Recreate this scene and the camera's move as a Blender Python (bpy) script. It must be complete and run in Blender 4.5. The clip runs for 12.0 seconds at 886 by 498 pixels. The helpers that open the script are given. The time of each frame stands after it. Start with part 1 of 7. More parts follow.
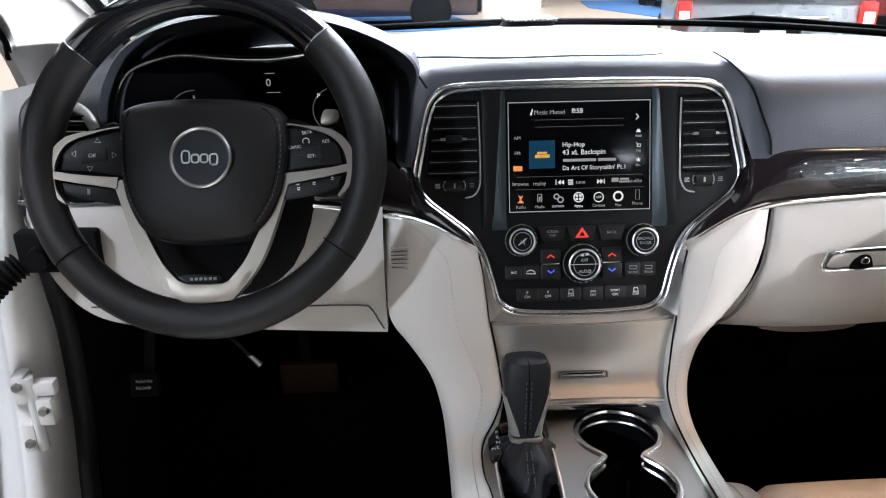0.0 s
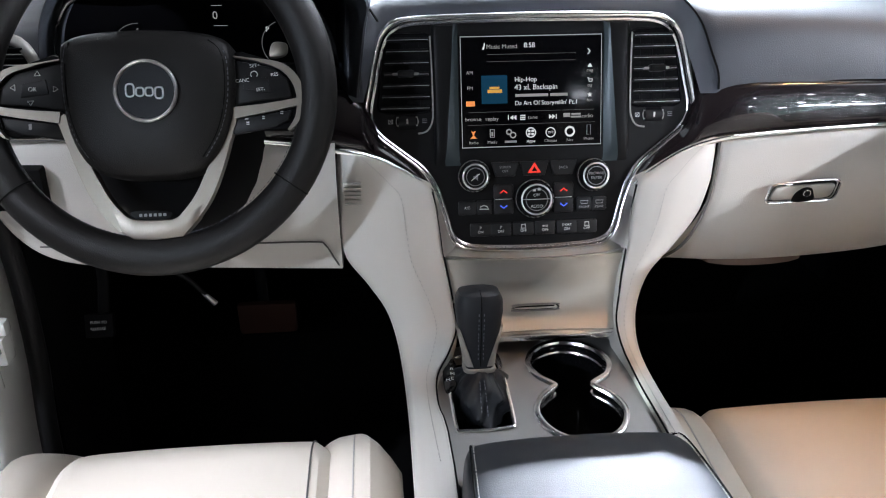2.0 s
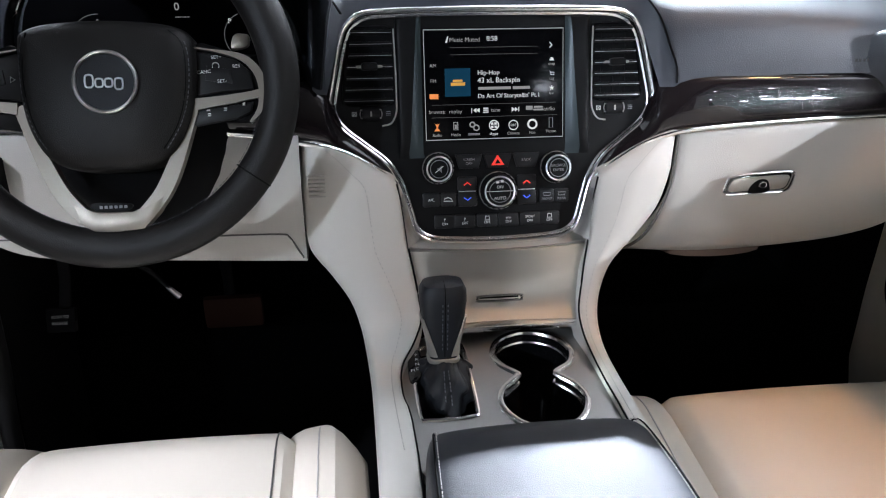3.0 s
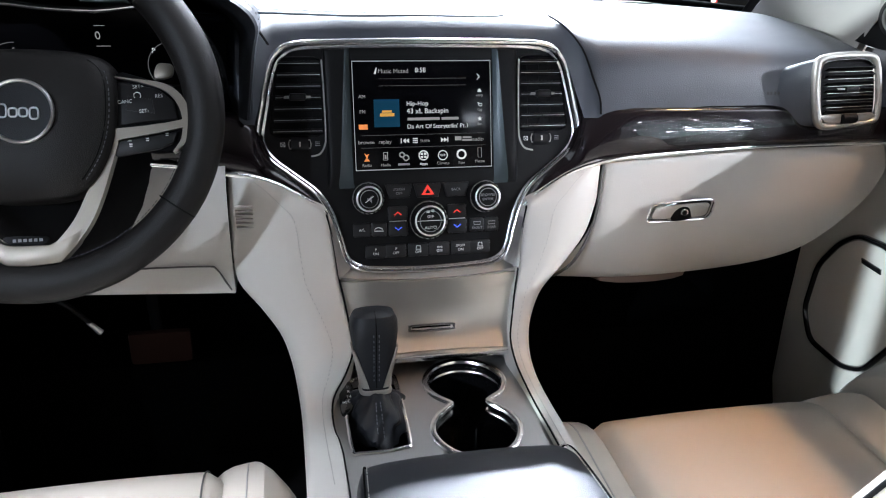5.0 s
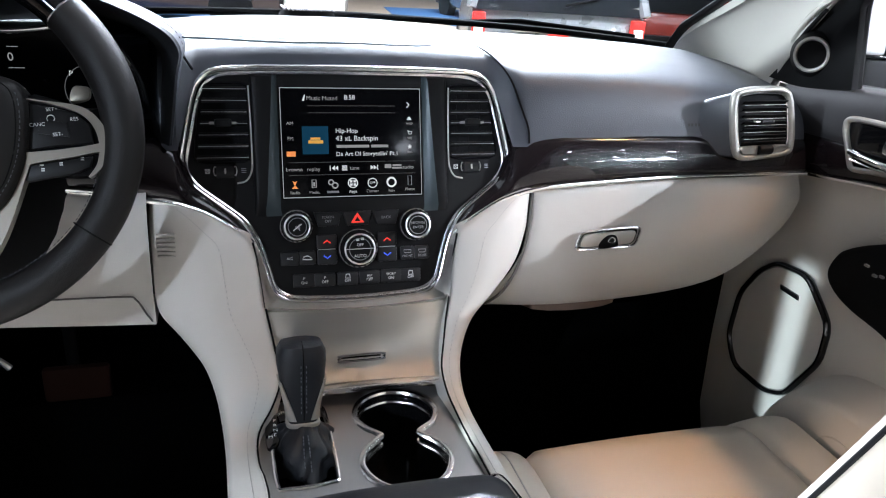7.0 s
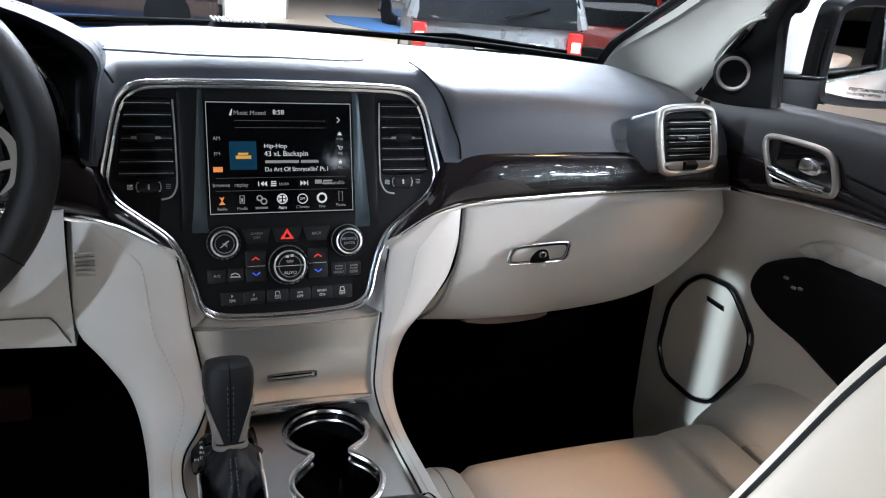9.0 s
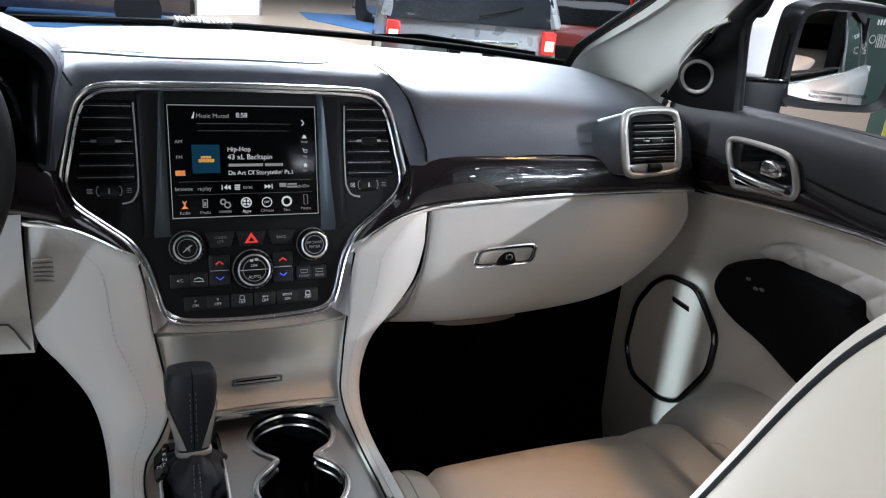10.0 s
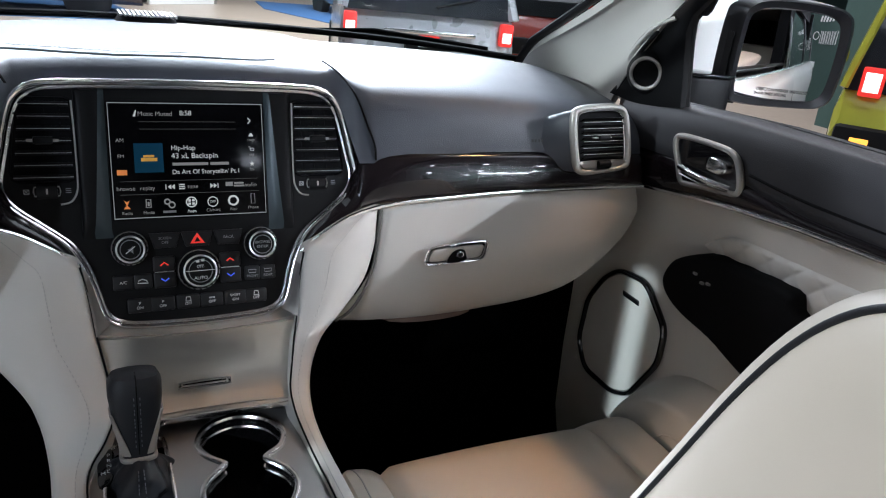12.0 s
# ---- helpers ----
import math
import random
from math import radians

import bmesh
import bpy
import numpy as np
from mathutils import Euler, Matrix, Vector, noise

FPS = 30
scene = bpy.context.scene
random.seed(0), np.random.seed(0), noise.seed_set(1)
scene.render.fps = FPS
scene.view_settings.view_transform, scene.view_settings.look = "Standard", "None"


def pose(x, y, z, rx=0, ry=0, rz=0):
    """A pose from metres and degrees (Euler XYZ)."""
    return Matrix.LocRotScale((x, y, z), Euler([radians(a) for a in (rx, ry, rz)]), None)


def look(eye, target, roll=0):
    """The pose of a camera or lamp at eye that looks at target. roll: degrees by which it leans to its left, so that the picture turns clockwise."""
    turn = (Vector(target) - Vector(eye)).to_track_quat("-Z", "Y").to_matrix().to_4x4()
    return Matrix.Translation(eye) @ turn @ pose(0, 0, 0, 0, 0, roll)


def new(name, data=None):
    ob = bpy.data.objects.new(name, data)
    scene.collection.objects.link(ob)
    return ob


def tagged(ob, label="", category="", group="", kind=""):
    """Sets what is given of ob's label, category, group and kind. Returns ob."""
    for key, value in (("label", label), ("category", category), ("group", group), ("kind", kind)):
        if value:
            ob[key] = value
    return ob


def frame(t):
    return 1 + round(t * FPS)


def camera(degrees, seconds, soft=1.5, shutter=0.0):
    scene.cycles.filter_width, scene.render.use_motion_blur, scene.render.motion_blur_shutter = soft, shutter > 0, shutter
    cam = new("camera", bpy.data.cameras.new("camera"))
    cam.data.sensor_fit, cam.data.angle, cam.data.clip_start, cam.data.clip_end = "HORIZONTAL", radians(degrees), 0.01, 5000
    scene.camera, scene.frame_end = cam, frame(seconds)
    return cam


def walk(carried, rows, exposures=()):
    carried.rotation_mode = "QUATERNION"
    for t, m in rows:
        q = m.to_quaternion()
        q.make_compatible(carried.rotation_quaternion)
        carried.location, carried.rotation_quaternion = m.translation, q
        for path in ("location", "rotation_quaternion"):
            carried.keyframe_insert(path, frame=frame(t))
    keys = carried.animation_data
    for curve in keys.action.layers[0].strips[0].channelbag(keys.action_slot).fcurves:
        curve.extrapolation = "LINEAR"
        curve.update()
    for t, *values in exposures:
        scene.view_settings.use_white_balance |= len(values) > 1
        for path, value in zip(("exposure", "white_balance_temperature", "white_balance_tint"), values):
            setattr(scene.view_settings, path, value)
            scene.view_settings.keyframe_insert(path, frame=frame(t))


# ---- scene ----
# A car on a motor-show stand, seen from between its front seats: dashboard, driver's place, passenger's door.
cam = camera(61.0, 12.0, soft=1.1)
ROWS = [
    (0, (-0.2004, -0.8778, 1.3588), (-0.1690, 0.0487, 0.9838), -0.93),
    (0.5, (-0.1989, -0.8785, 1.3578), (-0.1614, 0.0429, 0.9711), -0.87),
    (1, (-0.1961, -0.8816, 1.3553), (-0.1495, 0.0323, 0.9521), -0.75),
    (1.5, (-0.1924, -0.8850, 1.3518), (-0.1329, 0.0196, 0.9299), -0.57),
    (2, (-0.1893, -0.8905, 1.3488), (-0.1120, 0.0043, 0.9091), -0.28),
    (2.5, (-0.1843, -0.8976, 1.3451), (-0.0899, -0.0073, 0.8996), 0.06),
    (3, (-0.1808, -0.9005, 1.3474), (-0.0667, -0.0120, 0.9029), 0.50),
    (5, (-0.1697, -0.9025, 1.3473), (0.0250, -0.0101, 0.9402), 1.88),
    (5.5, (-0.1670, -0.9037, 1.3441), (0.0483, -0.0103, 0.9497), 2.33),
    (6, (-0.1693, -0.8993, 1.3429), (0.0720, -0.0084, 0.9581), 2.84),
    (6.5, (-0.1652, -0.8987, 1.3413), (0.0953, -0.0087, 0.9671), 3.22),
    (7, (-0.1598, -0.8994, 1.3407), (0.1181, -0.0108, 0.9760), 3.58),
    (9, (-0.1439, -0.8984, 1.3494), (0.2053, -0.0288, 1.0003), 4.85),
    (9.5, (-0.1380, -0.8986, 1.3543), (0.2265, -0.0356, 1.0047), 5.12),
    (10, (-0.1313, -0.9008, 1.3572), (0.2471, -0.0437, 1.0077), 5.31),
    (10.5, (-0.1250, -0.9030, 1.3598), (0.2674, -0.0524, 1.0096), 5.48),
    (11, (-0.1212, -0.9041, 1.3607), (0.2845, -0.0599, 1.0104), 5.65),
    (11.5, (-0.1194, -0.9021, 1.3637), (0.2979, -0.0648, 1.0104), 5.85),
    (12, (-0.1173, -0.9010, 1.3658), (0.3078, -0.0685, 1.0103), 5.96),]
walk(cam, [(t, look(eye, aim, roll)) for t, eye, aim, roll in ROWS], [(0, 0.28, 6050, 14), (3, 0.12, 5950, 13), (6, 0.22, 5900, 13), (9.5, -0.10, 5850, 12), (12, -0.42, 5850, 12)])

# ---------------------------------------------------------------- light
world = bpy.data.worlds.new("hall_air")
scene.world = world
world.use_nodes = True
world.node_tree.nodes["Background"].inputs[0].default_value = (0.9, 0.95, 1.0, 1)
world.node_tree.nodes["Background"].inputs[1].default_value = 0.03
scene.view_settings.exposure = 0.0


def spot(name, at, aim, watts, degrees, radius, colour):
    d = bpy.data.lights.new(name, "SPOT")
    d.energy, d.spot_size, d.spot_blend, d.shadow_soft_size, d.color = watts, radians(degrees), 0.35, radius, colour
    ob = new(name, d)
    ob.matrix_world = look(at, aim)
    return ob


def panel_lamp(name, at, aim, watts, size, colour):
    d = bpy.data.lights.new(name, "AREA")
    d.energy, d.size, d.color = watts, size, colour
    ob = new(name, d)
    ob.matrix_world = look(at, aim)
    return ob


# unseen lamps; those noted as added only brighten a single place
spot("unseen_spot", (-2.85, -3.45, 2.62), (0.1, -0.05, 1.0), 45, 40, 0.05, (0.80, 0.91, 1.0))
spot("unseen_spot", (-2.75, -3.45, 2.60), (-0.06, -0.05, 0.97), 235, 8.0, 0.02, (0.86, 0.94, 1.0)).data.spot_blend = 0.6
# added to brighten the left end of the passenger's dash pad
spot("unseen_spot", (-3.5, -3.0, 1.9), (0.14, 0.03, 1.20), 380, 3.6, 0.02, (0.86, 0.94, 1.0)).data.spot_blend = 0.5
# from the passenger's side, over the sill of the door
spot("unseen_spot", (4.42, -2.15, 3.13), (0.40, -0.03, 1.03), 1000, 5.0, 0.02, (0.95, 0.98, 1.0)).data.spot_blend = 0.5
# added behind the car to whiten the mirror shell
spot("unseen_spot", (1.35, -6.0, 3.2), (1.0, 0.04, 1.24), 3200, 4.6, 0.05, (0.95, 0.98, 1.0)).data.spot_blend = 0.8
# through the open driver's door, across the seats; added to brighten the backrest
spot("unseen_spot", (-5.0, -1.2, 2.45), (0.33, -0.70, 1.06), 900, 6, 0.04, (1.0, 1.0, 0.90)).data.spot_blend = 0.5
# added narrow-beam strip that lays a band of light on the door speaker
stripe = panel_lamp("added_strip", (-5.0, -1.5, 2.45), (0.69, -0.047, 0.775), 0.050, 0.044, (0.88, 1.0, 0.97)).data
stripe.shape, stripe.size_y, stripe.spread = "RECTANGLE", 0.30, radians(0.4)
# added for a warm patch on the right of the passenger's cushion
spot("unseen_spot", (-5.0, -1.35, 2.45), (0.57, -0.33, 0.75), 420, 2.6, 0.03, (1.0, 0.68, 0.44)).data.spot_blend = 0.4
# added for the sheen along the passenger's door top
spot("unseen_spot", (-5.0, -0.6, 1.9), (0.70, -0.40, 1.205), 900, 2.0, 0.03, (0.92, 0.96, 1.0)).data.spot_blend = 0.6
# added to light the driver's door opening
spot("unseen_spot", (-4.2, -2.2, 4.4), (-0.70, -0.10, 0.86), 950, 7.5, 0.03, (0.97, 0.98, 1.0)).data.spot_blend = 0.7
spot("unseen_spot", (1.5, 4.6, 5.0), (0.36, 0.27, 1.22), 8500, 6.4, 0.05, (0.90, 0.96, 1.0)).data.spot_blend = 1.0
# added to whiten the driver's seat cushion
spot("unseen_spot", (-4.2, -1.2, 4.0), (-0.46, -0.42, 0.77), 1500, 6, 0.05, (0.97, 0.98, 1.0)).data.spot_blend = 0.6
# added, through the windscreen, to brighten the armrest and seats
spot("unseen_spot", (1.5, 4.6, 5.0), (-0.16, -0.46, 0.85), 3800, 9, 0.04, (0.92, 0.97, 1.0)).data.spot_blend = 0.5
# added forward fill for the middle of the dash top
spot("unseen_spot", (-0.6, 4.8, 4.6), (-0.02, 0.27, 1.23), 1900, 10, 0.06, (0.88, 0.95, 1.0)).data.spot_blend = 1.0
spot("unseen_spot", (4.0, -1.2, 7.7), (0.47, -0.44, 0.72), 1250, 9.5, 0.30, (1.0, 0.52, 0.21))
# added to brighten the rear of the grey estate
spot("unseen_spot", (3.0, 0.3, 7.6), (3.0, 5.4, 0.7), 5500, 34, 0.10, (0.95, 0.98, 1.0))
# added to brighten the lime green car
spot("unseen_spot", (4.2, -1.8, 7.6), (6.4, 2.8, 0.6), 1100, 34, 0.10, (1.0, 0.97, 0.93))
# added for the driver's pillar, in place of bounce off the dash top
spot("unseen_spot", (5.2, -1.7, 2.2), (-0.67, 0.11, 1.29), 5200, 3.4, 0.05, (0.95, 0.98, 1.0)).data.spot_blend = 0.8
# added to brighten the passenger's pillar trim
spot("unseen_spot", (-5.0, -1.2, 2.45), (0.65, 0.07, 1.31), 1700, 4.6, 0.05, (0.92, 1.0, 0.97)).data.spot_blend = 0.7
# unseen overhead panels: fill for the cabin's sides, then general hall light
panel_lamp("ceiling_fill", (-6, 0, 7.9), (-6, 0, 0), 70, 4, (0.95, 0.98, 1.0))
panel_lamp("ceiling_fill", (6, -3, 7.9), (5.5, -2, 0), 190, 4, (0.97, 0.98, 1.0))
panel_lamp("ceiling_fill", (-6, 11, 7.9), (-6, 11, 0), 2200, 5, (0.96, 0.98, 1.0))
panel_lamp("ceiling_fill", (6, 15, 7.9), (6, 15, 0), 3600, 7, (0.96, 0.98, 1.0))
# added to brighten the cars ahead and the dash top
panel_lamp("ceiling_fill", (4, 3.6, 7.9), (4.4, 5, 0), 650, 4, (0.96, 0.98, 1.0))
panel_lamp("ceiling_fill", (-5, -6, 7.9), (-5, -6, 0), 130, 5, (0.96, 0.98, 1.0))

# ---------------------------------------------------------------- materials


def material(name, colour, rough=0.5, metal=0.0, grain=0.0, scale=200.0, bump=0.0, vary=0.0, coat=0.0, second=None, emit=None, power=0.0, stretch=(1, 1, 1), ior=1.5, spec=0.5):
    m = bpy.data.materials.new(name)
    m.use_nodes = True
    t = m.node_tree
    b = t.nodes["Principled BSDF"]
    b.inputs["Base Color"].default_value = (*colour, 1)
    b.inputs["Roughness"].default_value = rough
    b.inputs["Metallic"].default_value = metal
    b.inputs["IOR"].default_value = ior
    b.inputs["Specular IOR Level"].default_value = spec
    b.inputs["Coat Weight"].default_value = coat
    b.inputs["Coat Roughness"].default_value = 0.025
    if emit:
        b.inputs["Emission Color"].default_value = (*emit, 1)
        b.inputs["Emission Strength"].default_value = power
    if bump or vary or grain:
        at = t.nodes.new("ShaderNodeTexCoord")
        place = t.nodes.new("ShaderNodeMapping")
        place.inputs["Scale"].default_value = stretch
        t.links.new(at.outputs["Object"], place.inputs[0])
        fine = t.nodes.new("ShaderNodeTexNoise")
        fine.inputs["Scale"].default_value = scale
        fine.inputs["Detail"].default_value = 3
        t.links.new(place.outputs[0], fine.inputs[0])
        wide = t.nodes.new("ShaderNodeTexNoise")
        wide.inputs["Scale"].default_value = 9.0
        wide.inputs["Detail"].default_value = 4
        t.links.new(place.outputs[0], wide.inputs[0])
        if bump:
            k = t.nodes.new("ShaderNodeBump")
            k.inputs["Strength"].default_value = bump
            k.inputs["Distance"].default_value = 0.001
            t.links.new(fine.outputs[0], k.inputs["Height"])
            t.links.new(k.outputs[0], b.inputs["Normal"])
        if vary or grain:
            mix = t.nodes.new("ShaderNodeMix")
            mix.data_type = "RGBA"
            mix.inputs[6].default_value = (*colour, 1)
            mix.inputs[7].default_value = (*(second or [c * 0.72 for c in colour]), 1)
            s = t.nodes.new("ShaderNodeMath")
            s.operation = "MULTIPLY_ADD"
            s.inputs[1].default_value = grain
            g = t.nodes.new("ShaderNodeMath")
            g.operation = "MULTIPLY"
            g.inputs[1].default_value = vary
            t.links.new(wide.outputs[0], g.inputs[0])
            t.links.new(fine.outputs[0], s.inputs[0])
            t.links.new(g.outputs[0], s.inputs[2])
            t.links.new(s.outputs[0], mix.inputs[0])
            t.links.new(mix.outputs[2], b.inputs["Base Color"])
            r = t.nodes.new("ShaderNodeMapRange")
            r.inputs[3].default_value, r.inputs[4].default_value = rough * 0.85, min(1, rough * 1.18)
            t.links.new(wide.outputs[0], r.inputs[0])
            t.links.new(r.outputs[0], b.inputs["Roughness"])
    return m


DARK = material("dark_grained_leather", (0.012, 0.0135, 0.017), 0.50, bump=0.35, scale=900, vary=0.4, spec=0.35)
DARKTOP = material("charcoal_dash_skin", (0.040, 0.045, 0.057), 0.44, bump=0.4, scale=700, vary=0.4)
IVORY = material("ivory_leather", (0.63, 0.605, 0.56), 0.47, bump=0.3, scale=800, vary=0.25)
IVORYHARD = material("ivory_moulded_plastic", (0.55, 0.53, 0.49), 0.5, bump=0.3, scale=900, vary=0.25)
SEAT = material("cream_perforated_leather", (0.64, 0.585, 0.51), 0.45, bump=0.12, scale=1500, vary=0.35)
THREAD = material("grey_stitching", (0.47, 0.455, 0.43), 0.8)
THREADGREY = material("dull_grey_thread", (0.11, 0.115, 0.13), 0.8)
THREADDARK = material("seam_shadow", (0.10, 0.095, 0.09), 0.8)
WHEELHIDE = material("black_wheel_leather", (0.0125, 0.0115, 0.0112), 0.42, bump=0.4, scale=1100, vary=0.4, spec=0.32)
BADGECHROME = material("soft_polished_chrome", (0.93, 0.93, 0.94), 0.30, 1.0)
GLOSS = material("piano_black", (0.006, 0.006, 0.007), 0.08, coat=0.5)
GLOSSBLACK = material("half_gloss_black_plastic", (0.005, 0.005, 0.006), 0.34, bump=0.05, scale=900, vary=0.2, spec=0.25)
SATINBLACK = material("satin_black_plastic", (0.0045, 0.0046, 0.005), 0.46, bump=0.12, scale=900, vary=0.3, spec=0.15)
MATTBLACK = material("matt_black_plastic", (0.004, 0.004, 0.0045), 0.75, bump=0.2, scale=500, vary=0.3, spec=0.12)
CARPET = material("black_carpet", (0.003, 0.003, 0.0032), 0.97, bump=0.9, scale=900, vary=0.5, spec=0.05)
WOOD = material("dark_lacquered_veneer", (0.0030, 0.0022, 0.0026), 0.20, grain=0.9, vary=0.2, scale=90, bump=0.22, second=(0.014, 0.0098, 0.0115), coat=0.7, spec=0.22, stretch=(0.35, 2.5, 6.0))
DOORTOP = material("charcoal_door_top_leather", (0.026, 0.0255, 0.028), 0.48, bump=0.35, scale=900, vary=0.4, spec=0.4)
CHROME = material("chrome", (0.90, 0.90, 0.91), 0.18, 1.0, vary=0.08, scale=60)
SATIN = material("satin_silver", (0.46, 0.445, 0.415), 0.55, 1.0, bump=0.05, scale=500, vary=0.2)
BRUSHED = material("brushed_silver_panel", (0.76, 0.74, 0.69), 0.40, 1.0, bump=0.08, scale=160, vary=0.25, stretch=(0.08, 1, 9))
PEWTER = material("dark_pewter_panel", (0.35, 0.34, 0.33), 0.44, 0.7, bump=0.06, scale=300, vary=0.25, stretch=(1, 0.1, 1))
# black lifted above the fascia's to carry the light on the keys
KEYBLACK = material("light_lifted_black_key", (0.010, 0.010, 0.0108), 0.40, bump=0.08, scale=900, vary=0.2, spec=0.28)
# dark leather, lifted and blued to carry the sheen on the lid
LIDHIDE = material("sheen_blued_armrest_leather", (0.024, 0.027, 0.033), 0.46, bump=0.35, scale=900, vary=0.4, spec=0.4)
# beige darkened to brown for the shade under the glove box
KICKTAN = material("dimmed_beige_plastic", (0.15, 0.10, 0.075), 0.6, bump=0.2, scale=700, vary=0.3)
SCREENGLASS = material("black_screen_glass", (0.002, 0.002, 0.0025), 0.14, spec=0.06)
CHEEK = material("dark_satin_cheek", (0.030, 0.043, 0.048), 0.42, 0.3, bump=0.05, scale=600, vary=0.2)
SPOKE = material("satin_spoke_metal", (0.36, 0.325, 0.275), 0.38, 1.0, bump=0.05, scale=500, vary=0.2)
DIMEDGE = material("dull_slat_edge", (0.60, 0.60, 0.62), 0.35, 0.8)
LIT = material("lit_white_mark", (0.02, 0.02, 0.02), 0.5, emit=(0.86, 0.86, 0.80), power=0.75, spec=0.05)
LITDIM = material("lit_grey_mark", (0.02, 0.02, 0.02), 0.5, emit=(0.62, 0.60, 0.55), power=0.4, spec=0.05)
LITFAINT = material("faint_screen_rule", (0.02, 0.02, 0.02), 0.5, emit=(0.5, 0.5, 0.47), power=0.16, spec=0.05)
LITLINE = material("lit_screen_edge", (0.05, 0.05, 0.05), 0.5, emit=(0.62, 0.64, 0.60), power=0.45, spec=0.05)
PRINT = material("printed_grey_mark", (0.70, 0.70, 0.68), 0.6)
PRINTDIM = material("printed_dim_mark", (0.24, 0.24, 0.245), 0.6)
REDMARK = material("red_mark", (0.6, 0.02, 0.01), 0.5, emit=(0.9, 0.05, 0.03), power=0.55)
BLUEMARK = material("blue_mark", (0.03, 0.06, 0.5), 0.5, emit=(0.08, 0.16, 0.9), power=0.6)
ORANGEMARK = material("orange_mark", (0.5, 0.16, 0.03), 0.5, emit=(0.95, 0.32, 0.10), power=0.5, spec=0.05)
COVERBLUE = material("cover_blue", (0.004, 0.015, 0.035), 0.5, emit=(0.012, 0.11, 0.17), power=0.22, spec=0.05)
COVERGOLD = material("cover_gold", (0.3, 0.15, 0.02), 0.5, emit=(0.75, 0.42, 0.08), power=0.5, spec=0.05)
WHITECAR = material("white_car_paint", (0.80, 0.80, 0.78), 0.25, coat=0.6, vary=0.08)
RUBBER = material("black_rubber", (0.005, 0.005, 0.0055), 0.5, bump=0.2, scale=300, vary=0.3, spec=0.25)
MIRROR = material("mirror_glass", (0.92, 0.93, 0.93), 0.01, 1.0)
HEADLINER = material("grey_headliner", (0.40, 0.40, 0.395), 0.9, bump=0.3, scale=500, vary=0.2)


def clear_glass(name, tint, gloss):
    m = bpy.data.materials.new(name)
    m.use_nodes = True
    t = m.node_tree
    t.nodes.remove(t.nodes["Principled BSDF"])
    see, shine, mix = t.nodes.new("ShaderNodeBsdfTransparent"), t.nodes.new("ShaderNodeBsdfGlossy"), t.nodes.new("ShaderNodeMixShader")
    see.inputs[0].default_value = (*tint, 1)
    shine.inputs["Roughness"].default_value = 0.02
    mix.inputs[0].default_value = gloss
    t.links.new(see.outputs[0], mix.inputs[1])
    t.links.new(shine.outputs[0], mix.inputs[2])
    t.links.new(mix.outputs[0], t.nodes["Material Output"].inputs[0])
    return m


GLASS = clear_glass("car_glass", (0.90, 0.93, 0.91), 0.03)
TINTED = material("tinted_car_glass", (0.012, 0.014, 0.016), 0.06, coat=0.4)

# ---------------------------------------------------------------- building helpers


def thing(name, at, label, category, group="", kind=""):
    ob = new(name)
    ob.empty_display_size = 0.05
    ob.location = at
    tagged(ob, label, category, group, kind)
    return ob


def spread(ob):
    p = Matrix.Translation(ob.location)
    return p if ob.parent is None else spread(ob.parent) @ p


def part(name, bm, mat, parent=None, label="", smooth=True, weld=True):
    """One mesh object from a bmesh in world metres, its origin at its own middle."""
    if weld:
        bmesh.ops.remove_doubles(bm, verts=bm.verts, dist=1e-5)
    bmesh.ops.recalc_face_normals(bm, faces=bm.faces)
    co = [v.co for v in bm.verts]
    mid = Vector([(min(c[k] for c in co) + max(c[k] for c in co)) / 2 for k in range(3)])
    bm.transform(Matrix.Translation(-mid))
    me = bpy.data.meshes.new(name)
    bm.to_mesh(me)
    bm.free()
    if smooth:
        me.shade_smooth()
        me.set_sharp_from_angle(angle=radians(38))
    for m in mat if isinstance(mat, (list, tuple)) else [mat]:
        me.materials.append(m)
    ob = new(name, me)
    if parent is not None:
        ob.parent = parent
        ob.location = mid - spread(parent).translation
    else:
        ob.location = mid
    if label:
        ob["label"] = label
    return ob


def box(bm, x0, x1, y0, y1, z0, z1, r=0.0, m=None, seg=2):
    made = bmesh.ops.create_cube(bm, size=1, matrix=Matrix.Translation(((x0 + x1) / 2, (y0 + y1) / 2, (z0 + z1) / 2)) @ Matrix.Diagonal((abs(x1 - x0), abs(y1 - y0), abs(z1 - z0), 1)))
    vs = made["verts"]
    if r:
        es = list({e for v in vs for e in v.link_edges})
        out = bmesh.ops.bevel(bm, geom=es, offset=r, segments=seg, affect="EDGES", profile=0.6)
        vs = list({v for f in out["faces"] for v in f.verts} | {v for v in vs if v.is_valid})
    if m is not None:
        bmesh.ops.transform(bm, matrix=m, verts=vs)
    return bm


def cyl(bm, r0, r1, z0, z1, m=None, n=32, cap=True):
    made = bmesh.ops.create_cone(bm, cap_ends=cap, segments=n, radius1=r0, radius2=r1, depth=z1 - z0, matrix=Matrix.Translation((0, 0, (z0 + z1) / 2)))
    if m is not None:
        bmesh.ops.transform(bm, matrix=m, verts=made["verts"])
    return bm


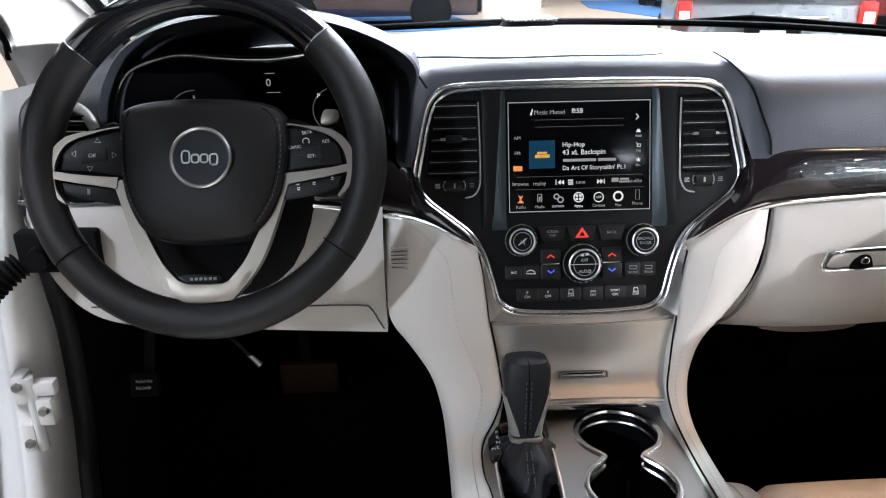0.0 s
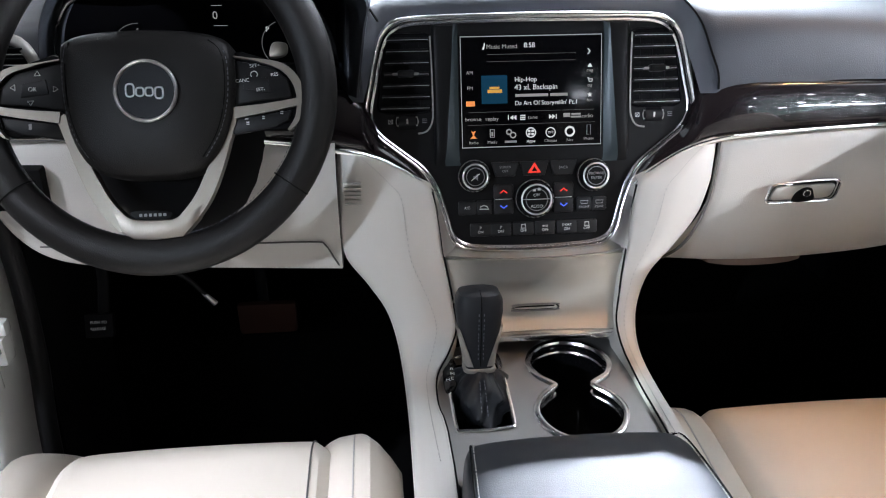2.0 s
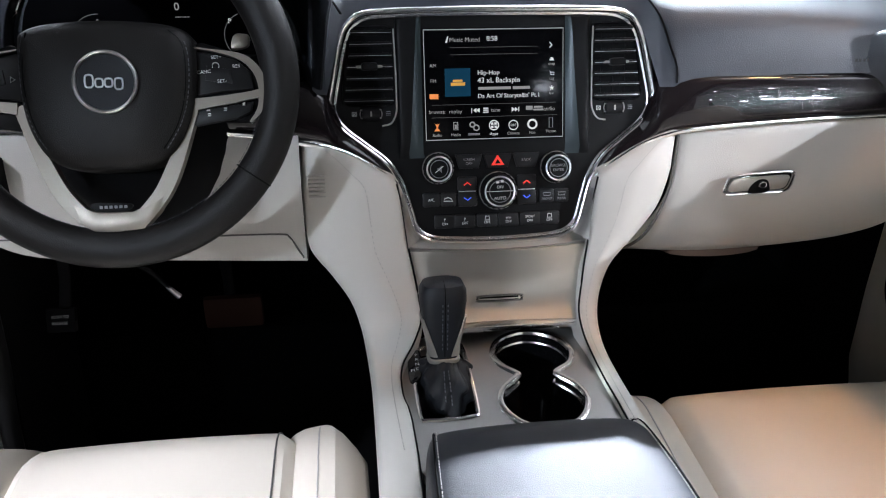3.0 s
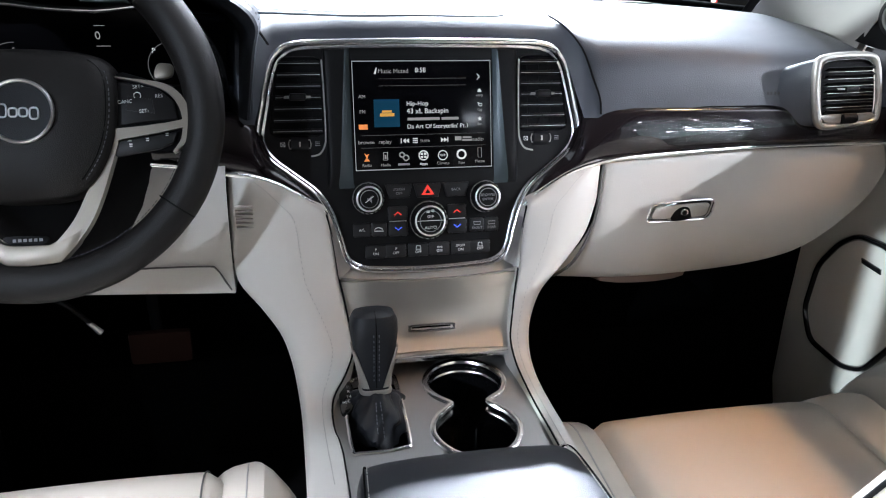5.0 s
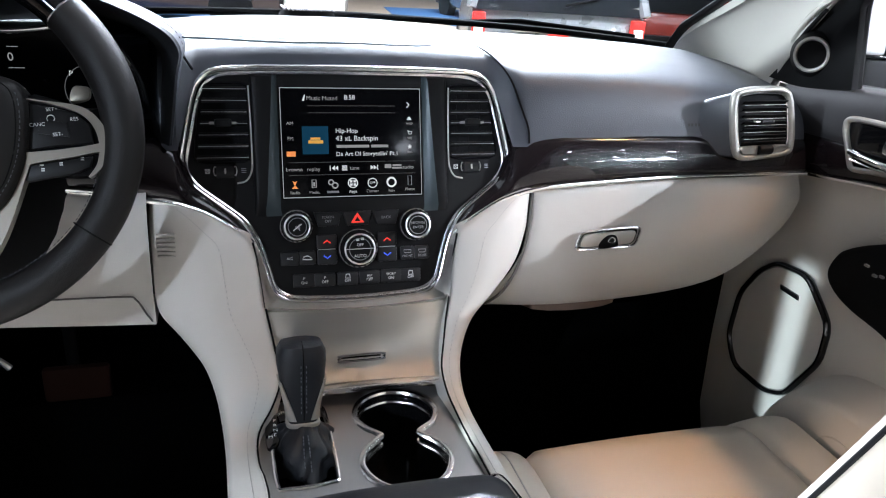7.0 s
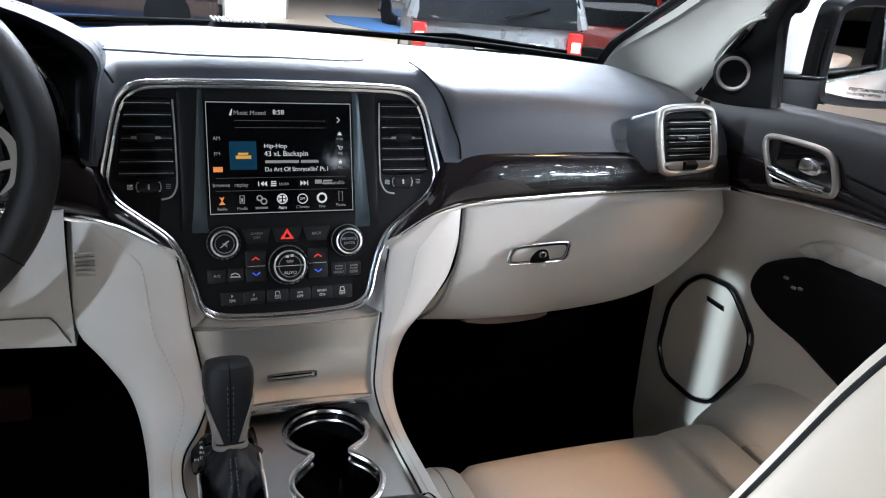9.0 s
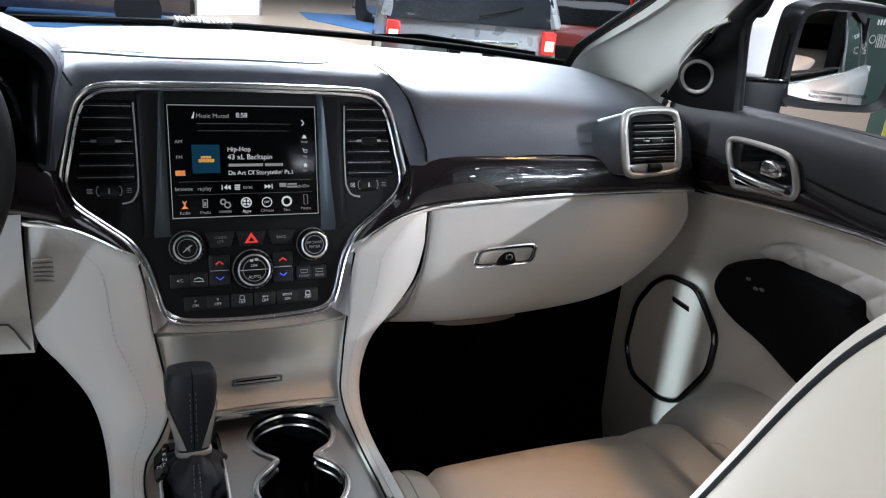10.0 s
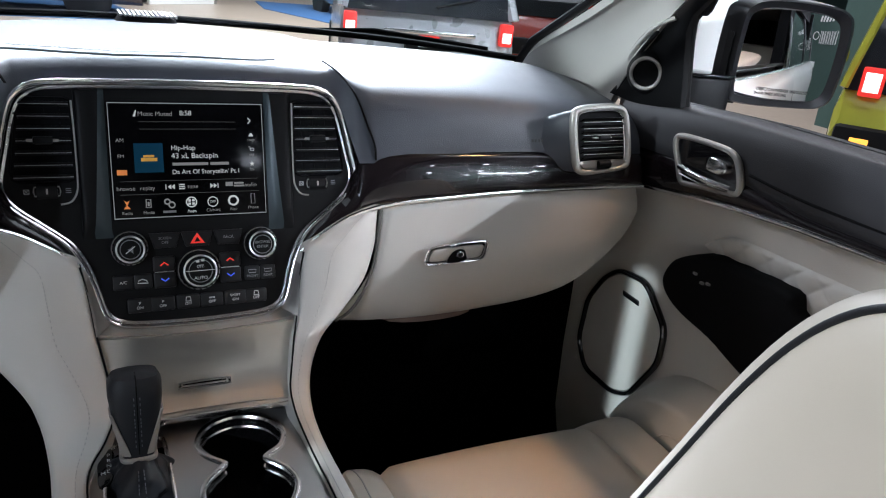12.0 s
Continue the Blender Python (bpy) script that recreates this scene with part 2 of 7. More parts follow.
def rounded(points, n=6, closed=True):
    """A smooth curve through points of any dimension (Catmull-Rom)."""
    p = [Vector(q) for q in points]
    out, k = [], len(p)
    for i in range(k if closed else k - 1):
        a, b, c, d = (p[(i + j) % k] if closed else p[min(max(i + j, 0), k - 1)] for j in (-1, 0, 1, 2))
        for s in range(n):
            t = s / n
            out.append(0.5 * (2 * b + (c - a) * t + (2 * a - 5 * b + 4 * c - d) * t * t + (3 * b - a - 3 * c + d) * t**3))
    if not closed:
        out.append(p[-1])
    return out


def slab(bm, outline, z0, z1, m=None, bevel=0.0, seg=2):
    """A plate with the given outline in its own plane, from z0 to z1, its front edge rounded."""
    o = [Vector((q[0], q[1])) for q in outline]
    area = sum(a.x * b.y - b.x * a.y for a, b in zip(o, o[1:] + o[:1]))
    if area < 0:
        o.reverse()
    k = len(o)
    rings = [(z0, 0.0)] + ([(z1 - bevel * (1 - math.sin(s / seg * math.pi / 2)), bevel * (1 - math.cos(s / seg * math.pi / 2))) for s in range(seg + 1)] if bevel else [(z1, 0.0)])
    nrm = []
    for i in range(k):
        d = (o[(i + 1) % k] - o[i - 1])
        nrm.append(Vector((-d.y, d.x)).normalized() if d.length > 1e-9 else Vector((0, 0)))
    loops = []
    for z, inset in rings:
        loops.append([bm.verts.new(((o[i] + nrm[i] * inset).x, (o[i] + nrm[i] * inset).y, z)) for i in range(k)])
    for a, b in zip(loops, loops[1:]):
        for i in range(k):
            bm.faces.new((a[i], a[(i + 1) % k], b[(i + 1) % k], b[i]))
    bm.faces.new(list(reversed(loops[0])))
    bm.faces.new(loops[-1])
    if m is not None:
        bmesh.ops.transform(bm, matrix=m, verts=[v for q in loops for v in q])
    return bm


def tube(bm, path, rx, ry=None, closed=False, n=10, m=None, up=None):
    """A tube of oval section (rx across, ry along up) swept along 3D points."""
    ry = ry or rx
    p = [Vector(q) if len(q) == 3 else Vector((q[0], q[1], 0)) for q in path]
    k, rings = len(p), []
    for i in range(k):
        a, b = (p[i - 1], p[(i + 1) % k]) if closed else (p[max(i - 1, 0)], p[min(i + 1, k - 1)])
        d = (b - a).normalized()
        u = Vector(up) if up is not None else (Vector((0, 0, 1)) if abs(d.z) < 0.9 else Vector((0, 1, 0)))
        side = d.cross(u).normalized()
        w = side.cross(d).normalized()
        ra = rx[i] if isinstance(rx, (list, tuple)) else rx
        rb = ry[i] if isinstance(ry, (list, tuple)) else ry
        rings.append([bm.verts.new(p[i] + side * ra * math.cos(2 * math.pi * j / n) + w * rb * math.sin(2 * math.pi * j / n)) for j in range(n)])
    for i in range(k if closed else k - 1):
        a, b = rings[i], rings[(i + 1) % k]
        for j in range(n):
            bm.faces.new((a[j], a[(j + 1) % n], b[(j + 1) % n], b[j]))
    if not closed:
        bm.faces.new(list(reversed(rings[0])))
        bm.faces.new(rings[-1])
    if m is not None:
        bmesh.ops.transform(bm, matrix=m, verts=[v for q in rings for v in q])
    return bm


def loft(bm, rows, closed=False, cap=False):
    """A skin over rows of 3D points of equal count."""
    vs = [[bm.verts.new(q) for q in r] for r in rows]
    for a, b in zip(vs, vs[1:]):
        k = len(a)
        for i in range(k if closed else k - 1):
            bm.faces.new((a[i], a[(i + 1) % k], b[(i + 1) % k], b[i]))
    if cap:
        bm.faces.new(list(reversed(vs[0])))
        bm.faces.new(vs[-1])
    return vs


def smooth_rows(rows, n=4, m=3):
    """Rows refined both along and across."""
    fine = [rounded(r, m, closed=False) for r in rows]
    cols = list(zip(*fine))
    cols = [rounded(c, n, closed=False) for c in cols]
    return [list(r) for r in zip(*cols)]


def thicken(bm, t):
    bmesh.ops.recalc_face_normals(bm, faces=bm.faces)
    bmesh.ops.solidify(bm, geom=bm.faces[:], thickness=t)
    return bm


def ribbon(bm, path, width, z0, z1, m=None, closed=False):
    """A flat band of the given width along a line in its own plane, from z0 to z1."""
    p = [Vector((q[0], q[1])) for q in path]
    k = len(p)
    left, right = [], []
    for i in range(k):
        a, b = (p[i - 1], p[(i + 1) % k]) if closed else (p[max(i - 1, 0)], p[min(i + 1, k - 1)])
        d = (b - a).normalized()
        w = (width[i] if isinstance(width, (list, tuple)) else width) / 2
        left.append(p[i] + Vector((-d.y, d.x)) * w)
        right.append(p[i] - Vector((-d.y, d.x)) * w)
    rows = [[bm.verts.new((q.x, q.y, z)) for q in s] for s, z in ((left, z0), (left, z1), (right, z1), (right, z0))]
    for i in range(k if closed else k - 1):
        j = (i + 1) % k
        for a, b in ((0, 1), (1, 2), (2, 3), (3, 0)):
            bm.faces.new((rows[a][i], rows[a][j], rows[b][j], rows[b][i]))
    if not closed:
        bm.faces.new([r[0] for r in rows])
        bm.faces.new([r[-1] for r in reversed(rows)])
    if m is not None:
        bmesh.ops.transform(bm, matrix=m, verts=[v for r in rows for v in r])
    return bm


def stitches(bm, path, step=0.0045, r=0.0006, length=0.0030):
    """Short threads laid end to end along a line."""
    p = [Vector(q) for q in path]
    carry = 0.0
    for a, b in zip(p, p[1:]):
        d = b - a
        s = carry
        while s + length < d.length:
            q0, q1 = a + d.normalized() * s, a + d.normalized() * (s + length)
            tube(bm, [q0, (q0 + q1) / 2 + Vector((0, 0, r * 0.6)), q1], r, n=4)
            s += step
        carry = max(0.0, s - d.length)
    return bm


def letters(name, words, size, m, mat, parent, align="CENTER", label=""):
    """Words in the built-in type as a flat mesh, in the plane of m."""
    c = bpy.data.curves.new(name, "FONT")
    c.body, c.size, c.align_x, c.align_y = words, size, align, "CENTER"
    c.extrude = size * 0.01
    tmp = bpy.data.objects.new(name, c)
    me = bpy.data.meshes.new_from_object(tmp)
    bpy.data.objects.remove(tmp)
    bpy.data.curves.remove(c)
    bm = bmesh.new()
    bm.from_mesh(me)
    bpy.data.meshes.remove(me)
    bm.transform(m)
    return part(name, bm, mat, parent, label, smooth=False, weld=False)


def bars(bm, m, rows):
    """Plain bars (x, y, width, height) for marks that are not words."""
    for x, y, w, h in rows:
        box(bm, x - w / 2, x + w / 2, y - h / 2, y + h / 2, 0, 0.0003, m=m)
    return bm


def rot(x=0, y=0, z=0):
    return pose(0, 0, 0, x, y, z)

# ---------------------------------------------------------------- hall and car shell
GROUND = -0.30
HALLFLOOR = material("beige_hall_floor", (0.36, 0.285, 0.22), 0.35, vary=0.35, bump=0.1, scale=60)
BLUECARPET = material("blue_show_carpet", (0.03, 0.10, 0.24), 0.9, bump=0.5, scale=300, vary=0.4)
HALLWALL = material("dark_green_hall_wall", (0.045, 0.085, 0.075), 0.7, vary=0.5, bump=0.1, scale=20)
HALLROOF = material("dark_hall_ceiling", (0.05, 0.05, 0.055), 0.9, vary=0.4)
STAND = material("dark_turntable_floor", (0.10, 0.10, 0.105), 0.35, vary=0.3, bump=0.1, scale=80)


def sheet(name, x0, x1, y0, y1, z0, z1, mat, label, cat="floor"):
    return tagged(part(name, box(bmesh.new(), x0, x1, y0, y1, z0, z1), mat, smooth=False), label, cat, kind="structure")


sheet("ground", -30, 36, -26, 40, GROUND - 0.2, GROUND, HALLFLOOR, "polished beige exhibition hall floor", "floor")
sheet("wall_north", -30, 36, 40, 40.4, GROUND, 8.2, HALLWALL, "dark green far wall of the exhibition hall", "wall")
sheet("wall_south", -30, 36, -26.4, -26, GROUND, 8.2, HALLWALL, "dark back wall of the exhibition hall", "wall")
sheet("wall_west", -30.4, -30, -26, 40, GROUND, 8.2, HALLWALL, "dark side wall of the exhibition hall", "wall")
sheet("wall_east", 36, 36.4, -26, 40, GROUND, 8.2, HALLWALL, "dark side wall of the exhibition hall", "wall")
sheet("ceiling", -30, 36, -26, 40, 8.2, 8.4, HALLROOF, "dark exhibition hall ceiling", "ceiling")
bm = cyl(bmesh.new(), 3.1, 3.1, GROUND, GROUND + 0.27, pose(0, -0.6, 0), n=64)
tagged(part("turntable", bm, STAND), "low round dark display turntable under the car", "turntable", kind="structure")

# car floor, firewall, far side walls
car_floor = part("car_floor", box(box(bmesh.new(), -0.74, 0.74, -2.2, 0.6, 0.36, 0.40), -0.74, 0.74, 0.50, 0.56, 0.40, 1.15), CARPET, smooth=False)
tagged(car_floor, "black carpeted car floor and footwell front", "carpet", kind="structure")
bm = bmesh.new()
box(bm, -0.72, 0.72, 0.28, 0.50, 0.40, 0.62, 0.03, rot(0) @ Matrix.Identity(4))
tagged(part("footwell_slope", bm, CARPET), "black carpeted slope under the dashboard", "carpet", kind="structure")
for nm, x in (("east", 0.69), ("west", -0.72)):
    tagged(part("footwell_side_" + nm, box(bmesh.new(), x, x + 0.03, 0.06 if x > 0 else 0.03, 0.56, 0.38, 1.10, 0.004), CARPET), "black carpeted side of the footwell", "carpet", kind="structure")
# roof with header, open on the driver's side where the door stands open
bm = bmesh.new()
rows = []
for x in (-0.60, -0.45, 0, 0.45, 0.60):
    dip = 0.03 * (x / 0.6) ** 2
    rows.append([(x, -0.28, 1.585 - dip), (x, -0.36, 1.64 - dip), (x, -0.8, 1.69 - dip), (x, -1.6, 1.69 - dip), (x, -2.4, 1.62 - dip)])
loft(bm, smooth_rows(rows, 4, 3))
tagged(part("roof_lining", thicken(bm, 0.03), HEADLINER), "grey cloth roof lining of the car", "ceiling", kind="structure")
bm = bmesh.new()
box(bm, -0.74, 0.74, -2.45, -2.40, 0.4, 1.66)
tagged(part("tailgate_wall", bm, MATTBLACK, smooth=False), "dark rear end of the car cabin", "wall", kind="structure")
bm = bmesh.new()
box(bm, 0.70, 0.75, -2.4, -1.15, 0.4, 1.15)
box(bm, 0.64, 0.72, -1.25, -1.10, 0.4, 1.66)
box(bm, 0.62, 0.70, -2.4, -0.3, 1.58, 1.66)
tagged(part("side_wall_east", bm, MATTBLACK, smooth=False), "dark rear side of the cabin with the door post", "wall", kind="structure")
bm = bmesh.new()
box(bm, -0.75, -0.70, -2.4, -1.25, 0.4, 1.15)
box(bm, -0.72, -0.64, -1.35, -1.20, 0.4, 1.66)
box(bm, -0.70, -0.62, -2.4, -0.3, 1.58, 1.66)
tagged(part("side_wall_west", bm, MATTBLACK, smooth=False), "dark rear side of the cabin with the door post", "wall", kind="structure")
bm = bmesh.new()
box(bm, -0.66, 0.66, -1.75, -1.3, 0.45, 0.74, 0.06)
box(bm, -0.66, 0.66, -1.98, -1.75, 0.55, 1.30, 0.06)
tagged(part("rear_bench", bm, SEAT), "cream leather rear bench behind the front seats", "seat")

# windscreen
bm = bmesh.new()
rows = []
for x in (-0.70, -0.45, 0.0, 0.45, 0.70):
    c = 1 - (x / 0.7) ** 2
    rows.append([(x * 1.0, 0.36 + 0.16 * c, 1.20), (x * 0.95, 0.10 + 0.13 * c, 1.36), (x * 0.88, -0.30 + 0.08 * c, 1.60)])
loft(bm, smooth_rows(rows, 4, 4))
w = part("windscreen", bm, GLASS)
tagged(w, "clear curved windscreen above the dashboard", "window", kind="structure")
w.visible_shadow = False
# dark edge of the screen at its foot, wiper on it
bm = bmesh.new()
path = rounded([(-0.69, 0.39, 1.195), (-0.4, 0.50, 1.218), (0, 0.545, 1.226), (0.4, 0.50, 1.218), (0.66, 0.385, 1.205)], 8, closed=False)
tube(bm, path, 0.010, 0.006, n=8)
tagged(part("windscreen_foot_band", bm, CARPET), "black band along the foot of the windscreen", "trim", kind="structure")
wiper = thing("windscreen_wiper", (0.42, 0.56, 1.23), "black wiper arm lying at the foot of the windscreen", "wiper")
part("wiper_arm", tube(bmesh.new(), [(0.30, 0.575, 1.218), (0.42, 0.545, 1.227), (0.62, 0.44, 1.214)], [0.004, 0.006, 0.004], 0.004), CARPET, wiper)
part("wiper_blade", tube(bmesh.new(), [(0.28, 0.590, 1.214), (0.45, 0.555, 1.219), (0.60, 0.47, 1.209)], 0.004, 0.005, n=6), CARPET, wiper)

# windscreen pillars
def pillar(name, s, label):
    bm = bmesh.new()
    stations = [
        ((0.655, 0.360, 1.195), (0.690, 0.30, 1.195), (0.720, 0.20, 1.180), (0.712, 0.135, 1.170)),
        ((0.646, 0.300, 1.247), (0.668, 0.24, 1.262), (0.695, 0.150, 1.262), (0.705, 0.085, 1.245)),
        ((0.628, 0.090, 1.343), (0.640, 0.060, 1.360), (0.672, 0.020, 1.362), (0.690, -0.010, 1.345)),
        ((0.600, -0.190, 1.500), (0.615, -0.200, 1.510), (0.640, -0.215, 1.512), (0.655, -0.225, 1.500)),
        ((0.585, -0.330, 1.580), (0.600, -0.335, 1.590), (0.620, -0.340, 1.590), (0.635, -0.345, 1.580)),
    ]
    rows = [[(s * x, y, z) for x, y, z in r] for r in stations]
    loft(bm, smooth_rows(rows, 5, 4))
    thicken(bm, 0.012)
    return tagged(part(name, bm, IVORYHARD), label, "pillar", kind="structure")


pillar("windscreen_pillar_east", 1, "light grey windscreen pillar trim beside the passenger's door")
pillar("windscreen_pillar_west", -1, "light grey windscreen pillar trim beside the driver's door")
for s, nm in ((1, "east"), (-1, "west")):
    bm = tube(bmesh.new(), [(s * 0.655, 0.375, 1.20), (s * 0.640, 0.31, 1.248), (s * 0.622, 0.10, 1.345), (s * 0.592, -0.19, 1.503), (s * 0.575, -0.33, 1.585)], 0.010, 0.006, n=8)
    tagged(part("glass_seal_" + nm, bm, RUBBER), "black seal between windscreen and pillar", "trim", kind="structure")
    grip = thing("grab_handle", (s * 0.69, 0.06, 1.27), "light grey grab handle on the windscreen pillar", "handle")
    part("grip", tube(bmesh.new(), rounded([(s * 0.705, 0.105, 1.232), (s * 0.688, 0.085, 1.262), (s * 0.680, 0.035, 1.305), (s * 0.690, 0.005, 1.322)], 5, closed=False), 0.005, 0.004, n=8), IVORYHARD, grip)
    part("grip_slot", tube(bmesh.new(), rounded([(s * 0.700, 0.092, 1.236), (s * 0.690, 0.072, 1.260), (s * 0.683, 0.030, 1.298)], 5, closed=False), 0.004, 0.003, n=6), MATTBLACK, grip, "dark slot behind the grip")

# ---------------------------------------------------------------- dashboard
dashboard = thing("dashboard", (0, 0.1, 0.88), "charcoal leather-topped dashboard with dark veneer and ivory lower half", "dashboard")
# upper skin: front lip, crown and run to the windscreen
bm = bmesh.new()
rows = []
for x, lip, y0, top in ((-0.665, 1.118, -0.005, 1.205), (-0.60, 1.120, 0.0, 1.212), (-0.572, 1.120, 0.002, 1.214), (-0.556, 1.13, 0.085, 1.215), (-0.42, 1.14, 0.10, 1.218), (-0.240, 1.13, 0.085, 1.222), (-0.224, 1.112, -0.002, 1.224), (-0.207, 1.112, -0.004, 1.225), (-0.200, 1.135, 0.006, 1.226), (-0.192, 1.165, 0.022, 1.227), (-0.181, 1.187, 0.036, 1.228), (-0.10, 1.199, 0.0425, 1.232), (0, 1.203, 0.0435, 1.234), (0.10, 1.199, 0.0425, 1.232), (0.181, 1.187, 0.036, 1.228), (0.192, 1.165, 0.022, 1.227), (0.200, 1.135, 0.006, 1.226), (0.207, 1.112, -0.004, 1.225), (0.228, 1.112, -0.006, 1.220), (0.38, 1.125, -0.006, 1.217), (0.52, 1.124, -0.006, 1.212), (0.60, 1.120, -0.005, 1.206), (0.665, 1.118, -0.004, 1.192)):
    deep = 0.50 - 0.34 * (x / 0.7) ** 2 * 0.5 - 0.02
    h = top - lip
    crest = [(y0, 0.0), (y0 + 0.010, h * 0.42), (y0 + 0.030, h * 0.80), (max(y0 + 0.055, 0.075), h - 0.004), (0.13, h + 0.003), (0.26, h + 0.006), (deep - 0.06, h - 0.002), (deep, h - 0.022)]
    slope = [(y0, 0.0), (y0 + 0.012, h * 0.38), (y0 + 0.040, h * 0.68), (0.085, h * 0.86), (0.15, h * 0.98), (0.23, h + 0.007), (deep - 0.06, h + 0.002), (deep, h - 0.022)]
    k = max(0.0, min(1.0, (x - 0.30) / 0.26))
    rows.append([(x, p[0] + (q[0] - p[0]) * k, lip + p[1] + (q[1] - p[1]) * k) for p, q in zip(crest, slope)])
loft(bm, [rounded(r, 4, closed=False) for r in rows])
part("upper_dash", thicken(bm, 0.006), DARKTOP, dashboard, "charcoal grained dashboard top")
# raised leather tongue over the middle, with its seam
edge = rounded([(-0.212, 0.066, 1.234), (-0.165, 0.060, 1.234), (-0.085, 0.058, 1.232), (0.0, 0.057, 1.233), (0.085, 0.058, 1.232), (0.110, 0.061, 1.234)], 6, closed=False)
part("tongue_edge", tube(bmesh.new(), [Vector(q) + Vector((0, 0.001, -0.0025)) for q in edge], 0.0013, n=6), DARKTOP, dashboard)
part("tongue_seam", stitches(bmesh.new(), [Vector(q) + Vector((0, 0.006, 0.0012)) for q in edge]), THREAD, dashboard, "grey contrast stitching")
for s in (-1, 1):
    path = [(s * 0.186, 0.030, 1.200), (s * 0.205, 0.060, 1.226), (s * 0.23, 0.11, 1.231)] if s < 0 else rounded([(0.178, 0.085, 1.2285), (0.192, 0.054, 1.2175), (0.205, 0.0205, 1.1955), (0.2175, 0.0030, 1.160), (0.2265, -0.0035, 1.136), (0.2285, -0.0065, 1.117)], 5, closed=False)
    part("pad_joint", tube(bmesh.new(), path, 0.0014, n=5), MATTBLACK, dashboard, "fine joint line in the dash skin")
bm = bars(bmesh.new(), pose(0.474, -0.0035, 1.140, 78), [(-0.008, 0, 0.003, 0.004), (-0.003, 0, 0.003, 0.004), (0.003, 0, 0.003, 0.004), (0.008, 0, 0.003, 0.004)])
part("airbag_mark", bm, DOORTOP, dashboard)
# centre speaker at the foot of the glass
spk = part("speaker_grille", cyl(bmesh.new(), 1, 0.86, 0, 1, pose(-0.012, 0.40, 1.234) @ Matrix.Diagonal((0.046, 0.05, 0.010, 1))), MATTBLACK, dashboard, "small oval dash speaker grille")
for k in range(13):
    part("grille_bar", box(bmesh.new(), -0.052 + k * 0.0066, -0.0488 + k * 0.0066, 0.362, 0.44, 1.2435, 1.2465), SATIN, spk)
# dark lower support that closes the body behind the lower panels
bm = bmesh.new()
box(bm, -0.655, 0.655, 0.04, 0.45, 0.93, 1.12, 0.01)
part("dash_core", bm, MATTBLACK, dashboard)
# veneer strip on either side, with a chrome line under it; beside the stack it dips back behind the chrome frame
for s, ends in ((1, ((0.35, 1.0695, 1.123), (0.45, 1.0735, 1.122), (0.54, 1.0750, 1.120), (0.62, 1.0750, 1.118), (0.662, 1.0750, 1.117))), (-1, ((0.30, 1.0740, 1.124), (0.40, 1.0830, 1.120), (0.55, 1.0880, 1.118), (0.664, 1.0900, 1.117)))):
    rows, line = [], []
    for x, z0, y0, z1, y1 in [(0.127, 1.0060, -0.024, 1.0100, -0.016), (0.138, 1.0150, -0.022, 1.0240, -0.008), (0.150, 1.0240, -0.021, 1.0390, -0.001), (0.175, 1.0400, -0.020, 1.0610, 0.006), (0.190, 1.0480, -0.020, 1.0740, 0.009), (0.202, 1.0525, -0.020, 1.0980, 0.010), (0.213, 1.0560, -0.020, 1.1180, 0.006), (0.250, 1.0635, -0.021, 1.1230, -0.003)] + [(x, z0, -0.022, z1, -0.007) for x, z0, z1 in ends]:
        h = z1 - z0
        rows.append([(s * x, y0 + 0.030, z0 - 0.004), (s * x, y0 + 0.001, z0 - 0.001), (s * x, y0 + (y1 - y0) * 0.06, z0 + h * 0.30), (s * x, y0 + (y1 - y0) * 0.45, z0 + h * 0.70), (s * x, y1, z1), (s * x, y1 + 0.016, z1 + 0.001)])
        line.append((s * x, y0 - 0.0055, z0 - 0.002))
    bm = bmesh.new()
    loft(bm, smooth_rows(rows, 3, 3))
    part("veneer_strip", bm, WOOD, dashboard, "dark glossy wood veneer strip")
    part("chrome_line", tube(bmesh.new(), rounded(line, 4, closed=False), 0.0026, 0.0032, n=8), CHROME, dashboard, "thin chrome line under the veneer")
# driver's lower panel with its lid line
bm = bmesh.new()
rows = []
for x, low, y in ((-0.668, 1.045, -0.015), (-0.655, 1.000, -0.022), (-0.625, 0.955, -0.03), (-0.58, 0.930, -0.036), (-0.50, 0.920, -0.04), (-0.40, 0.916, -0.042), (-0.30, 0.910, -0.042), (-0.243, 0.906, -0.040)):
    z1 = 1.086 if x < -0.5 else 1.081 if x < -0.35 else 1.069
    rows.append([(x, y + 0.03, z1), (x, y + 0.012, z1 - 0.003), (x, y, z1 - 0.03), (x, y - 0.004, (z1 + low) / 2), (x, y + 0.002, low + 0.02), (x, y + 0.010, low), (x, y + 0.10, low - 0.002)])
loft(bm, smooth_rows(rows, 4, 4))
part("knee_panel", bm, IVORYHARD, dashboard, "ivory lower panel under the steering wheel")
lid = rounded([(-0.60, -0.0408, 0.957), (-0.45, -0.0460, 0.954), (-0.35, -0.0465, 0.953), (-0.275, -0.0460, 0.951), (-0.262, -0.0452, 0.946), (-0.252, -0.0425, 0.925), (-0.245, -0.036, 0.908)], 5, closed=False)
part("lid_joint", tube(bmesh.new(), lid, 0.0012, n=5), THREADDARK, dashboard, "joint line of the knee panel lid")
bm = box(bmesh.new(), -0.668, -0.574, -0.052, -0.030, 1.008, 1.058, 0.004, m=pose(0, 0, 0))
sw = part("lamp_switch_panel", bm, MATTBLACK, dashboard, "black lamp switch panel")
part("switch_dial", cyl(bmesh.new(), 0.014, 0.012, 0, 0.014, pose(-0.640, -0.052, 1.030, 90), n=24), SATINBLACK, sw)
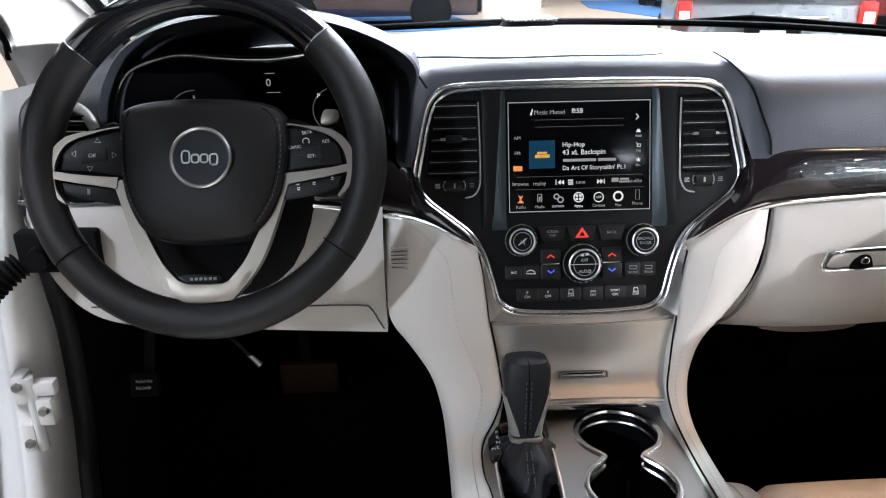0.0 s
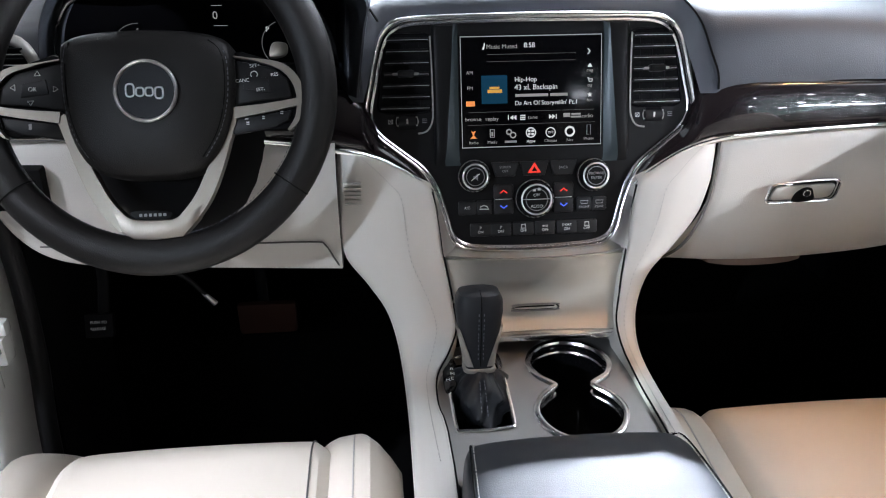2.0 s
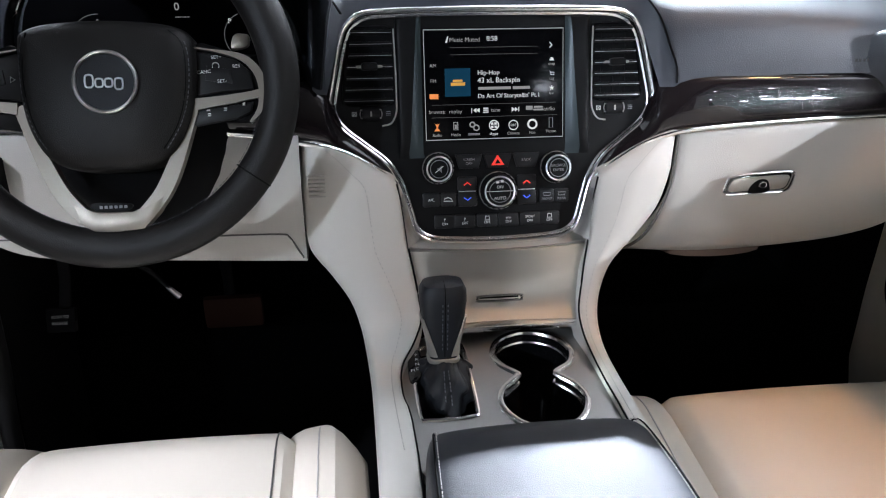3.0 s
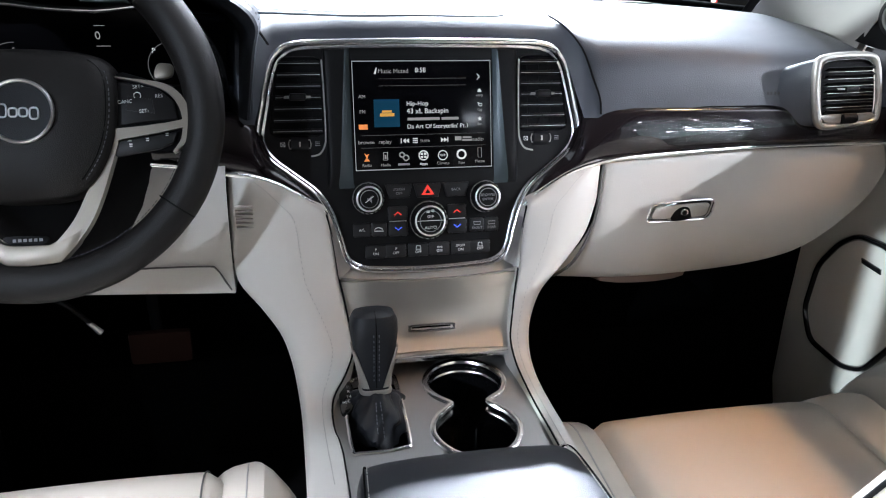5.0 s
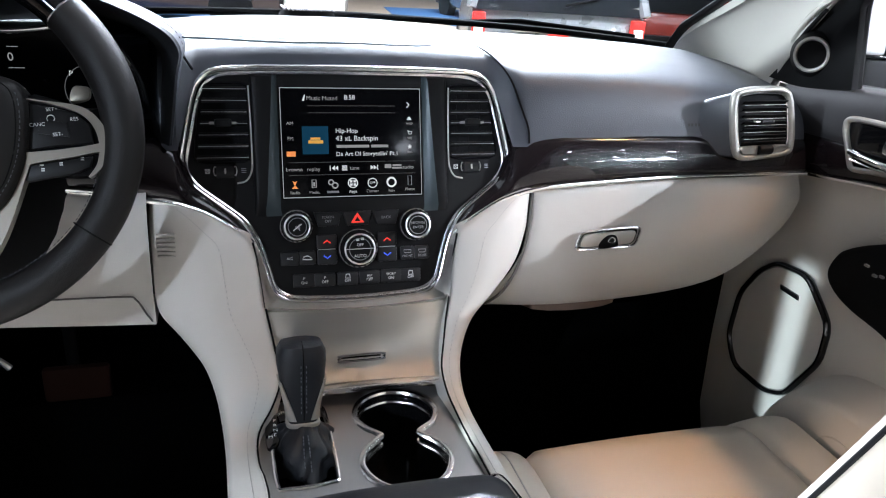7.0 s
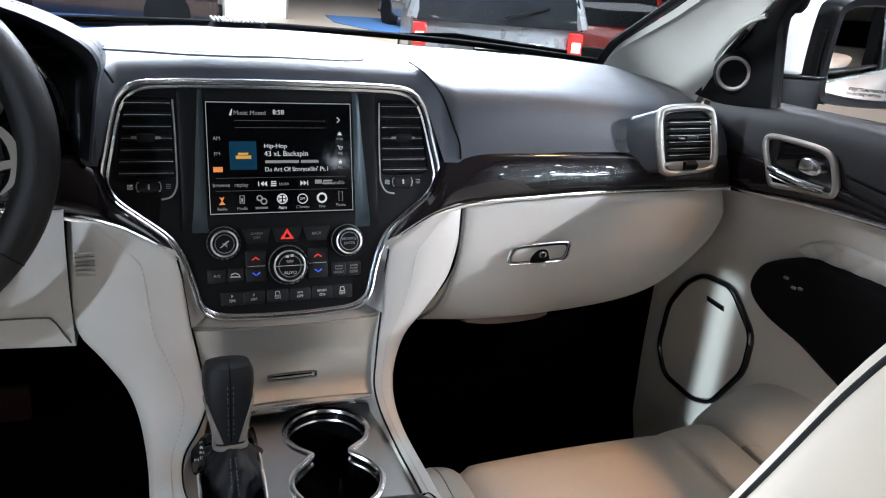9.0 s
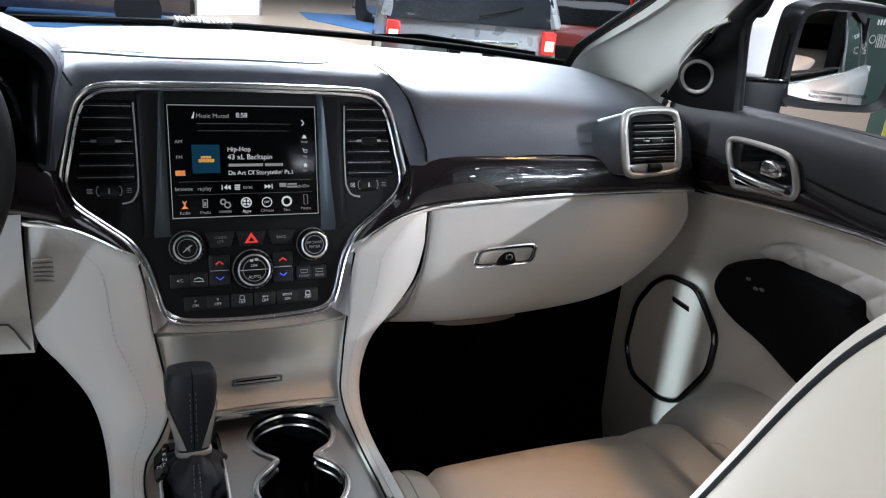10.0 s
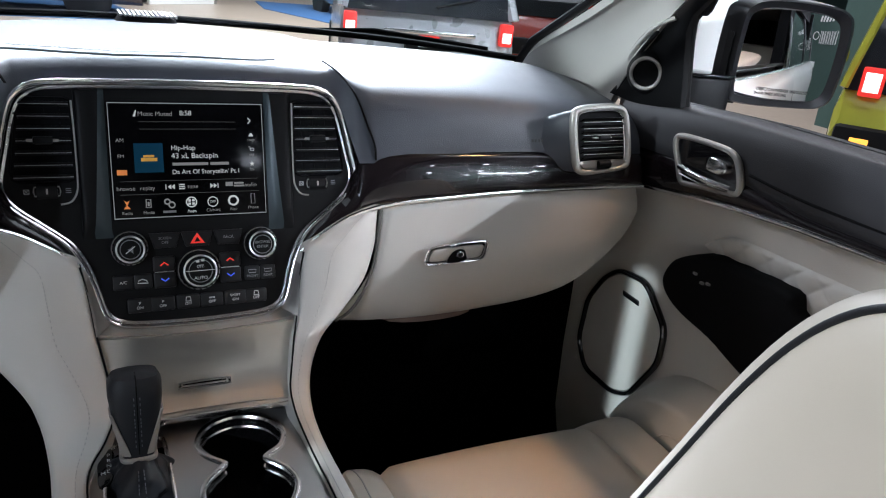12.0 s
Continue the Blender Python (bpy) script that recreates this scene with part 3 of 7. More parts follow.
# small slotted grille on the ivory side panel
for k in range(6):
    part("slot", box(bmesh.new(), -0.2345, -0.2145, -0.0492, -0.044, 0.9988 + k * 0.0052, 1.0002 + k * 0.0052, m=pose(0, 0, 0)), THREAD, dashboard)
# side wings that flow from the dash down to the console
for s in (-1, 1):
    bm = bmesh.new()
    rows = []
    # height, depth, lean of the outward normal from level to upright, inner and outer half widths on either side
    for z, y, lean, xl, ol, xr, orr in (
        (1.0610, -0.0205, 0, 0.2265, 0.237, 0.2245, 0.231), (1.0520, -0.0240, 0, 0.200, 0.239, 0.200, 0.229), (1.0400, -0.0280, 0, 0.175, 0.240, 0.175, 0.227), (1.0240, -0.0320, 0, 0.150, 0.240, 0.150, 0.225), (1.0060, -0.0365, 0, 0.128, 0.240, 0.128, 0.222), (0.965, -0.046, 0, 0.1205, 0.239, 0.1205, 0.207),
        (0.930, -0.056, 4, 0.1165, 0.234, 0.1165, 0.178), (0.900, -0.066, 10, 0.111, 0.211, 0.111, 0.148), (0.870, -0.078, 24, 0.106, 0.189, 0.106, 0.132), (0.845, -0.093, 45, 0.104, 0.177, 0.101, 0.125), (0.826, -0.116, 66, 0.116, 0.171, 0.102, 0.123),
        (0.817, -0.150, 84, 0.133, 0.168, 0.104, 0.123), (0.814, -0.200, 90, 0.136, 0.167, 0.105, 0.124), (0.814, -0.300, 90, 0.128, 0.167, 0.107, 0.126), (0.814, -0.800, 90, 0.131, 0.168, 0.112, 0.132)):
        xi, xo = (xl, ol) if s < 0 else (xr, orr)
        out = Vector((0, -math.cos(radians(lean)), math.sin(radians(lean))))
        base, wide = Vector((0, y, z)), xo - xi
        bulge = 0.015 * min(1, wide / 0.08) * (1 - 0.55 * lean / 90)
        rows.append([base + out * d + Vector((s * x, 0, 0)) for x, d in ((xi - 0.004, -0.03), (xi, -0.002), (xi + wide * 0.12, bulge * 0.45), (xi + wide * 0.35, bulge * 0.9), (xi + wide * 0.55, bulge), (xi + wide * 0.82, bulge * 0.65), (xo, -0.002), (xo + 0.003, -0.02), (xo - 0.002, -0.10), (xo - 0.012, -0.32))])
    loft(bm, smooth_rows(rows, 4, 4))
    wing = part("side_wing", bm, IVORY, dashboard, "ivory leather wing beside the centre stack")
    groove = rounded([r[1] + Vector((0, -0.001, 0.001)) for r in rows[4:]], 4, closed=False)
    part("wing_groove", tube(bmesh.new(), groove, 0.0014, n=6), MATTBLACK, wing, "dark joint along the wing")
    seam = []
    for r in smooth_rows([r[2:5] for r in rows[1:-1]], 5, 2):
        q = r[2]
        seam.append(q + Vector((0, -0.0012, 0.0009)))
    part("wing_seam", stitches(bmesh.new(), seam, r=0.0005), THREAD, wing, "beige stitching on ivory leather")

# ---------------------------------------------------------------- glove box
glove_box = thing("glove_box", (0.42, 0.0, 0.89), "closed ivory glove box door with a chrome-framed latch", "glove box")
bm = bmesh.new()
rows = []
for x, zt, zb, y in ((0.2345, 1.057, 0.872, -0.020), (0.240, 1.059, 0.870, -0.024), (0.26, 1.062, 0.866, -0.028), (0.34, 1.067, 0.860, -0.032), (0.44, 1.071, 0.864, -0.033), (0.54, 1.073, 0.874, -0.030), (0.60, 1.073, 0.895, -0.026), (0.645, 1.073, 0.940, -0.020), (0.662, 1.073, 0.975, -0.014)):
    h = zt - zb
    slip = 0.062 * max(0.0, min(1.0, (0.42 - x) / 0.18))
    rows.append([(x - slip * f * f, y + dy, zt - h * f) for f, dy in ((0, 0.03), (0.006, 0.008), (0.14, -0.002), (0.30, -0.009), (0.46, -0.011), (0.66, -0.001), (0.84, 0.022), (0.96, 0.048), (1.0, 0.075), (1.02, 0.16))])
loft(bm, smooth_rows(rows, 4, 4))
part("door", bm, IVORYHARD, glove_box, "ivory moulded glove box door")
bm = tube(bmesh.new(), rounded([(0.2335, -0.022, 1.057), (0.2295, -0.030, 1.02), (0.2240, -0.036, 0.985), (0.2120, -0.040, 0.950), (0.196, -0.038, 0.92), (0.178, -0.026, 0.898)], 5, closed=False), 0.0022, n=6)
part("door_gap", bm, THREADDARK, glove_box, "dark gap beside the door")
latch_m = pose(0.3385, -0.0462, 0.9950, 84, -1, 2) @ Matrix.Diagonal((1, 0.79, 1, 1))
outline = rounded([(-0.048, -0.012), (-0.044, 0.006), (-0.036, 0.014), (0.0, 0.016), (0.038, 0.016), (0.049, 0.012), (0.048, 0.0), (0.043, -0.014), (0.030, -0.018), (0.0, -0.017), (-0.038, -0.017)], 4)
latch = part("latch", slab(bmesh.new(), [(p.x * 0.94, p.y * 0.88) for p in outline], 0, 0.002, latch_m, 0.0006), GLOSS, glove_box)
part("latch_plate", slab(bmesh.new(), [(p.x * 0.87, p.y * 0.70 - 0.0008) for p in outline], 0.001, 0.005, latch_m, 0.0015), SATIN, latch, "satin silver pull plate")
part("key_ring", tube(bmesh.new(), [(0.003 + 0.0048 * math.cos(a * 0.2618), -0.002 + 0.0048 * math.sin(a * 0.2618)) for a in range(24)], 0.0007, closed=True, n=5, m=latch_m @ pose(0, 0, 0.0095)), CHROME, latch)
part("latch_frame", tube(bmesh.new(), outline, 0.0017, 0.0026, closed=True, n=8, m=latch_m @ pose(0, 0, 0.003)), CHROME, latch, "chrome latch frame")
part("latch_recess", slab(bmesh.new(), rounded([(-0.013, -0.015), (-0.010, -0.002), (0.0, 0.006), (0.010, 0.005), (0.014, -0.004), (0.013, -0.015)], 4), 0.003, 0.0060, latch_m), MATTBLACK, latch)
part("lock_barrel", cyl(bmesh.new(), 0.0055, 0.005, 0.004, 0.009, latch_m @ pose(0.003, -0.002, 0), n=20), SATINBLACK, latch, "black key barrel")
bm = bmesh.new()
box(bm, 0.26, 0.52, 0.05, 0.20, 0.874, 0.890, 0.006)
part("underside_tray", bm, MATTBLACK, glove_box)
bm = slab(bmesh.new(), rounded([(0.325, 0.135), (0.475, 0.137), (0.48, 0.255), (0.32, 0.255)], 5), 0.800, 0.866, bevel=0.004)
part("footwell_lamp_cover", bm, KICKTAN, glove_box, "beige cover under the glove box, its shade put into the colour")

# ---------------------------------------------------------------- centre stack
STACK = Matrix(((1, 0, 0, 0), (0, 0.2707, -0.9627, 0), (0, 0.9627, 0.2707, 1.05), (0, 0, 0, 1)))
half = [(0, 0.157), (0.07, 0.1565), (0.14, 0.155), (0.166, 0.151), (0.181, 0.140), (0.190, 0.120), (0.199, 0.080), (0.2055, 0.047), (0.202, 0.030), (0.190, 0.015), (0.165, -0.005), (0.139, -0.027), (0.124, -0.052), (0.115, -0.080), (0.1075, -0.108), (0.098, -0.121), (0.080, -0.128), (0.04, -0.131)]
loop = rounded(half + [(0, -0.132)] + [(-x, y) for x, y in reversed(half[1:])], 4)
inner = [(p.x * 0.966, 0.012 + (p.y - 0.012) * 0.962) for p in loop]
stack = thing("centre_stack", (0, 0.0, 0.92), "black centre stack in a chrome frame with touchscreen and climate controls", "control panel")
part("stack_panel", slab(bmesh.new(), [(p.x * 0.985, 0.012 + (p.y - 0.012) * 0.985) for p in loop], -0.03, 0.0, STACK), SATINBLACK, stack, "satin black stack fascia")
part("chrome_frame", tube(bmesh.new(), loop, 0.0042, 0.0062, closed=True, n=12, m=STACK @ pose(0, 0, 0.003), up=(0, 0, 1)), CHROME, stack, "chrome surround")
part("inner_frame", tube(bmesh.new(), inner, 0.0022, 0.0034, closed=True, n=8, m=STACK @ pose(0, 0, 0.001), up=(0, 0, 1)), CHROME, stack, "fine inner chrome line")
# satin silver carrier round the lower half: it rises from the chrome frame to the edge of the wings
bm = bmesh.new()
for s in (-1, 1):
    rows = []
    for a, v, xo, yo, zo in ((0.1300, -0.0400, 0.1300, -0.0330, 1.0090), (0.1240, -0.0520, 0.1268, -0.0385, 0.9980), (0.1190, -0.0680, 0.1232, -0.0432, 0.9820), (0.1145, -0.0820, 0.1210, -0.0470, 0.9690), (0.1070, -0.1080, 0.1182, -0.0545, 0.9450), (0.098, -0.1215, 0.1165, -0.0595, 0.929)):
        p0, p2 = STACK @ Vector((s * a, v, 0.002)), Vector((s * xo, yo, zo))
        rows.append([p0, p0.lerp(p2, 0.35) + Vector((0, -0.0035, 0.001)), p0.lerp(p2, 0.75) + Vector((0, -0.0025, 0.0008)), p2])
    loft(bm, smooth_rows(rows, 4, 3))
rows = []
for k in range(9):
    a = -0.114 + 0.228 * k / 8
    e = (a / 0.114) ** 2
    p0, p1, p2 = STACK @ Vector((a * 0.98, -0.129 + 0.012 * e**3, 0.0)), STACK @ Vector((a, -0.142 + 0.006 * e, 0.012)), Vector((a, -0.062 + 0.008 * e, 0.9245 + 0.004 * e))
    rows.append([p0, p1, p2])
loft(bm, smooth_rows(rows, 3, 3))
part("silver_carrier", bm, SATIN, stack, "satin silver lower surround")


def vent(parent, cx, cy, w, h, m, taper, label):
    """An outlet: dark mouth, slats, vertical fins, a tab and a thumbwheel below."""
    mouth = rounded([(cx - w / 2 + taper[0], cy + h / 2), (cx + w / 2 + taper[1], cy + h / 2), (cx + w / 2 + taper[3], cy - h / 2), (cx - w / 2 + taper[2], cy - h / 2)], 1)
    corner = []
    pts = [Vector((p.x, p.y)) for p in mouth]
    for i, p in enumerate(pts):
        a, b = pts[i - 1] - p, pts[(i + 1) % 4] - p
        corner += [p + a.normalized() * 0.010, p + (a.normalized() + b.normalized()) * 0.003, p + b.normalized() * 0.010]
    v = part("air_vent", slab(bmesh.new(), corner, -0.004, 0.0006, m), MATTBLACK, parent, label)
    part("vent_rim", tube(bmesh.new(), corner, 0.0016, 0.0030, closed=True, n=6, m=m, up=(0, 0, 1)), GLOSS, v)
    n = 7
    for k in range(n):
        f = (k + 0.6) / n
        y = cy + h / 2 - f * h
        x0 = cx - w / 2 + taper[0] + (taper[2] - taper[0]) * f + 0.004
        x1 = cx + w / 2 + taper[1] + (taper[3] - taper[1]) * f - 0.004
        part("slat", box(bmesh.new(), x0, x1, -0.0045, 0.0045, -0.0009, 0.0009, 0.0004, m @ pose(0, y, 0.0045, 62), 1), SATINBLACK, v)
        part("slat_edge", box(bmesh.new(), x0, x1, y - 0.0004, y + 0.0001, 0.0080, 0.0086, m=m), DIMEDGE, v)
    for k in range(3):
        x = cx + (k - 1) * w * 0.26
        part("fin", box(bmesh.new(), x - 0.0007, x + 0.0007, cy - h * 0.44, cy + h * 0.42, 0.0008, 0.0022, m=m), MATTBLACK, v)
    return v


for s in (-1, 1):
    tp = (0.004, 0.0, -0.008, 0.0) if s < 0 else (0.0, -0.004, 0.0, 0.008)
    v = vent(stack, s * 0.153, 0.092, 0.060, 0.094, STACK, tp, "black centre air outlet with slim slats")
    part("vent_tab", box(bmesh.new(), -0.010, 0.010, -0.0045, 0.0045, 0, 0.012, 0.003, STACK @ pose(s * 0.155, 0.091, 0.0045)), SATINBLACK, v)
    part("tab_pip", box(bmesh.new(), s * 0.155 - 0.016, s * 0.155 + 0.016, 0.0895, 0.0925, 0.004, 0.0105, 0.001, STACK), SATIN, v)
    part("thumbwheel", cyl(bmesh.new(), 0.0100, 0.0100, -0.0105, 0.0105, STACK @ pose(s * 0.155, 0.0345, -0.0050, 0, 90), n=24), GLOSSBLACK, v)
    part("wheel_frame", tube(bmesh.new(), [(s * 0.155 - 0.0125, 0.0295), (s * 0.155 + 0.0125, 0.0295), (s * 0.155 + 0.0135, 0.0345), (s * 0.155 + 0.0125, 0.0395), (s * 0.155 - 0.0125, 0.0395), (s * 0.155 - 0.0135, 0.0345)], 0.0009, closed=True, n=5, m=STACK @ pose(0, 0, 0.0012)), SATIN, v)
    part("thumbwheel_mark", box(bmesh.new(), s * 0.155 - 0.0010, s * 0.155 + 0.0010, 0.0315, 0.0375, 0.0030, 0.0056, m=STACK), SATIN, v)
    part("closed_mark", ribbon(ribbon(ribbon(bmesh.new(), [(-0.0026, -0.0024), (0.0026, -0.0024), (0.0026, 0.0024), (-0.0026, 0.0024)], 0.0006, 0, 0.0003, STACK @ pose(s * 0.155 - 0.0205, 0.0345, 0.0006), closed=True), [(-0.0024, -0.0022), (0.0024, 0.0022)], 0.0005, 0, 0.0003, STACK @ pose(s * 0.155 - 0.0205, 0.0345, 0.0006)), [(-0.0024, 0.0022), (0.0024, -0.0022)], 0.0005, 0, 0.0003, STACK @ pose(s * 0.155 - 0.0205, 0.0345, 0.0006)), PRINT, v)
    for k in range(3):
        part("flow_mark", bars(bmesh.new(), STACK @ pose(0, 0, 0.0006), [(s * 0.155 + 0.0215, 0.0325 + 0.0022 * k, 0.0058, 0.0007)]), PRINTDIM, v)
    # dark post between outlet and screen, and the pale facet that dips to the glass
    rows = [[(s * 0.1225, y, 0.0), (s * 0.1200, y, 0.0060 * k), (s * (0.1200 * 0.5 + w * 0.5), y, 0.0074 * k), (s * w, y, 0.0070 * k)] for y, w, k in ((-0.022, 0.1090, 0.02), (-0.014, 0.1095, 0.45), (0.0, 0.1075, 1), (0.03, 0.1050, 1), (0.09, 0.1005, 1), (0.1400, 0.0970, 1), (0.1490, 0.0960, 0.1))]
    bm = bmesh.new()
    loft(bm, [[STACK @ Vector(q) for q in r] for r in smooth_rows(rows, 3, 4)])
    part("vent_post", bm, SATINBLACK, stack)
    rows = [[(s * w, y, 0.0070 * k), (s * (w * 0.5 + 0.0453), y, 0.0046 * k), (s * 0.0900, y, -0.0008 + 0.0010 * (1 - k))] for y, w, k in ((-0.022, 0.1090, 0.02), (-0.014, 0.1095, 0.45), (0.0, 0.1075, 1), (0.03, 0.1050, 1), (0.09, 0.1005, 1), (0.1400, 0.0970, 1), (0.1490, 0.0960, 0.1))]
    bm = bmesh.new()
    loft(bm, [[STACK @ Vector(q) for q in r] for r in smooth_rows(rows, 3, 4)])
    part("screen_cheek", bm, CHEEK, stack, "steel grey facet beside the screen")
    # satin rim of the outlet and the small panel under it
    side = rounded([(s * 0.1245, 0.135), (s * 0.1235, 0.10), (s * 0.1232, 0.05), (s * 0.1245, 0.034), (s * 0.131, 0.0225), (s * 0.142, 0.0195)], 4, closed=False)
    part("outlet_rim", tube(bmesh.new(), side, 0.0011, n=6, m=STACK @ pose(0, 0, 0.0065)), SATIN, stack, "fine satin rim")

# touchscreen
screen = part("touchscreen", slab(bmesh.new(), [(-0.0895, -0.0020), (0.0895, -0.0020), (0.0895, 0.1355), (-0.0895, 0.1355)], -0.002, 0.0016, STACK, 0.0006), SCREENGLASS, stack, "lit black touchscreen showing a radio page")
part("screen_edge", tube(bmesh.new(), [(-0.0875, 0.0), (0.0875, 0.0), (0.0875, 0.1335), (-0.0875, 0.1335)], 0.0007, closed=True, n=4, m=STACK @ pose(0, 0, 0.0019)), LITLINE, screen)
SC = STACK @ pose(0, 0, 0.0021)
for words, size, x, y, align, mat in (
    ("Music Muted", 0.0088, -0.056, 0.1210, "LEFT", LITDIM), ("8:58", 0.0096, -0.0095, 0.1220, "LEFT", LIT), ("AM", 0.0072, -0.0768, 0.0905, "CENTER", LITDIM), ("FM", 0.0072, -0.0768, 0.0720, "CENTER", LITDIM),
    ("Hip-Hop", 0.0094, -0.0215, 0.0812, "LEFT", LIT), ("43 xL Backspin", 0.0106, -0.0215, 0.0718, "LEFT", LIT), ("Da Art Of Storytellin' Pt.1", 0.0089, -0.0215, 0.0527, "LEFT", LIT),
    ("browse", 0.0080, -0.0735, 0.0345, "CENTER", LITDIM), ("replay", 0.0080, -0.0500, 0.0345, "CENTER", LITDIM), ("tune", 0.0080, 0.0010, 0.0352, "CENTER", LITDIM), ("audio", 0.0080, 0.0700, 0.0352, "CENTER", LITDIM),
    ("map", 0.0060, 0.0730, 0.0905, "CENTER", LITDIM), ("tag", 0.0060, 0.0730, 0.0725, "CENTER", LITDIM), ("fav.", 0.0060, 0.0730, 0.0545, "CENTER", LITDIM),
    ("Radio", 0.0062, -0.0735, 0.0058, "CENTER", LITDIM), ("Media", 0.0062, -0.0500, 0.0058, "CENTER", LITDIM), ("Apps", 0.0062, -0.0015, 0.0058, "CENTER", LIT), ("Climate", 0.0062, 0.0235, 0.0058, "CENTER", LITDIM), ("Nav", 0.0062, 0.0480, 0.0058, "CENTER", LITDIM), ("Phone", 0.0062, 0.0720, 0.0070, "CENTER", LITDIM), ("OFF", 0.0048, 0.0235, 0.0160, "CENTER", LIT),
):
    letters("screen_word", words, size * 0.84, SC @ pose(x, y, 0), mat, screen, align)
for x, y, w in ((0.0000, 0.0622, 0.041), (0.0340, 0.0622, 0.022)):
    part("unread_line", bars(bmesh.new(), SC, [(x, y, w, 0.0034)]), LITDIM, screen, "lit bar of small writing")
part("station_badge", bars(bmesh.new(), SC, [(-0.0765, 0.0535, 0.0110, 0.0062)]), ORANGEMARK, screen)
cover = part("album_cover", bars(bmesh.new(), SC, [(-0.0465, 0.0700, 0.0320, 0.0340)]), COVERBLUE, screen, "small blue album picture")
part("cover_shape", bars(bmesh.new(), SC @ pose(0, 0, 0.0004), [(-0.0462, 0.0680, 0.018, 0.0040), (-0.0465, 0.0720, 0.012, 0.0028)]), COVERGOLD, cover)
for y, w in ((0.1120, 0.110), (0.1035, 0.110), (0.0430, 0.158), (0.0275, 0.160)):
    part("screen_rule", bars(bmesh.new(), SC, [(0, y, w, 0.0004)]), LITFAINT, screen)


def icon(bm, mat=LIT):
    part("screen_icon", bm, mat, screen)


def disc(cx, cy, r, wire, n=24):
    return tube(bmesh.new(), [(cx + r * math.cos(k * 2 * math.pi / n), cy + r * math.sin(k * 2 * math.pi / n)) for k in range(n)], wire, closed=True, n=4, m=SC)


bm = bars(bmesh.new(), SC, [(-0.0295, 0.0355, 0.001, 0.006)])
for x in (-0.0275, -0.0235):
    slab(bm, [(x + 0.004, 0.0325), (x + 0.004, 0.0385), (x, 0.0355)], 0, 0.0003, SC)
icon(bm)
bm = bars(bmesh.new(), SC, [(0.0305, 0.0355, 0.001, 0.006)])
for x in (0.0215, 0.0255):
    slab(bm, [(x, 0.0325), (x, 0.0385), (x + 0.004, 0.0355)], 0, 0.0003, SC)
icon(bm)
icon(bars(bmesh.new(), SC, [(-0.0115, 0.0330 + 0.0024 * k, 0.0065, 0.0014) for k in range(3)]))
icon(slab(bmesh.new(), [(0.0695, 0.1100), (0.0708, 0.1100), (0.0738, 0.1135), (0.0708, 0.1170), (0.0695, 0.1170), (0.0724, 0.1135)], 0, 0.0003, SC))
icon(slab(bmesh.new(), [(0.0700, 0.0945), (0.0760, 0.0945), (0.0738, 0.0985), (0.0722, 0.0985)], 0, 0.0003, SC))
icon(ribbon(bmesh.new(), [(0.0698, 0.0815), (0.0712, 0.0815), (0.0722, 0.0770), (0.0755, 0.0770), (0.0762, 0.0800), (0.0716, 0.0800)], 0.0008, 0, 0.0003, SC))
star = [(0.0730 + (0.0034 if k % 2 == 0 else 0.0014) * math.sin(k * math.pi / 5), 0.0610 + (0.0034 if k % 2 == 0 else 0.0014) * math.cos(k * math.pi / 5)) for k in range(10)]
icon(slab(bmesh.new(), star, 0, 0.0003, SC))
icon(slab(bmesh.new(), [(-0.0610, 0.1180), (-0.0585, 0.1180), (-0.0570, 0.1255), (-0.0580, 0.1255)], 0, 0.0003, SC))
icon(bars(bmesh.new(), SC, [(0.0440, 0.0368, 0.0085, 0.0050)]), LITDIM)
for y, w in ((0.0378, 0.0115), (0.0345, 0.0130)):
    part("unread_line", bars(bmesh.new(), SC, [(0.0557, y, w, 0.0022)]), LITDIM, screen)
part("unread_line", bars(bmesh.new(), SC, [(-0.0270, 0.0060, 0.015, 0.0028)]), PRINTDIM, screen)
icon(tube(bmesh.new(), [(-0.0525, 0.0120), (-0.0475, 0.0120), (-0.0475, 0.0215), (-0.0525, 0.0215)], 0.0006, closed=True, n=4, m=SC), LITDIM)
icon(bars(bmesh.new(), SC, [(-0.0500, 0.0160, 0.0022, 0.0050)]), LITDIM)
icon(tube(bmesh.new(), [(0.0697, 0.0120), (0.0743, 0.0120), (0.0743, 0.0240), (0.0697, 0.0240)], 0.0005, closed=True, n=4, m=SC), PRINTDIM)
icon(disc(-0.0290, 0.0180, 0.0030, 0.0009, 12), LITDIM)
icon(disc(-0.0240, 0.0140, 0.0034, 0.0009, 12), LITDIM)
icon(disc(-0.0015, 0.0165, 0.0058, 0.0007))
icon(disc(0.0235, 0.0160, 0.0058, 0.0006))
icon(disc(0.0480, 0.0165, 0.0054, 0.0012))
icon(bars(bmesh.new(), SC, [(-0.0015 + dx, 0.0165 + dy, 0.0030, 0.0028) for dx in (-0.0022, 0.0022) for dy in (-0.0020, 0.0020)]))
part("radio_icon", slab(bmesh.new(), [(-0.0775, 0.0110), (-0.0740, 0.0150), (-0.0765, 0.0210), (-0.0735, 0.0190), (-0.0705, 0.0210), (-0.0730, 0.0150), (-0.0695, 0.0110)], 0, 0.0003, SC), ORANGEMARK, screen)

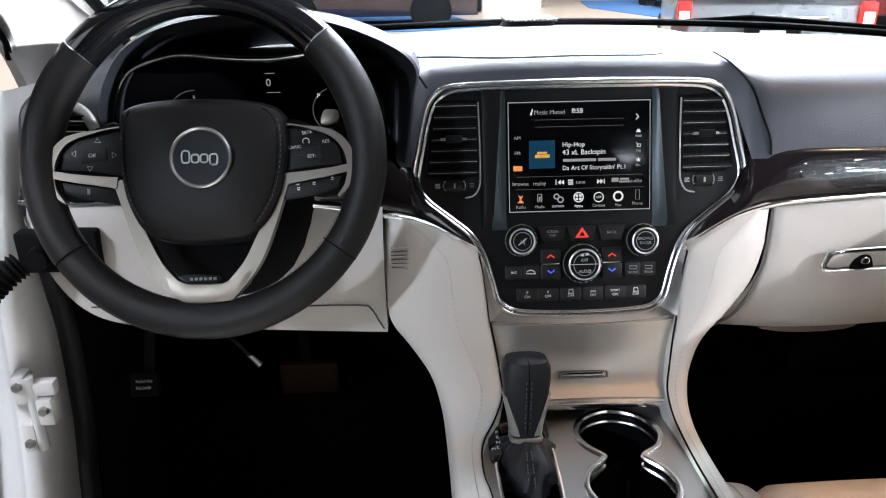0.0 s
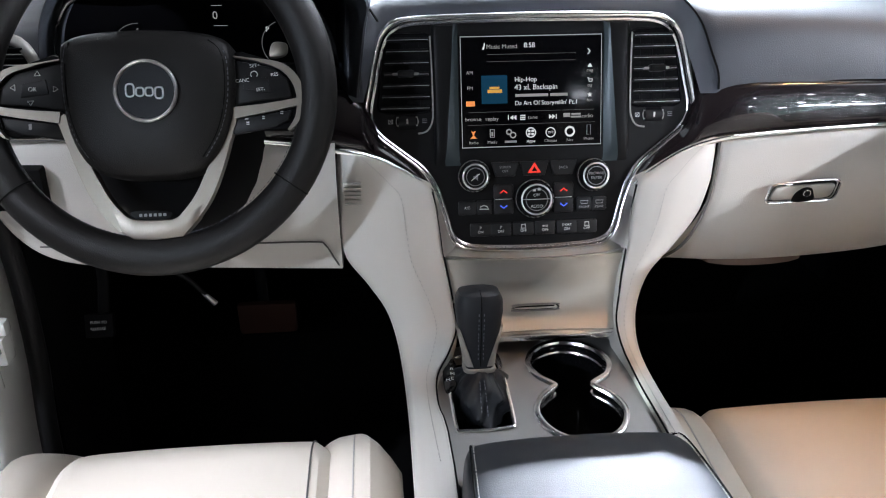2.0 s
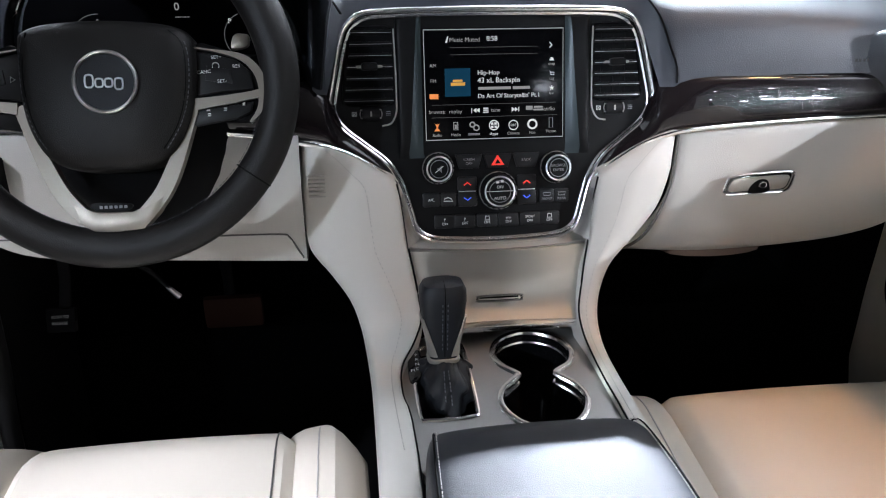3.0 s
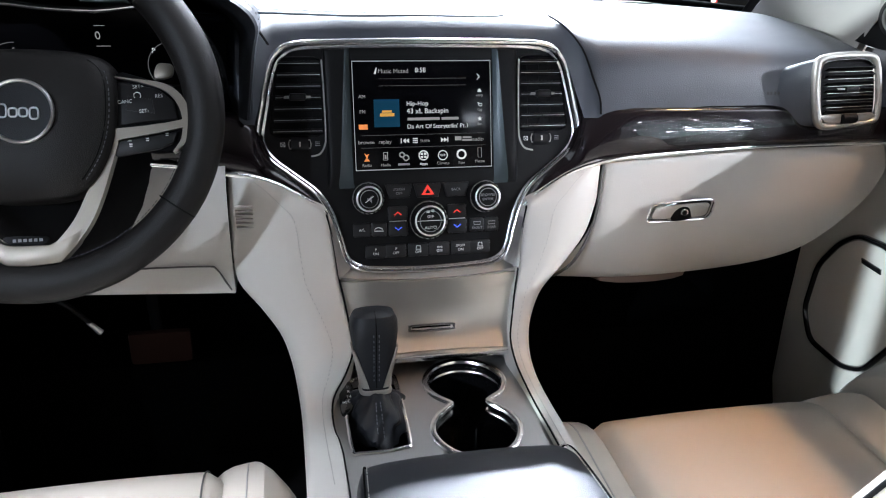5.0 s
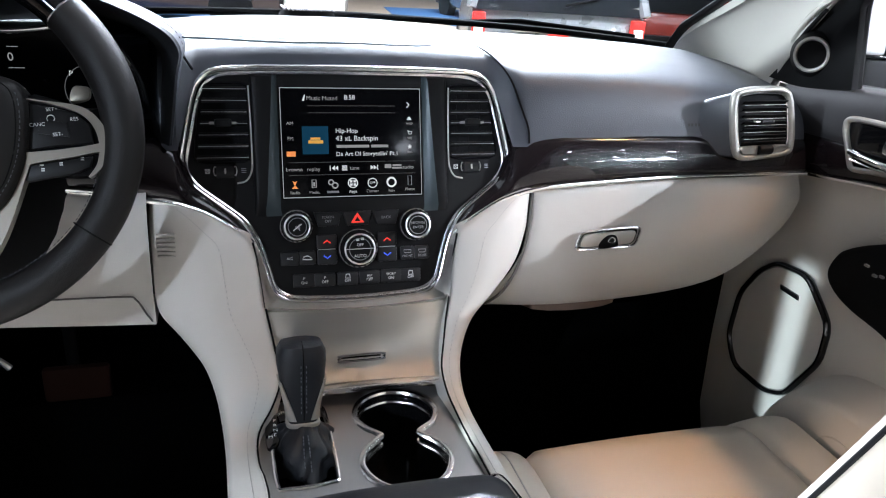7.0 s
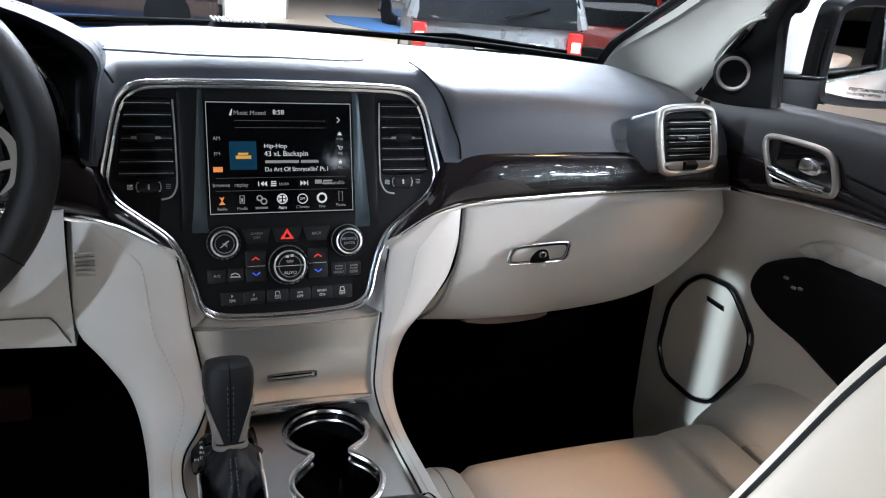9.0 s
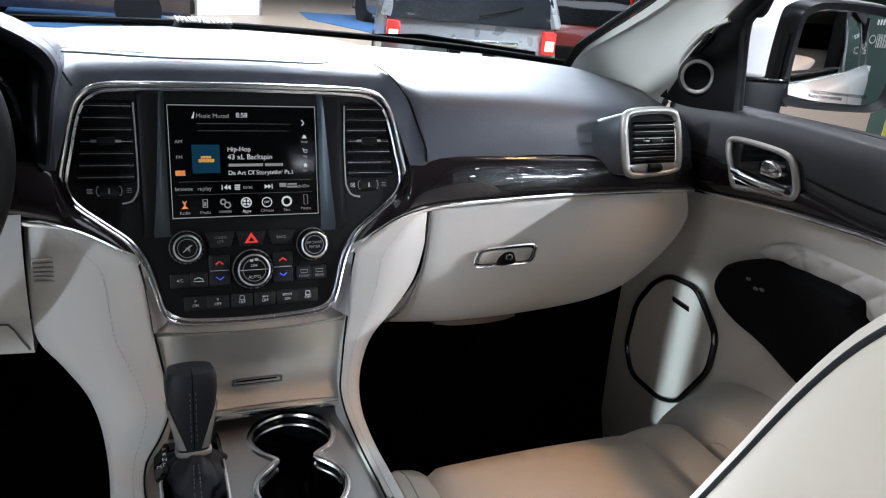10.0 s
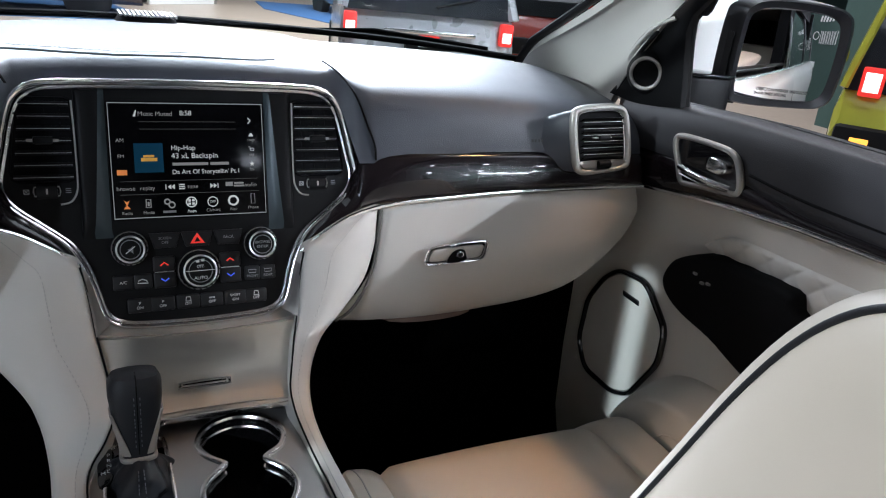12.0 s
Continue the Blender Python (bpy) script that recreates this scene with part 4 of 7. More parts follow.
# knobs
def knob(parent, x, y, r, label, words):
    m = STACK @ pose(x, y, 0)
    k = part("knob", cyl(cyl(bmesh.new(), r * 1.10, r * 1.04, 0, 0.004, m, 40), r * 0.94, r * 0.86, 0.004, 0.0155, m, 40), SATINBLACK, parent, label)
    part("knurled_ring", tube(bmesh.new(), [(r * 0.80 * math.cos(a * 0.1571), r * 0.80 * math.sin(a * 0.1571)) for a in range(40)], 0.0012, 0.0015, closed=True, n=8, m=m @ pose(0, 0, 0.0162), up=(0, 0, 1)), BADGECHROME, k)
    part("base_ring", tube(bmesh.new(), [(r * 1.02 * math.cos(a * 0.1571), r * 1.02 * math.sin(a * 0.1571)) for a in range(40)], 0.0008, closed=True, n=5, m=m @ pose(0, 0, 0.0045)), SATIN, k)
    for a in range(20):
        part("grip", box(bmesh.new(), r * 0.985, r * 1.02, -0.0011, 0.0011, 0.004, 0.0125, m=m @ rot(0, 0, a * 18)), SATINBLACK, k)
    part("knob_face", cyl(bmesh.new(), r * 0.74, r * 0.72, 0.0155, 0.0170, m, 40), SATINBLACK, k)
    part("face_ring", tube(bmesh.new(), [(r * 0.58 * math.cos(a * 0.1571), r * 0.58 * math.sin(a * 0.1571)) for a in range(40)], 0.0005, closed=True, n=4, m=m @ pose(0, 0, 0.0172)), PRINTDIM, k)
    for i, wd in enumerate(words):
        letters("face_word", wd, 0.0048, m @ pose(0, 0.0028 - 0.0056 * i, 0.0172), PRINTDIM, k)
    return k


kl = knob(stack, -0.0740, -0.0350, 0.0190, "black volume knob with knurled chrome ring", ())
part("mute_slash", bars(bmesh.new(), STACK @ pose(-0.0740, -0.0355, 0.0174, 0, 0, 38), [(0, 0, 0.0130, 0.0009)]), PRINT, kl)
part("mute_mark", slab(bmesh.new(), [(-0.0025, -0.0015), (0.0, -0.0015), (0.003, -0.0045), (0.003, 0.0045), (0.0, 0.0015), (-0.0025, 0.0015)], 0.0170, 0.0174, STACK @ pose(-0.0740, -0.0355, 0)), PRINTDIM, kl)
knob(stack, 0.0780, -0.0385, 0.0195, "black tuning knob with knurled chrome ring", ("BROWSE", "ENTER"))
kc = knob(stack, 0.0025, -0.0660, 0.0235, "large black fan knob with knurled chrome ring", ())
letters("fan_word", "AUTO", 0.0056, STACK @ pose(0.0025, -0.0745, 0.0173), PRINT, kc)
letters("fan_word", "OFF", 0.0050, STACK @ pose(0.0025, -0.0605, 0.0173), PRINT, kc)
part("fan_line", bars(bmesh.new(), STACK @ pose(0.0025, -0.0655, 0.0172), [(0.0, 0, 0.036, 0.0007)]), PRINT, kc)
part("fan_mark", bars(bmesh.new(), STACK @ pose(0.0025, -0.0540, 0.0172), [(-0.003, 0, 0.004, 0.003), (0.003, 0.001, 0.004, 0.003)]), PRINT, kc)


def button(parent, outline, mark, mat, y=0, label=""):
    """A key: bevelled cap and its mark."""
    b = part("button", slab(bmesh.new(), outline, 0.0, 0.0032, STACK, 0.0012), KEYBLACK, parent, label)
    cx, cy = sum(p[0] for p in outline) / len(outline), sum(p[1] for p in outline) / len(outline)
    for i, wd in enumerate(mark.split("|")):
        if wd:
            letters("button_word", wd, 0.0042 if len(wd) > 4 else 0.0048, STACK @ pose(cx, cy + y - (i - (mark.count("|")) / 2) * 0.0052, 0.0033), mat, b)
    return b


def key(x0, x1, y0, y1, k=0.0015):
    return [(x0 + k, y0), (x1 - k, y0), (x1, y0 + k), (x1, y1 - k), (x1 - k, y1), (x0 + k, y1), (x0, y1 - k), (x0, y0 + k)]


button(stack, [(-0.052, -0.019), (-0.017, -0.019), (-0.022, -0.037), (-0.047, -0.037)], "SCREEN|OFF", PRINTDIM)
bh = button(stack, [(-0.016, -0.019), (0.021, -0.019), (0.016, -0.037), (-0.011, -0.037)], "", PRINT, label="hazard lamp key with a red triangle")
part("hazard_triangle", slab(bmesh.new(), [(-0.0060, -0.0335), (0.0110, -0.0335), (0.0025, -0.0205)], 0.0031, 0.0035, STACK), REDMARK, bh)
part("triangle_heart", slab(bmesh.new(), [(-0.0012, -0.0316), (0.0062, -0.0316), (0.0025, -0.0256)], 0.0035, 0.0038, STACK), SATINBLACK, bh)
button(stack, [(0.022, -0.019), (0.057, -0.019), (0.052, -0.037), (0.027, -0.037)], "BACK", PRINTDIM)
for s in (-1, 1):
    cx = 0.0015 + s * 0.0385
    b1 = button(stack, key(cx - 0.0125, cx + 0.0125, -0.0650, -0.0470), "", PRINT)
    part("warmer_mark", ribbon(bmesh.new(), [(cx - 0.0045, -0.0580), (cx, -0.0545), (cx + 0.0045, -0.0580)], 0.0016, 0.0031, 0.0035, STACK), REDMARK, b1)
    b2 = button(stack, key(cx - 0.0125, cx + 0.0125, -0.0850, -0.0665), "", PRINT)
    part("cooler_mark", ribbon(bmesh.new(), [(cx - 0.0045, -0.0735), (cx, -0.0770), (cx + 0.0045, -0.0735)], 0.0016, 0.0031, 0.0035, STACK), BLUEMARK, b2)
    part("key_line", bars(bmesh.new(), STACK @ pose(0, 0, 0.0020), [(cx, -0.0657, 0.022, 0.0006)]), PRINT, b2)
button(stack, key(-0.0945, -0.0725, -0.0840, -0.0665), "A/C", PRINT)
br = button(stack, key(-0.0715, -0.0515, -0.0840, -0.0665), "", PRINT)
part("car_mark", ribbon(bmesh.new(), [(-0.0680, -0.0770), (-0.0665, -0.0740), (-0.0620, -0.0725), (-0.0580, -0.0745), (-0.0560, -0.0775)], 0.0012, 0.0031, 0.0035, STACK, closed=True), PRINT, br)
for x, wd in ((0.0665, "FRONT"), (0.0860, "REAR")):
    bb = button(stack, key(x - 0.0095, x + 0.0095, -0.0840, -0.0665), wd, PRINTDIM, -0.0040)
    part("defrost_mark", ribbon(bmesh.new(), [(x - 0.004, -0.0750), (x - 0.0048, -0.0712), (x + 0.0048, -0.0712), (x + 0.004, -0.0750)], 0.0009, 0.0031, 0.0035, STACK, closed=True), PRINTDIM, bb)
for x, wd, m in ((-0.0670, "P|ON", PRINT), (-0.0410, "P|OFF", PRINT), (-0.0120, "|OFF", PRINT), (0.0160, "eco|OFF", PRINT), (0.0440, "SPORT|ON", PRINT), (0.0700, "|OFF", PRINT)):
    b = button(stack, key(x - 0.0133, x + 0.0133, -0.1125, -0.0955), wd, m)
    if wd.startswith("|"):
        part("car_mark", ribbon(bmesh.new(), [(x - 0.003, -0.1035), (x - 0.0022, -0.0985), (x + 0.0022, -0.0985), (x + 0.003, -0.1035)], 0.0010, 0.0031, 0.0035, STACK, closed=True), m, b)

# ---------------------------------------------------------------- centre console
console = thing("centre_console", (0, -0.4, 0.40), "ivory-sided centre console with a pewter top plate and cup holders", "console")
ZC = 0.805
bm = bmesh.new()
box(bm, -0.125, 0.105, -0.82, -0.10, 0.40, ZC - 0.11, 0.010)
part("console_core", bm, MATTBLACK, console)
# tray door, hollow in the middle, with pull and chrome ledge
bm = bmesh.new()
rows = []
for k in range(9):
    a = -1 + k / 4
    e = a * a
    rows.append([(a * 0.1135, -0.0620 + 0.008 * e, 0.9220), (a * 0.1110, -0.0600 + 0.006 * e, 0.9000), (a * 0.1070, -0.0600 + 0.000 * e, 0.8750), (a * 0.1030, -0.0680 - 0.004 * e, 0.8520), (a * 0.0990, -0.0860 - 0.006 * e, 0.8330)])
loft(bm, smooth_rows(rows, 4, 5))
part("tray_door", thicken(bm, 0.004), BRUSHED, console, "brushed silver storage tray door")
part("tray_pull", tube(bmesh.new(), [(x, y - 0.0065, z) for x, y, z in rounded([(-0.026, -0.0665, 0.8545), (0.026, -0.0665, 0.8545), (0.0285, -0.0655, 0.858), (0.026, -0.0640, 0.8615), (-0.026, -0.0640, 0.8615), (-0.0285, -0.0655, 0.858)], 3)], 0.0019, closed=True, n=6), CHROME, console, "slim chrome pull")
part("tray_pull_slot", box(bmesh.new(), -0.0255, 0.0255, -0.0680, -0.0650, 0.8560, 0.8598), GLOSS, console)
bm = bmesh.new()
box(bm, -0.100, 0.0985, -0.098, -0.084, 0.824, 0.832, 0.002)
part("ledge", bm, CHROME, console, "chrome ledge under the tray door")
# top plate with openings for lever and cups
plate = [(-0.102, -0.074), (0.0995, -0.074), (0.103, -0.33), (-0.120, -0.33), (-0.134, -0.20), (-0.131, -0.140), (-0.118, -0.110)]
cups = rounded([(0.033, -0.076), (0.068, -0.090), (0.0835, -0.122), (0.076, -0.150), (0.056, -0.166), (0.0545, -0.174), (0.072, -0.198), (0.0765, -0.226), (0.060, -0.258), (0.026, -0.272), (-0.008, -0.258), (-0.0245, -0.226), (-0.018, -0.196), (0.004, -0.172), (0.005, -0.166), (-0.010, -0.148), (-0.0175, -0.122), (-0.002, -0.090)], 5)
gate = rounded([(-0.104, -0.088 - 0.01), (-0.062, -0.088 - 0.01), (-0.052, -0.110), (-0.053, -0.225), (-0.062, -0.240), (-0.108, -0.242), (-0.119, -0.230), (-0.117, -0.130)], 4)


def pierced(bm, outer, holes, z0, z1):
    """A flat plate with holes: faces by triangle fill, walls down to z0."""
    edges, rims = [], []
    for o in [outer] + holes:
        vs = [bm.verts.new((p[0], p[1], z1)) for p in o]
        es = [bm.edges.new((vs[i], vs[(i + 1) % len(vs)])) for i in range(len(vs))]
        edges += es
        rims.append(vs)
    bmesh.ops.triangle_fill(bm, edges=edges, use_beauty=True)
    for vs in rims:
        low = [bm.verts.new((v.co.x, v.co.y, z0)) for v in vs]
        for i in range(len(vs)):
            j = (i + 1) % len(vs)
            bm.faces.new((vs[i], vs[j], low[j], low[i]))
    return bm


outer = [Vector(p) for p in rounded([Vector(p) for p in plate], 3)]
part("top_plate", pierced(bmesh.new(), outer, [cups, gate], ZC - 0.012, ZC), PEWTER, console, "dark pewter console plate")
well = bmesh.new()
slab(well, [(0.03 + (p.x - 0.03) * 0.97, -0.17 + (p.y + 0.17) * 0.97) for p in cups], ZC - 0.095, ZC - 0.090)
k = len(cups)
a = [well.verts.new((p.x, p.y, ZC - 0.002)) for p in cups]
b = [well.verts.new((0.03 + (p.x - 0.03) * 0.95, -0.17 + (p.y + 0.17) * 0.95, ZC - 0.092)) for p in cups]
for i in range(k):
    well.faces.new((a[i], a[(i + 1) % k], b[(i + 1) % k], b[i]))
cupwell = part("cup_holder", well, GLOSS, console, "deep glossy black double cup holder")
part("cup_rim", tube(bmesh.new(), [(p.x, p.y, ZC + 0.001) for p in cups], 0.0044, 0.0034, closed=True, n=8), CHROME, cupwell, "chrome rim")
part("cup_light_line", tube(bmesh.new(), [(0.03 + (p.x - 0.03) * 0.955, -0.17 + (p.y + 0.17) * 0.955, ZC - 0.012) for p in cups], 0.0022, closed=True, n=6), CHROME, cupwell, "pale inner ring")
part("gate_rim", tube(bmesh.new(), [(p.x, p.y, ZC + 0.001) for p in gate], 0.0026, closed=True, n=8), CHROME, console, "chrome rim round the lever opening")
part("gate_floor", slab(bmesh.new(), gate, ZC - 0.030, ZC - 0.026), MATTBLACK, console)
gi = part("gear_indicator", slab(bmesh.new(), [p + Vector((0.004, 0.020)) for p in rounded([(-0.1285, -0.190), (-0.1160, -0.185), (-0.1110, -0.150), (-0.1130, -0.128), (-0.1215, -0.130), (-0.1290, -0.150)], 4)], ZC + 0.0005, ZC + 0.0045, bevel=0.001), GLOSS, console, "glossy black gear indicator")
for i, ch in enumerate("PRND"):
    letters("gear_letter", ch, 0.0075, pose(-0.1135, -0.119 - 0.0098 * i, ZC + 0.0049), PRINT, gi)
letters("gear_letter", "M", 0.0070, pose(-0.1200, -0.151, ZC + 0.0049), PRINT, gi)
# armrest lid
bm = bmesh.new()
rows = []
for y, zt, w in ((-0.304, 0.826, 0.098), (-0.308, 0.842, 0.104), (-0.322, 0.856, 0.109), (-0.36, 0.866, 0.114), (-0.45, 0.872, 0.119), (-0.60, 0.874, 0.121), (-0.80, 0.872, 0.121)):
    c = -0.010
    b = 0.826 if y > -0.31 else 0.815
    drop = min(0.030, zt - b)
    rows.append([(c - w - 0.002, y, b), (c - w, y, zt - drop * 0.55), (c - w * 0.90, y, zt - drop * 0.10), (c - w * 0.5, y, zt + 0.002), (c, y, zt + 0.003), (c + w * 0.5, y, zt + 0.002), (c + w * 0.90, y, zt - drop * 0.10), (c + w, y, zt - drop * 0.55), (c + w + 0.002, y, b)])
loft(bm, smooth_rows(rows, 4, 4))
lidob = part("armrest_lid", bm, LIDHIDE, console, "dark leather armrest lid with its blue sheen put into the colour")
for s in (-1, 1):
    path = rounded([(-0.010 + s * 0.0965, -0.3075, 0.836), (-0.010 + s * 0.1015, -0.322, 0.8555), (-0.010 + s * 0.1045, -0.36, 0.8645), (-0.010 + s * 0.1085, -0.45, 0.8705), (-0.010 + s * 0.110, -0.6, 0.8725)], 6, closed=False)
    part("lid_seam", stitches(bmesh.new(), path, r=0.0006), THREAD, lidob, "pale stitching")
    part("lid_groove", tube(bmesh.new(), [Vector(q) + Vector((s * 0.003, 0, -0.0012)) for q in path], 0.0010, n=5), MATTBLACK, lidob)

# ---------------------------------------------------------------- gear selector
gear = thing("gear_selector", (-0.085, -0.165, ZC - 0.026), "leather gear selector with satin collar and folded gaiter", "gear lever")
GM = Matrix.Translation((-0.083, -0.152, ZC)) @ rot(-8)
bm = bmesh.new()
rings = []
for z, rx, ry in ((-0.026, 0.036, 0.064), (-0.012, 0.036, 0.058), (0.000, 0.0335, 0.046), (0.009, 0.027, 0.033), (0.017, 0.0195, 0.020), (0.022, 0.0170, 0.0155)):
    ring = []
    for j in range(72):
        a = j * math.pi / 36
        f = 1 + 0.13 * math.sin(5 * a + z * 150) * (1 if z < 0.012 else 0.25) + 0.075 * math.sin(11 * a - z * 210) * (1 if z < 0.018 else 0.2)
        ring.append(GM @ Vector((rx * f * math.cos(a), ry * f * math.sin(a), z)))
    rings.append(ring)
rings = [list(r) for r in zip(*[rounded(c, 4, closed=False) for c in zip(*rings)])]
loft(bm, rings, closed=True)
part("gaiter", bm, DARK, gear, "folded dark leather gaiter")
part("gaiter_seam", stitches(bmesh.new(), [GM @ Vector(q) for q in ((0.003, -0.0600, -0.012), (0.003, -0.0490, 0.0), (0.003, -0.0360, 0.009), (0.003, -0.0225, 0.017))], r=0.0006), THREADGREY, gear)
part("gaiter_seam", stitches(bmesh.new(), [GM @ Vector(q) for q in ((-0.004, -0.0610, -0.012), (-0.004, -0.0500, 0.0), (-0.003, -0.0370, 0.009), (-0.002, -0.0228, 0.017))], r=0.0006), THREADGREY, gear)
bm = bmesh.new()
prof = [(0.020, 0.0165, 0.0130), (0.028, 0.0168, 0.0135), (0.040, 0.0180, 0.0150), (0.058, 0.0215, 0.0180), (0.078, 0.0255, 0.0215), (0.096, 0.0278, 0.0245), (0.110, 0.0275, 0.0240), (0.118, 0.0235, 0.0200), (0.1215, 0.014, 0.012)]
rings = [[GM @ Vector((rx * math.copysign(abs(math.cos(a)) ** 0.62, math.cos(a)), ry * math.copysign(abs(math.sin(a)) ** 0.62, math.sin(a)), z)) for a in [j * math.pi / 16 for j in range(32)]] for z, rx, ry in prof]
loft(bm, rings, closed=True, cap=True)
kn = part("lever_knob", bm, DARK, gear, "dark leather lever knob with a seam")
for x, mat, r in ((0.0035, THREADGREY, 0.0005), (-0.0025, THREADGREY, 0.0005), (0.0005, MATTBLACK, 0.0007)):
    path = rounded([GM @ Vector((x, -ry * 0.997, z)) for z, rx, ry in prof[1:8]] + [GM @ Vector((x, -0.008, 0.1216))], 5, closed=False)
    part("knob_seam", stitches(bmesh.new(), path, r=r) if mat is THREADGREY else tube(bmesh.new(), path, r, n=5), mat, kn)
for s in (-1, 1):
    bm = bmesh.new()
    rows = []
    for z, rx, ry in prof[1:5]:
        fade = 1 - (z - 0.028) / 0.075
        rows.append([GM @ Vector((s * (rx + 0.0012) * math.copysign(abs(math.cos(a)) ** 0.62, math.cos(a)), (ry + 0.0012) * math.copysign(abs(math.sin(a)) ** 0.62, math.sin(a)), z)) for a in [radians(d) for d in (-60 * fade - 14, -40 * fade - 8, -15, 10, 40 * fade + 5)]])
    loft(bm, smooth_rows(rows, 3, 3))
    part("side_trim", thicken(bm, 0.0012), SATIN, kn, "satin silver side trim")
part("collar", tube(bmesh.new(), [GM @ Vector((0.0178 * math.copysign(abs(math.cos(a * 0.2618)) ** 0.5, math.cos(a * 0.2618)), 0.0140 * math.copysign(abs(math.sin(a * 0.2618)) ** 0.5, math.sin(a * 0.2618)), 0.0215)) for a in range(24)], 0.0022, 0.0034, closed=True, n=8), SATIN, gear, "satin silver collar")

# ---------------------------------------------------------------- instrument cluster
cluster = thing("instrument_cluster", (-0.385, 0.06, 1.12), "hooded instrument cluster with dark display and chrome brow", "instrument cluster")
brow = [(-0.556, 1.150), (-0.557, 1.180), (-0.543, 1.214), (-0.522, 1.233), (-0.475, 1.2455), (-0.43, 1.2415), (-0.40, 1.2390), (-0.366, 1.2385), (-0.335, 1.2420), (-0.310, 1.2450), (-0.280, 1.238), (-0.258, 1.216), (-0.243, 1.185), (-0.238, 1.150)]
arch = [(p.x, 0.022, p.y) for p in rounded(brow, 5, closed=False)]
hood = rounded([(-0.566, 1.120), (-0.562, 1.180), (-0.548, 1.225), (-0.515, 1.264), (-0.450, 1.288), (-0.36, 1.294), (-0.285, 1.282), (-0.222, 1.256), (-0.196, 1.230), (-0.201, 1.195), (-0.212, 1.120)], 5, closed=False)
n = len(hood)
bm = bmesh.new()


def ring_at(y, shrink, lift):
    c = Vector((-0.385, 1.16))
    return [(c.x + (p.x - c.x) * (max(shrink, 0.970) if p.x < -0.45 else shrink), y, max(1.115, c.y + (p.y - c.y) * shrink + lift)) for p in hood]


loft(bm, [ring_at(0.05, 0.86, -0.004), ring_at(0.005, 0.915, -0.002), ring_at(-0.012, 0.955, 0.0), ring_at(-0.016, 0.985, 0.0), ring_at(-0.010, 1.0, 0.0)])
part("hood_lip", bm, DARK, cluster, "dark leather lip of the instrument hood")
# the hood's lit top is carried by the paler dash skin
bm = bmesh.new()
loft(bm, [ring_at(-0.010, 1.0, 0.0), ring_at(0.02, 1.008, 0.001), ring_at(0.10, 1.01, -0.006), ring_at(0.18, 1.0, -0.030), ring_at(0.26, 0.97, -0.062)])
part("hood", bm, DARKTOP, cluster, "leather instrument hood, its lit top put into a paler skin")
hs = [(q[0], q[1] - 0.0005, q[2] + 0.0015) for q in ring_at(0.012, 1.006, 0.001)][4:-5]
part("hood_seam", stitches(bmesh.new(), hs, r=0.0004), THREADDARK, cluster)
part("inner_shroud", loft(b_ := bmesh.new(), [[(q[0], 0.050, q[2]) for q in arch], [(q[0], 0.022, q[2]) for q in arch], [(-0.385 + (q[0] + 0.385) * 1.03, 0.012, 1.16 + (q[2] - 1.16) * 1.05) for q in arch]]) and b_, MATTBLACK, cluster)
part("chrome_brow", tube(bmesh.new(), arch, 0.0026, 0.0032, n=8), CHROME, cluster, "chrome brow line")
bm = slab(bmesh.new(), [(q[0], q[2]) for q in arch], 0, 0.006, pose(0, 0.056, 0, 90))
face = part("display", bm, SCREENGLASS, cluster, "dark instrument display")
CF = pose(0, 0.0485, 0, 90)
letters("speed_digit", "0", 0.0125, CF @ pose(-0.377, 1.207, 0), LITDIM, face)
letters("gear_letter", "P", 0.0085, CF @ pose(-0.318, 1.190, 0), LIT, face)
letters("gauge_digit", "5", 0.0075, CF @ pose(-0.4685, 1.191, 0), LITDIM, face)
letters("gauge_digit", "4", 0.0065, CF @ pose(-0.4800, 1.187, 0), LITDIM, face)
for x, z, w in ((-0.374, 1.2185, 0.012), (-0.372, 1.1955, 0.016)):
    part("gauge_line", bars(bmesh.new(), CF, [(x, z, w, 0.0006)]), LITDIM, face)
part("gauge_arc", tube(bmesh.new(), [CF @ Vector((-0.468 + 0.034 * math.cos(radians(d)), 1.166 + 0.034 * math.sin(radians(d)), 0)) for d in range(88, 172, 6)], 0.0005, n=4), LITFAINT, face)
part("gauge_arc", tube(bmesh.new(), [CF @ Vector((-0.298 + 0.028 * math.cos(radians(d)), 1.172 + 0.028 * math.sin(radians(d)), 0)) for d in range(110, 236, 7)], 0.0005, n=4), LITFAINT, face)
bm = bmesh.new()
slab(bm, [(-0.405, 1.160), (-0.362, 1.160), (-0.366, 1.172), (-0.372, 1.178), (-0.395, 1.178), (-0.401, 1.172)], 0, 0.0004, CF)
part("car_picture", bm, LITDIM, face)

# ---------------------------------------------------------------- steering wheel
wheel = thing("steering_wheel", (-0.424, -0.101, 1.152), "black leather steering wheel with lacquered top arc and satin spokes", "steering wheel")
tilt = radians(24)
WM = Matrix.Translation((-0.424, -0.101, 1.152)) @ Matrix(((1, 0, 0, 0), (0, math.sin(tilt), -math.cos(tilt), 0), (0, math.cos(tilt), math.sin(tilt), 0), (0, 0, 0, 1)))
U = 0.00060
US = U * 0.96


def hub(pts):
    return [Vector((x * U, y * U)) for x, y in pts]


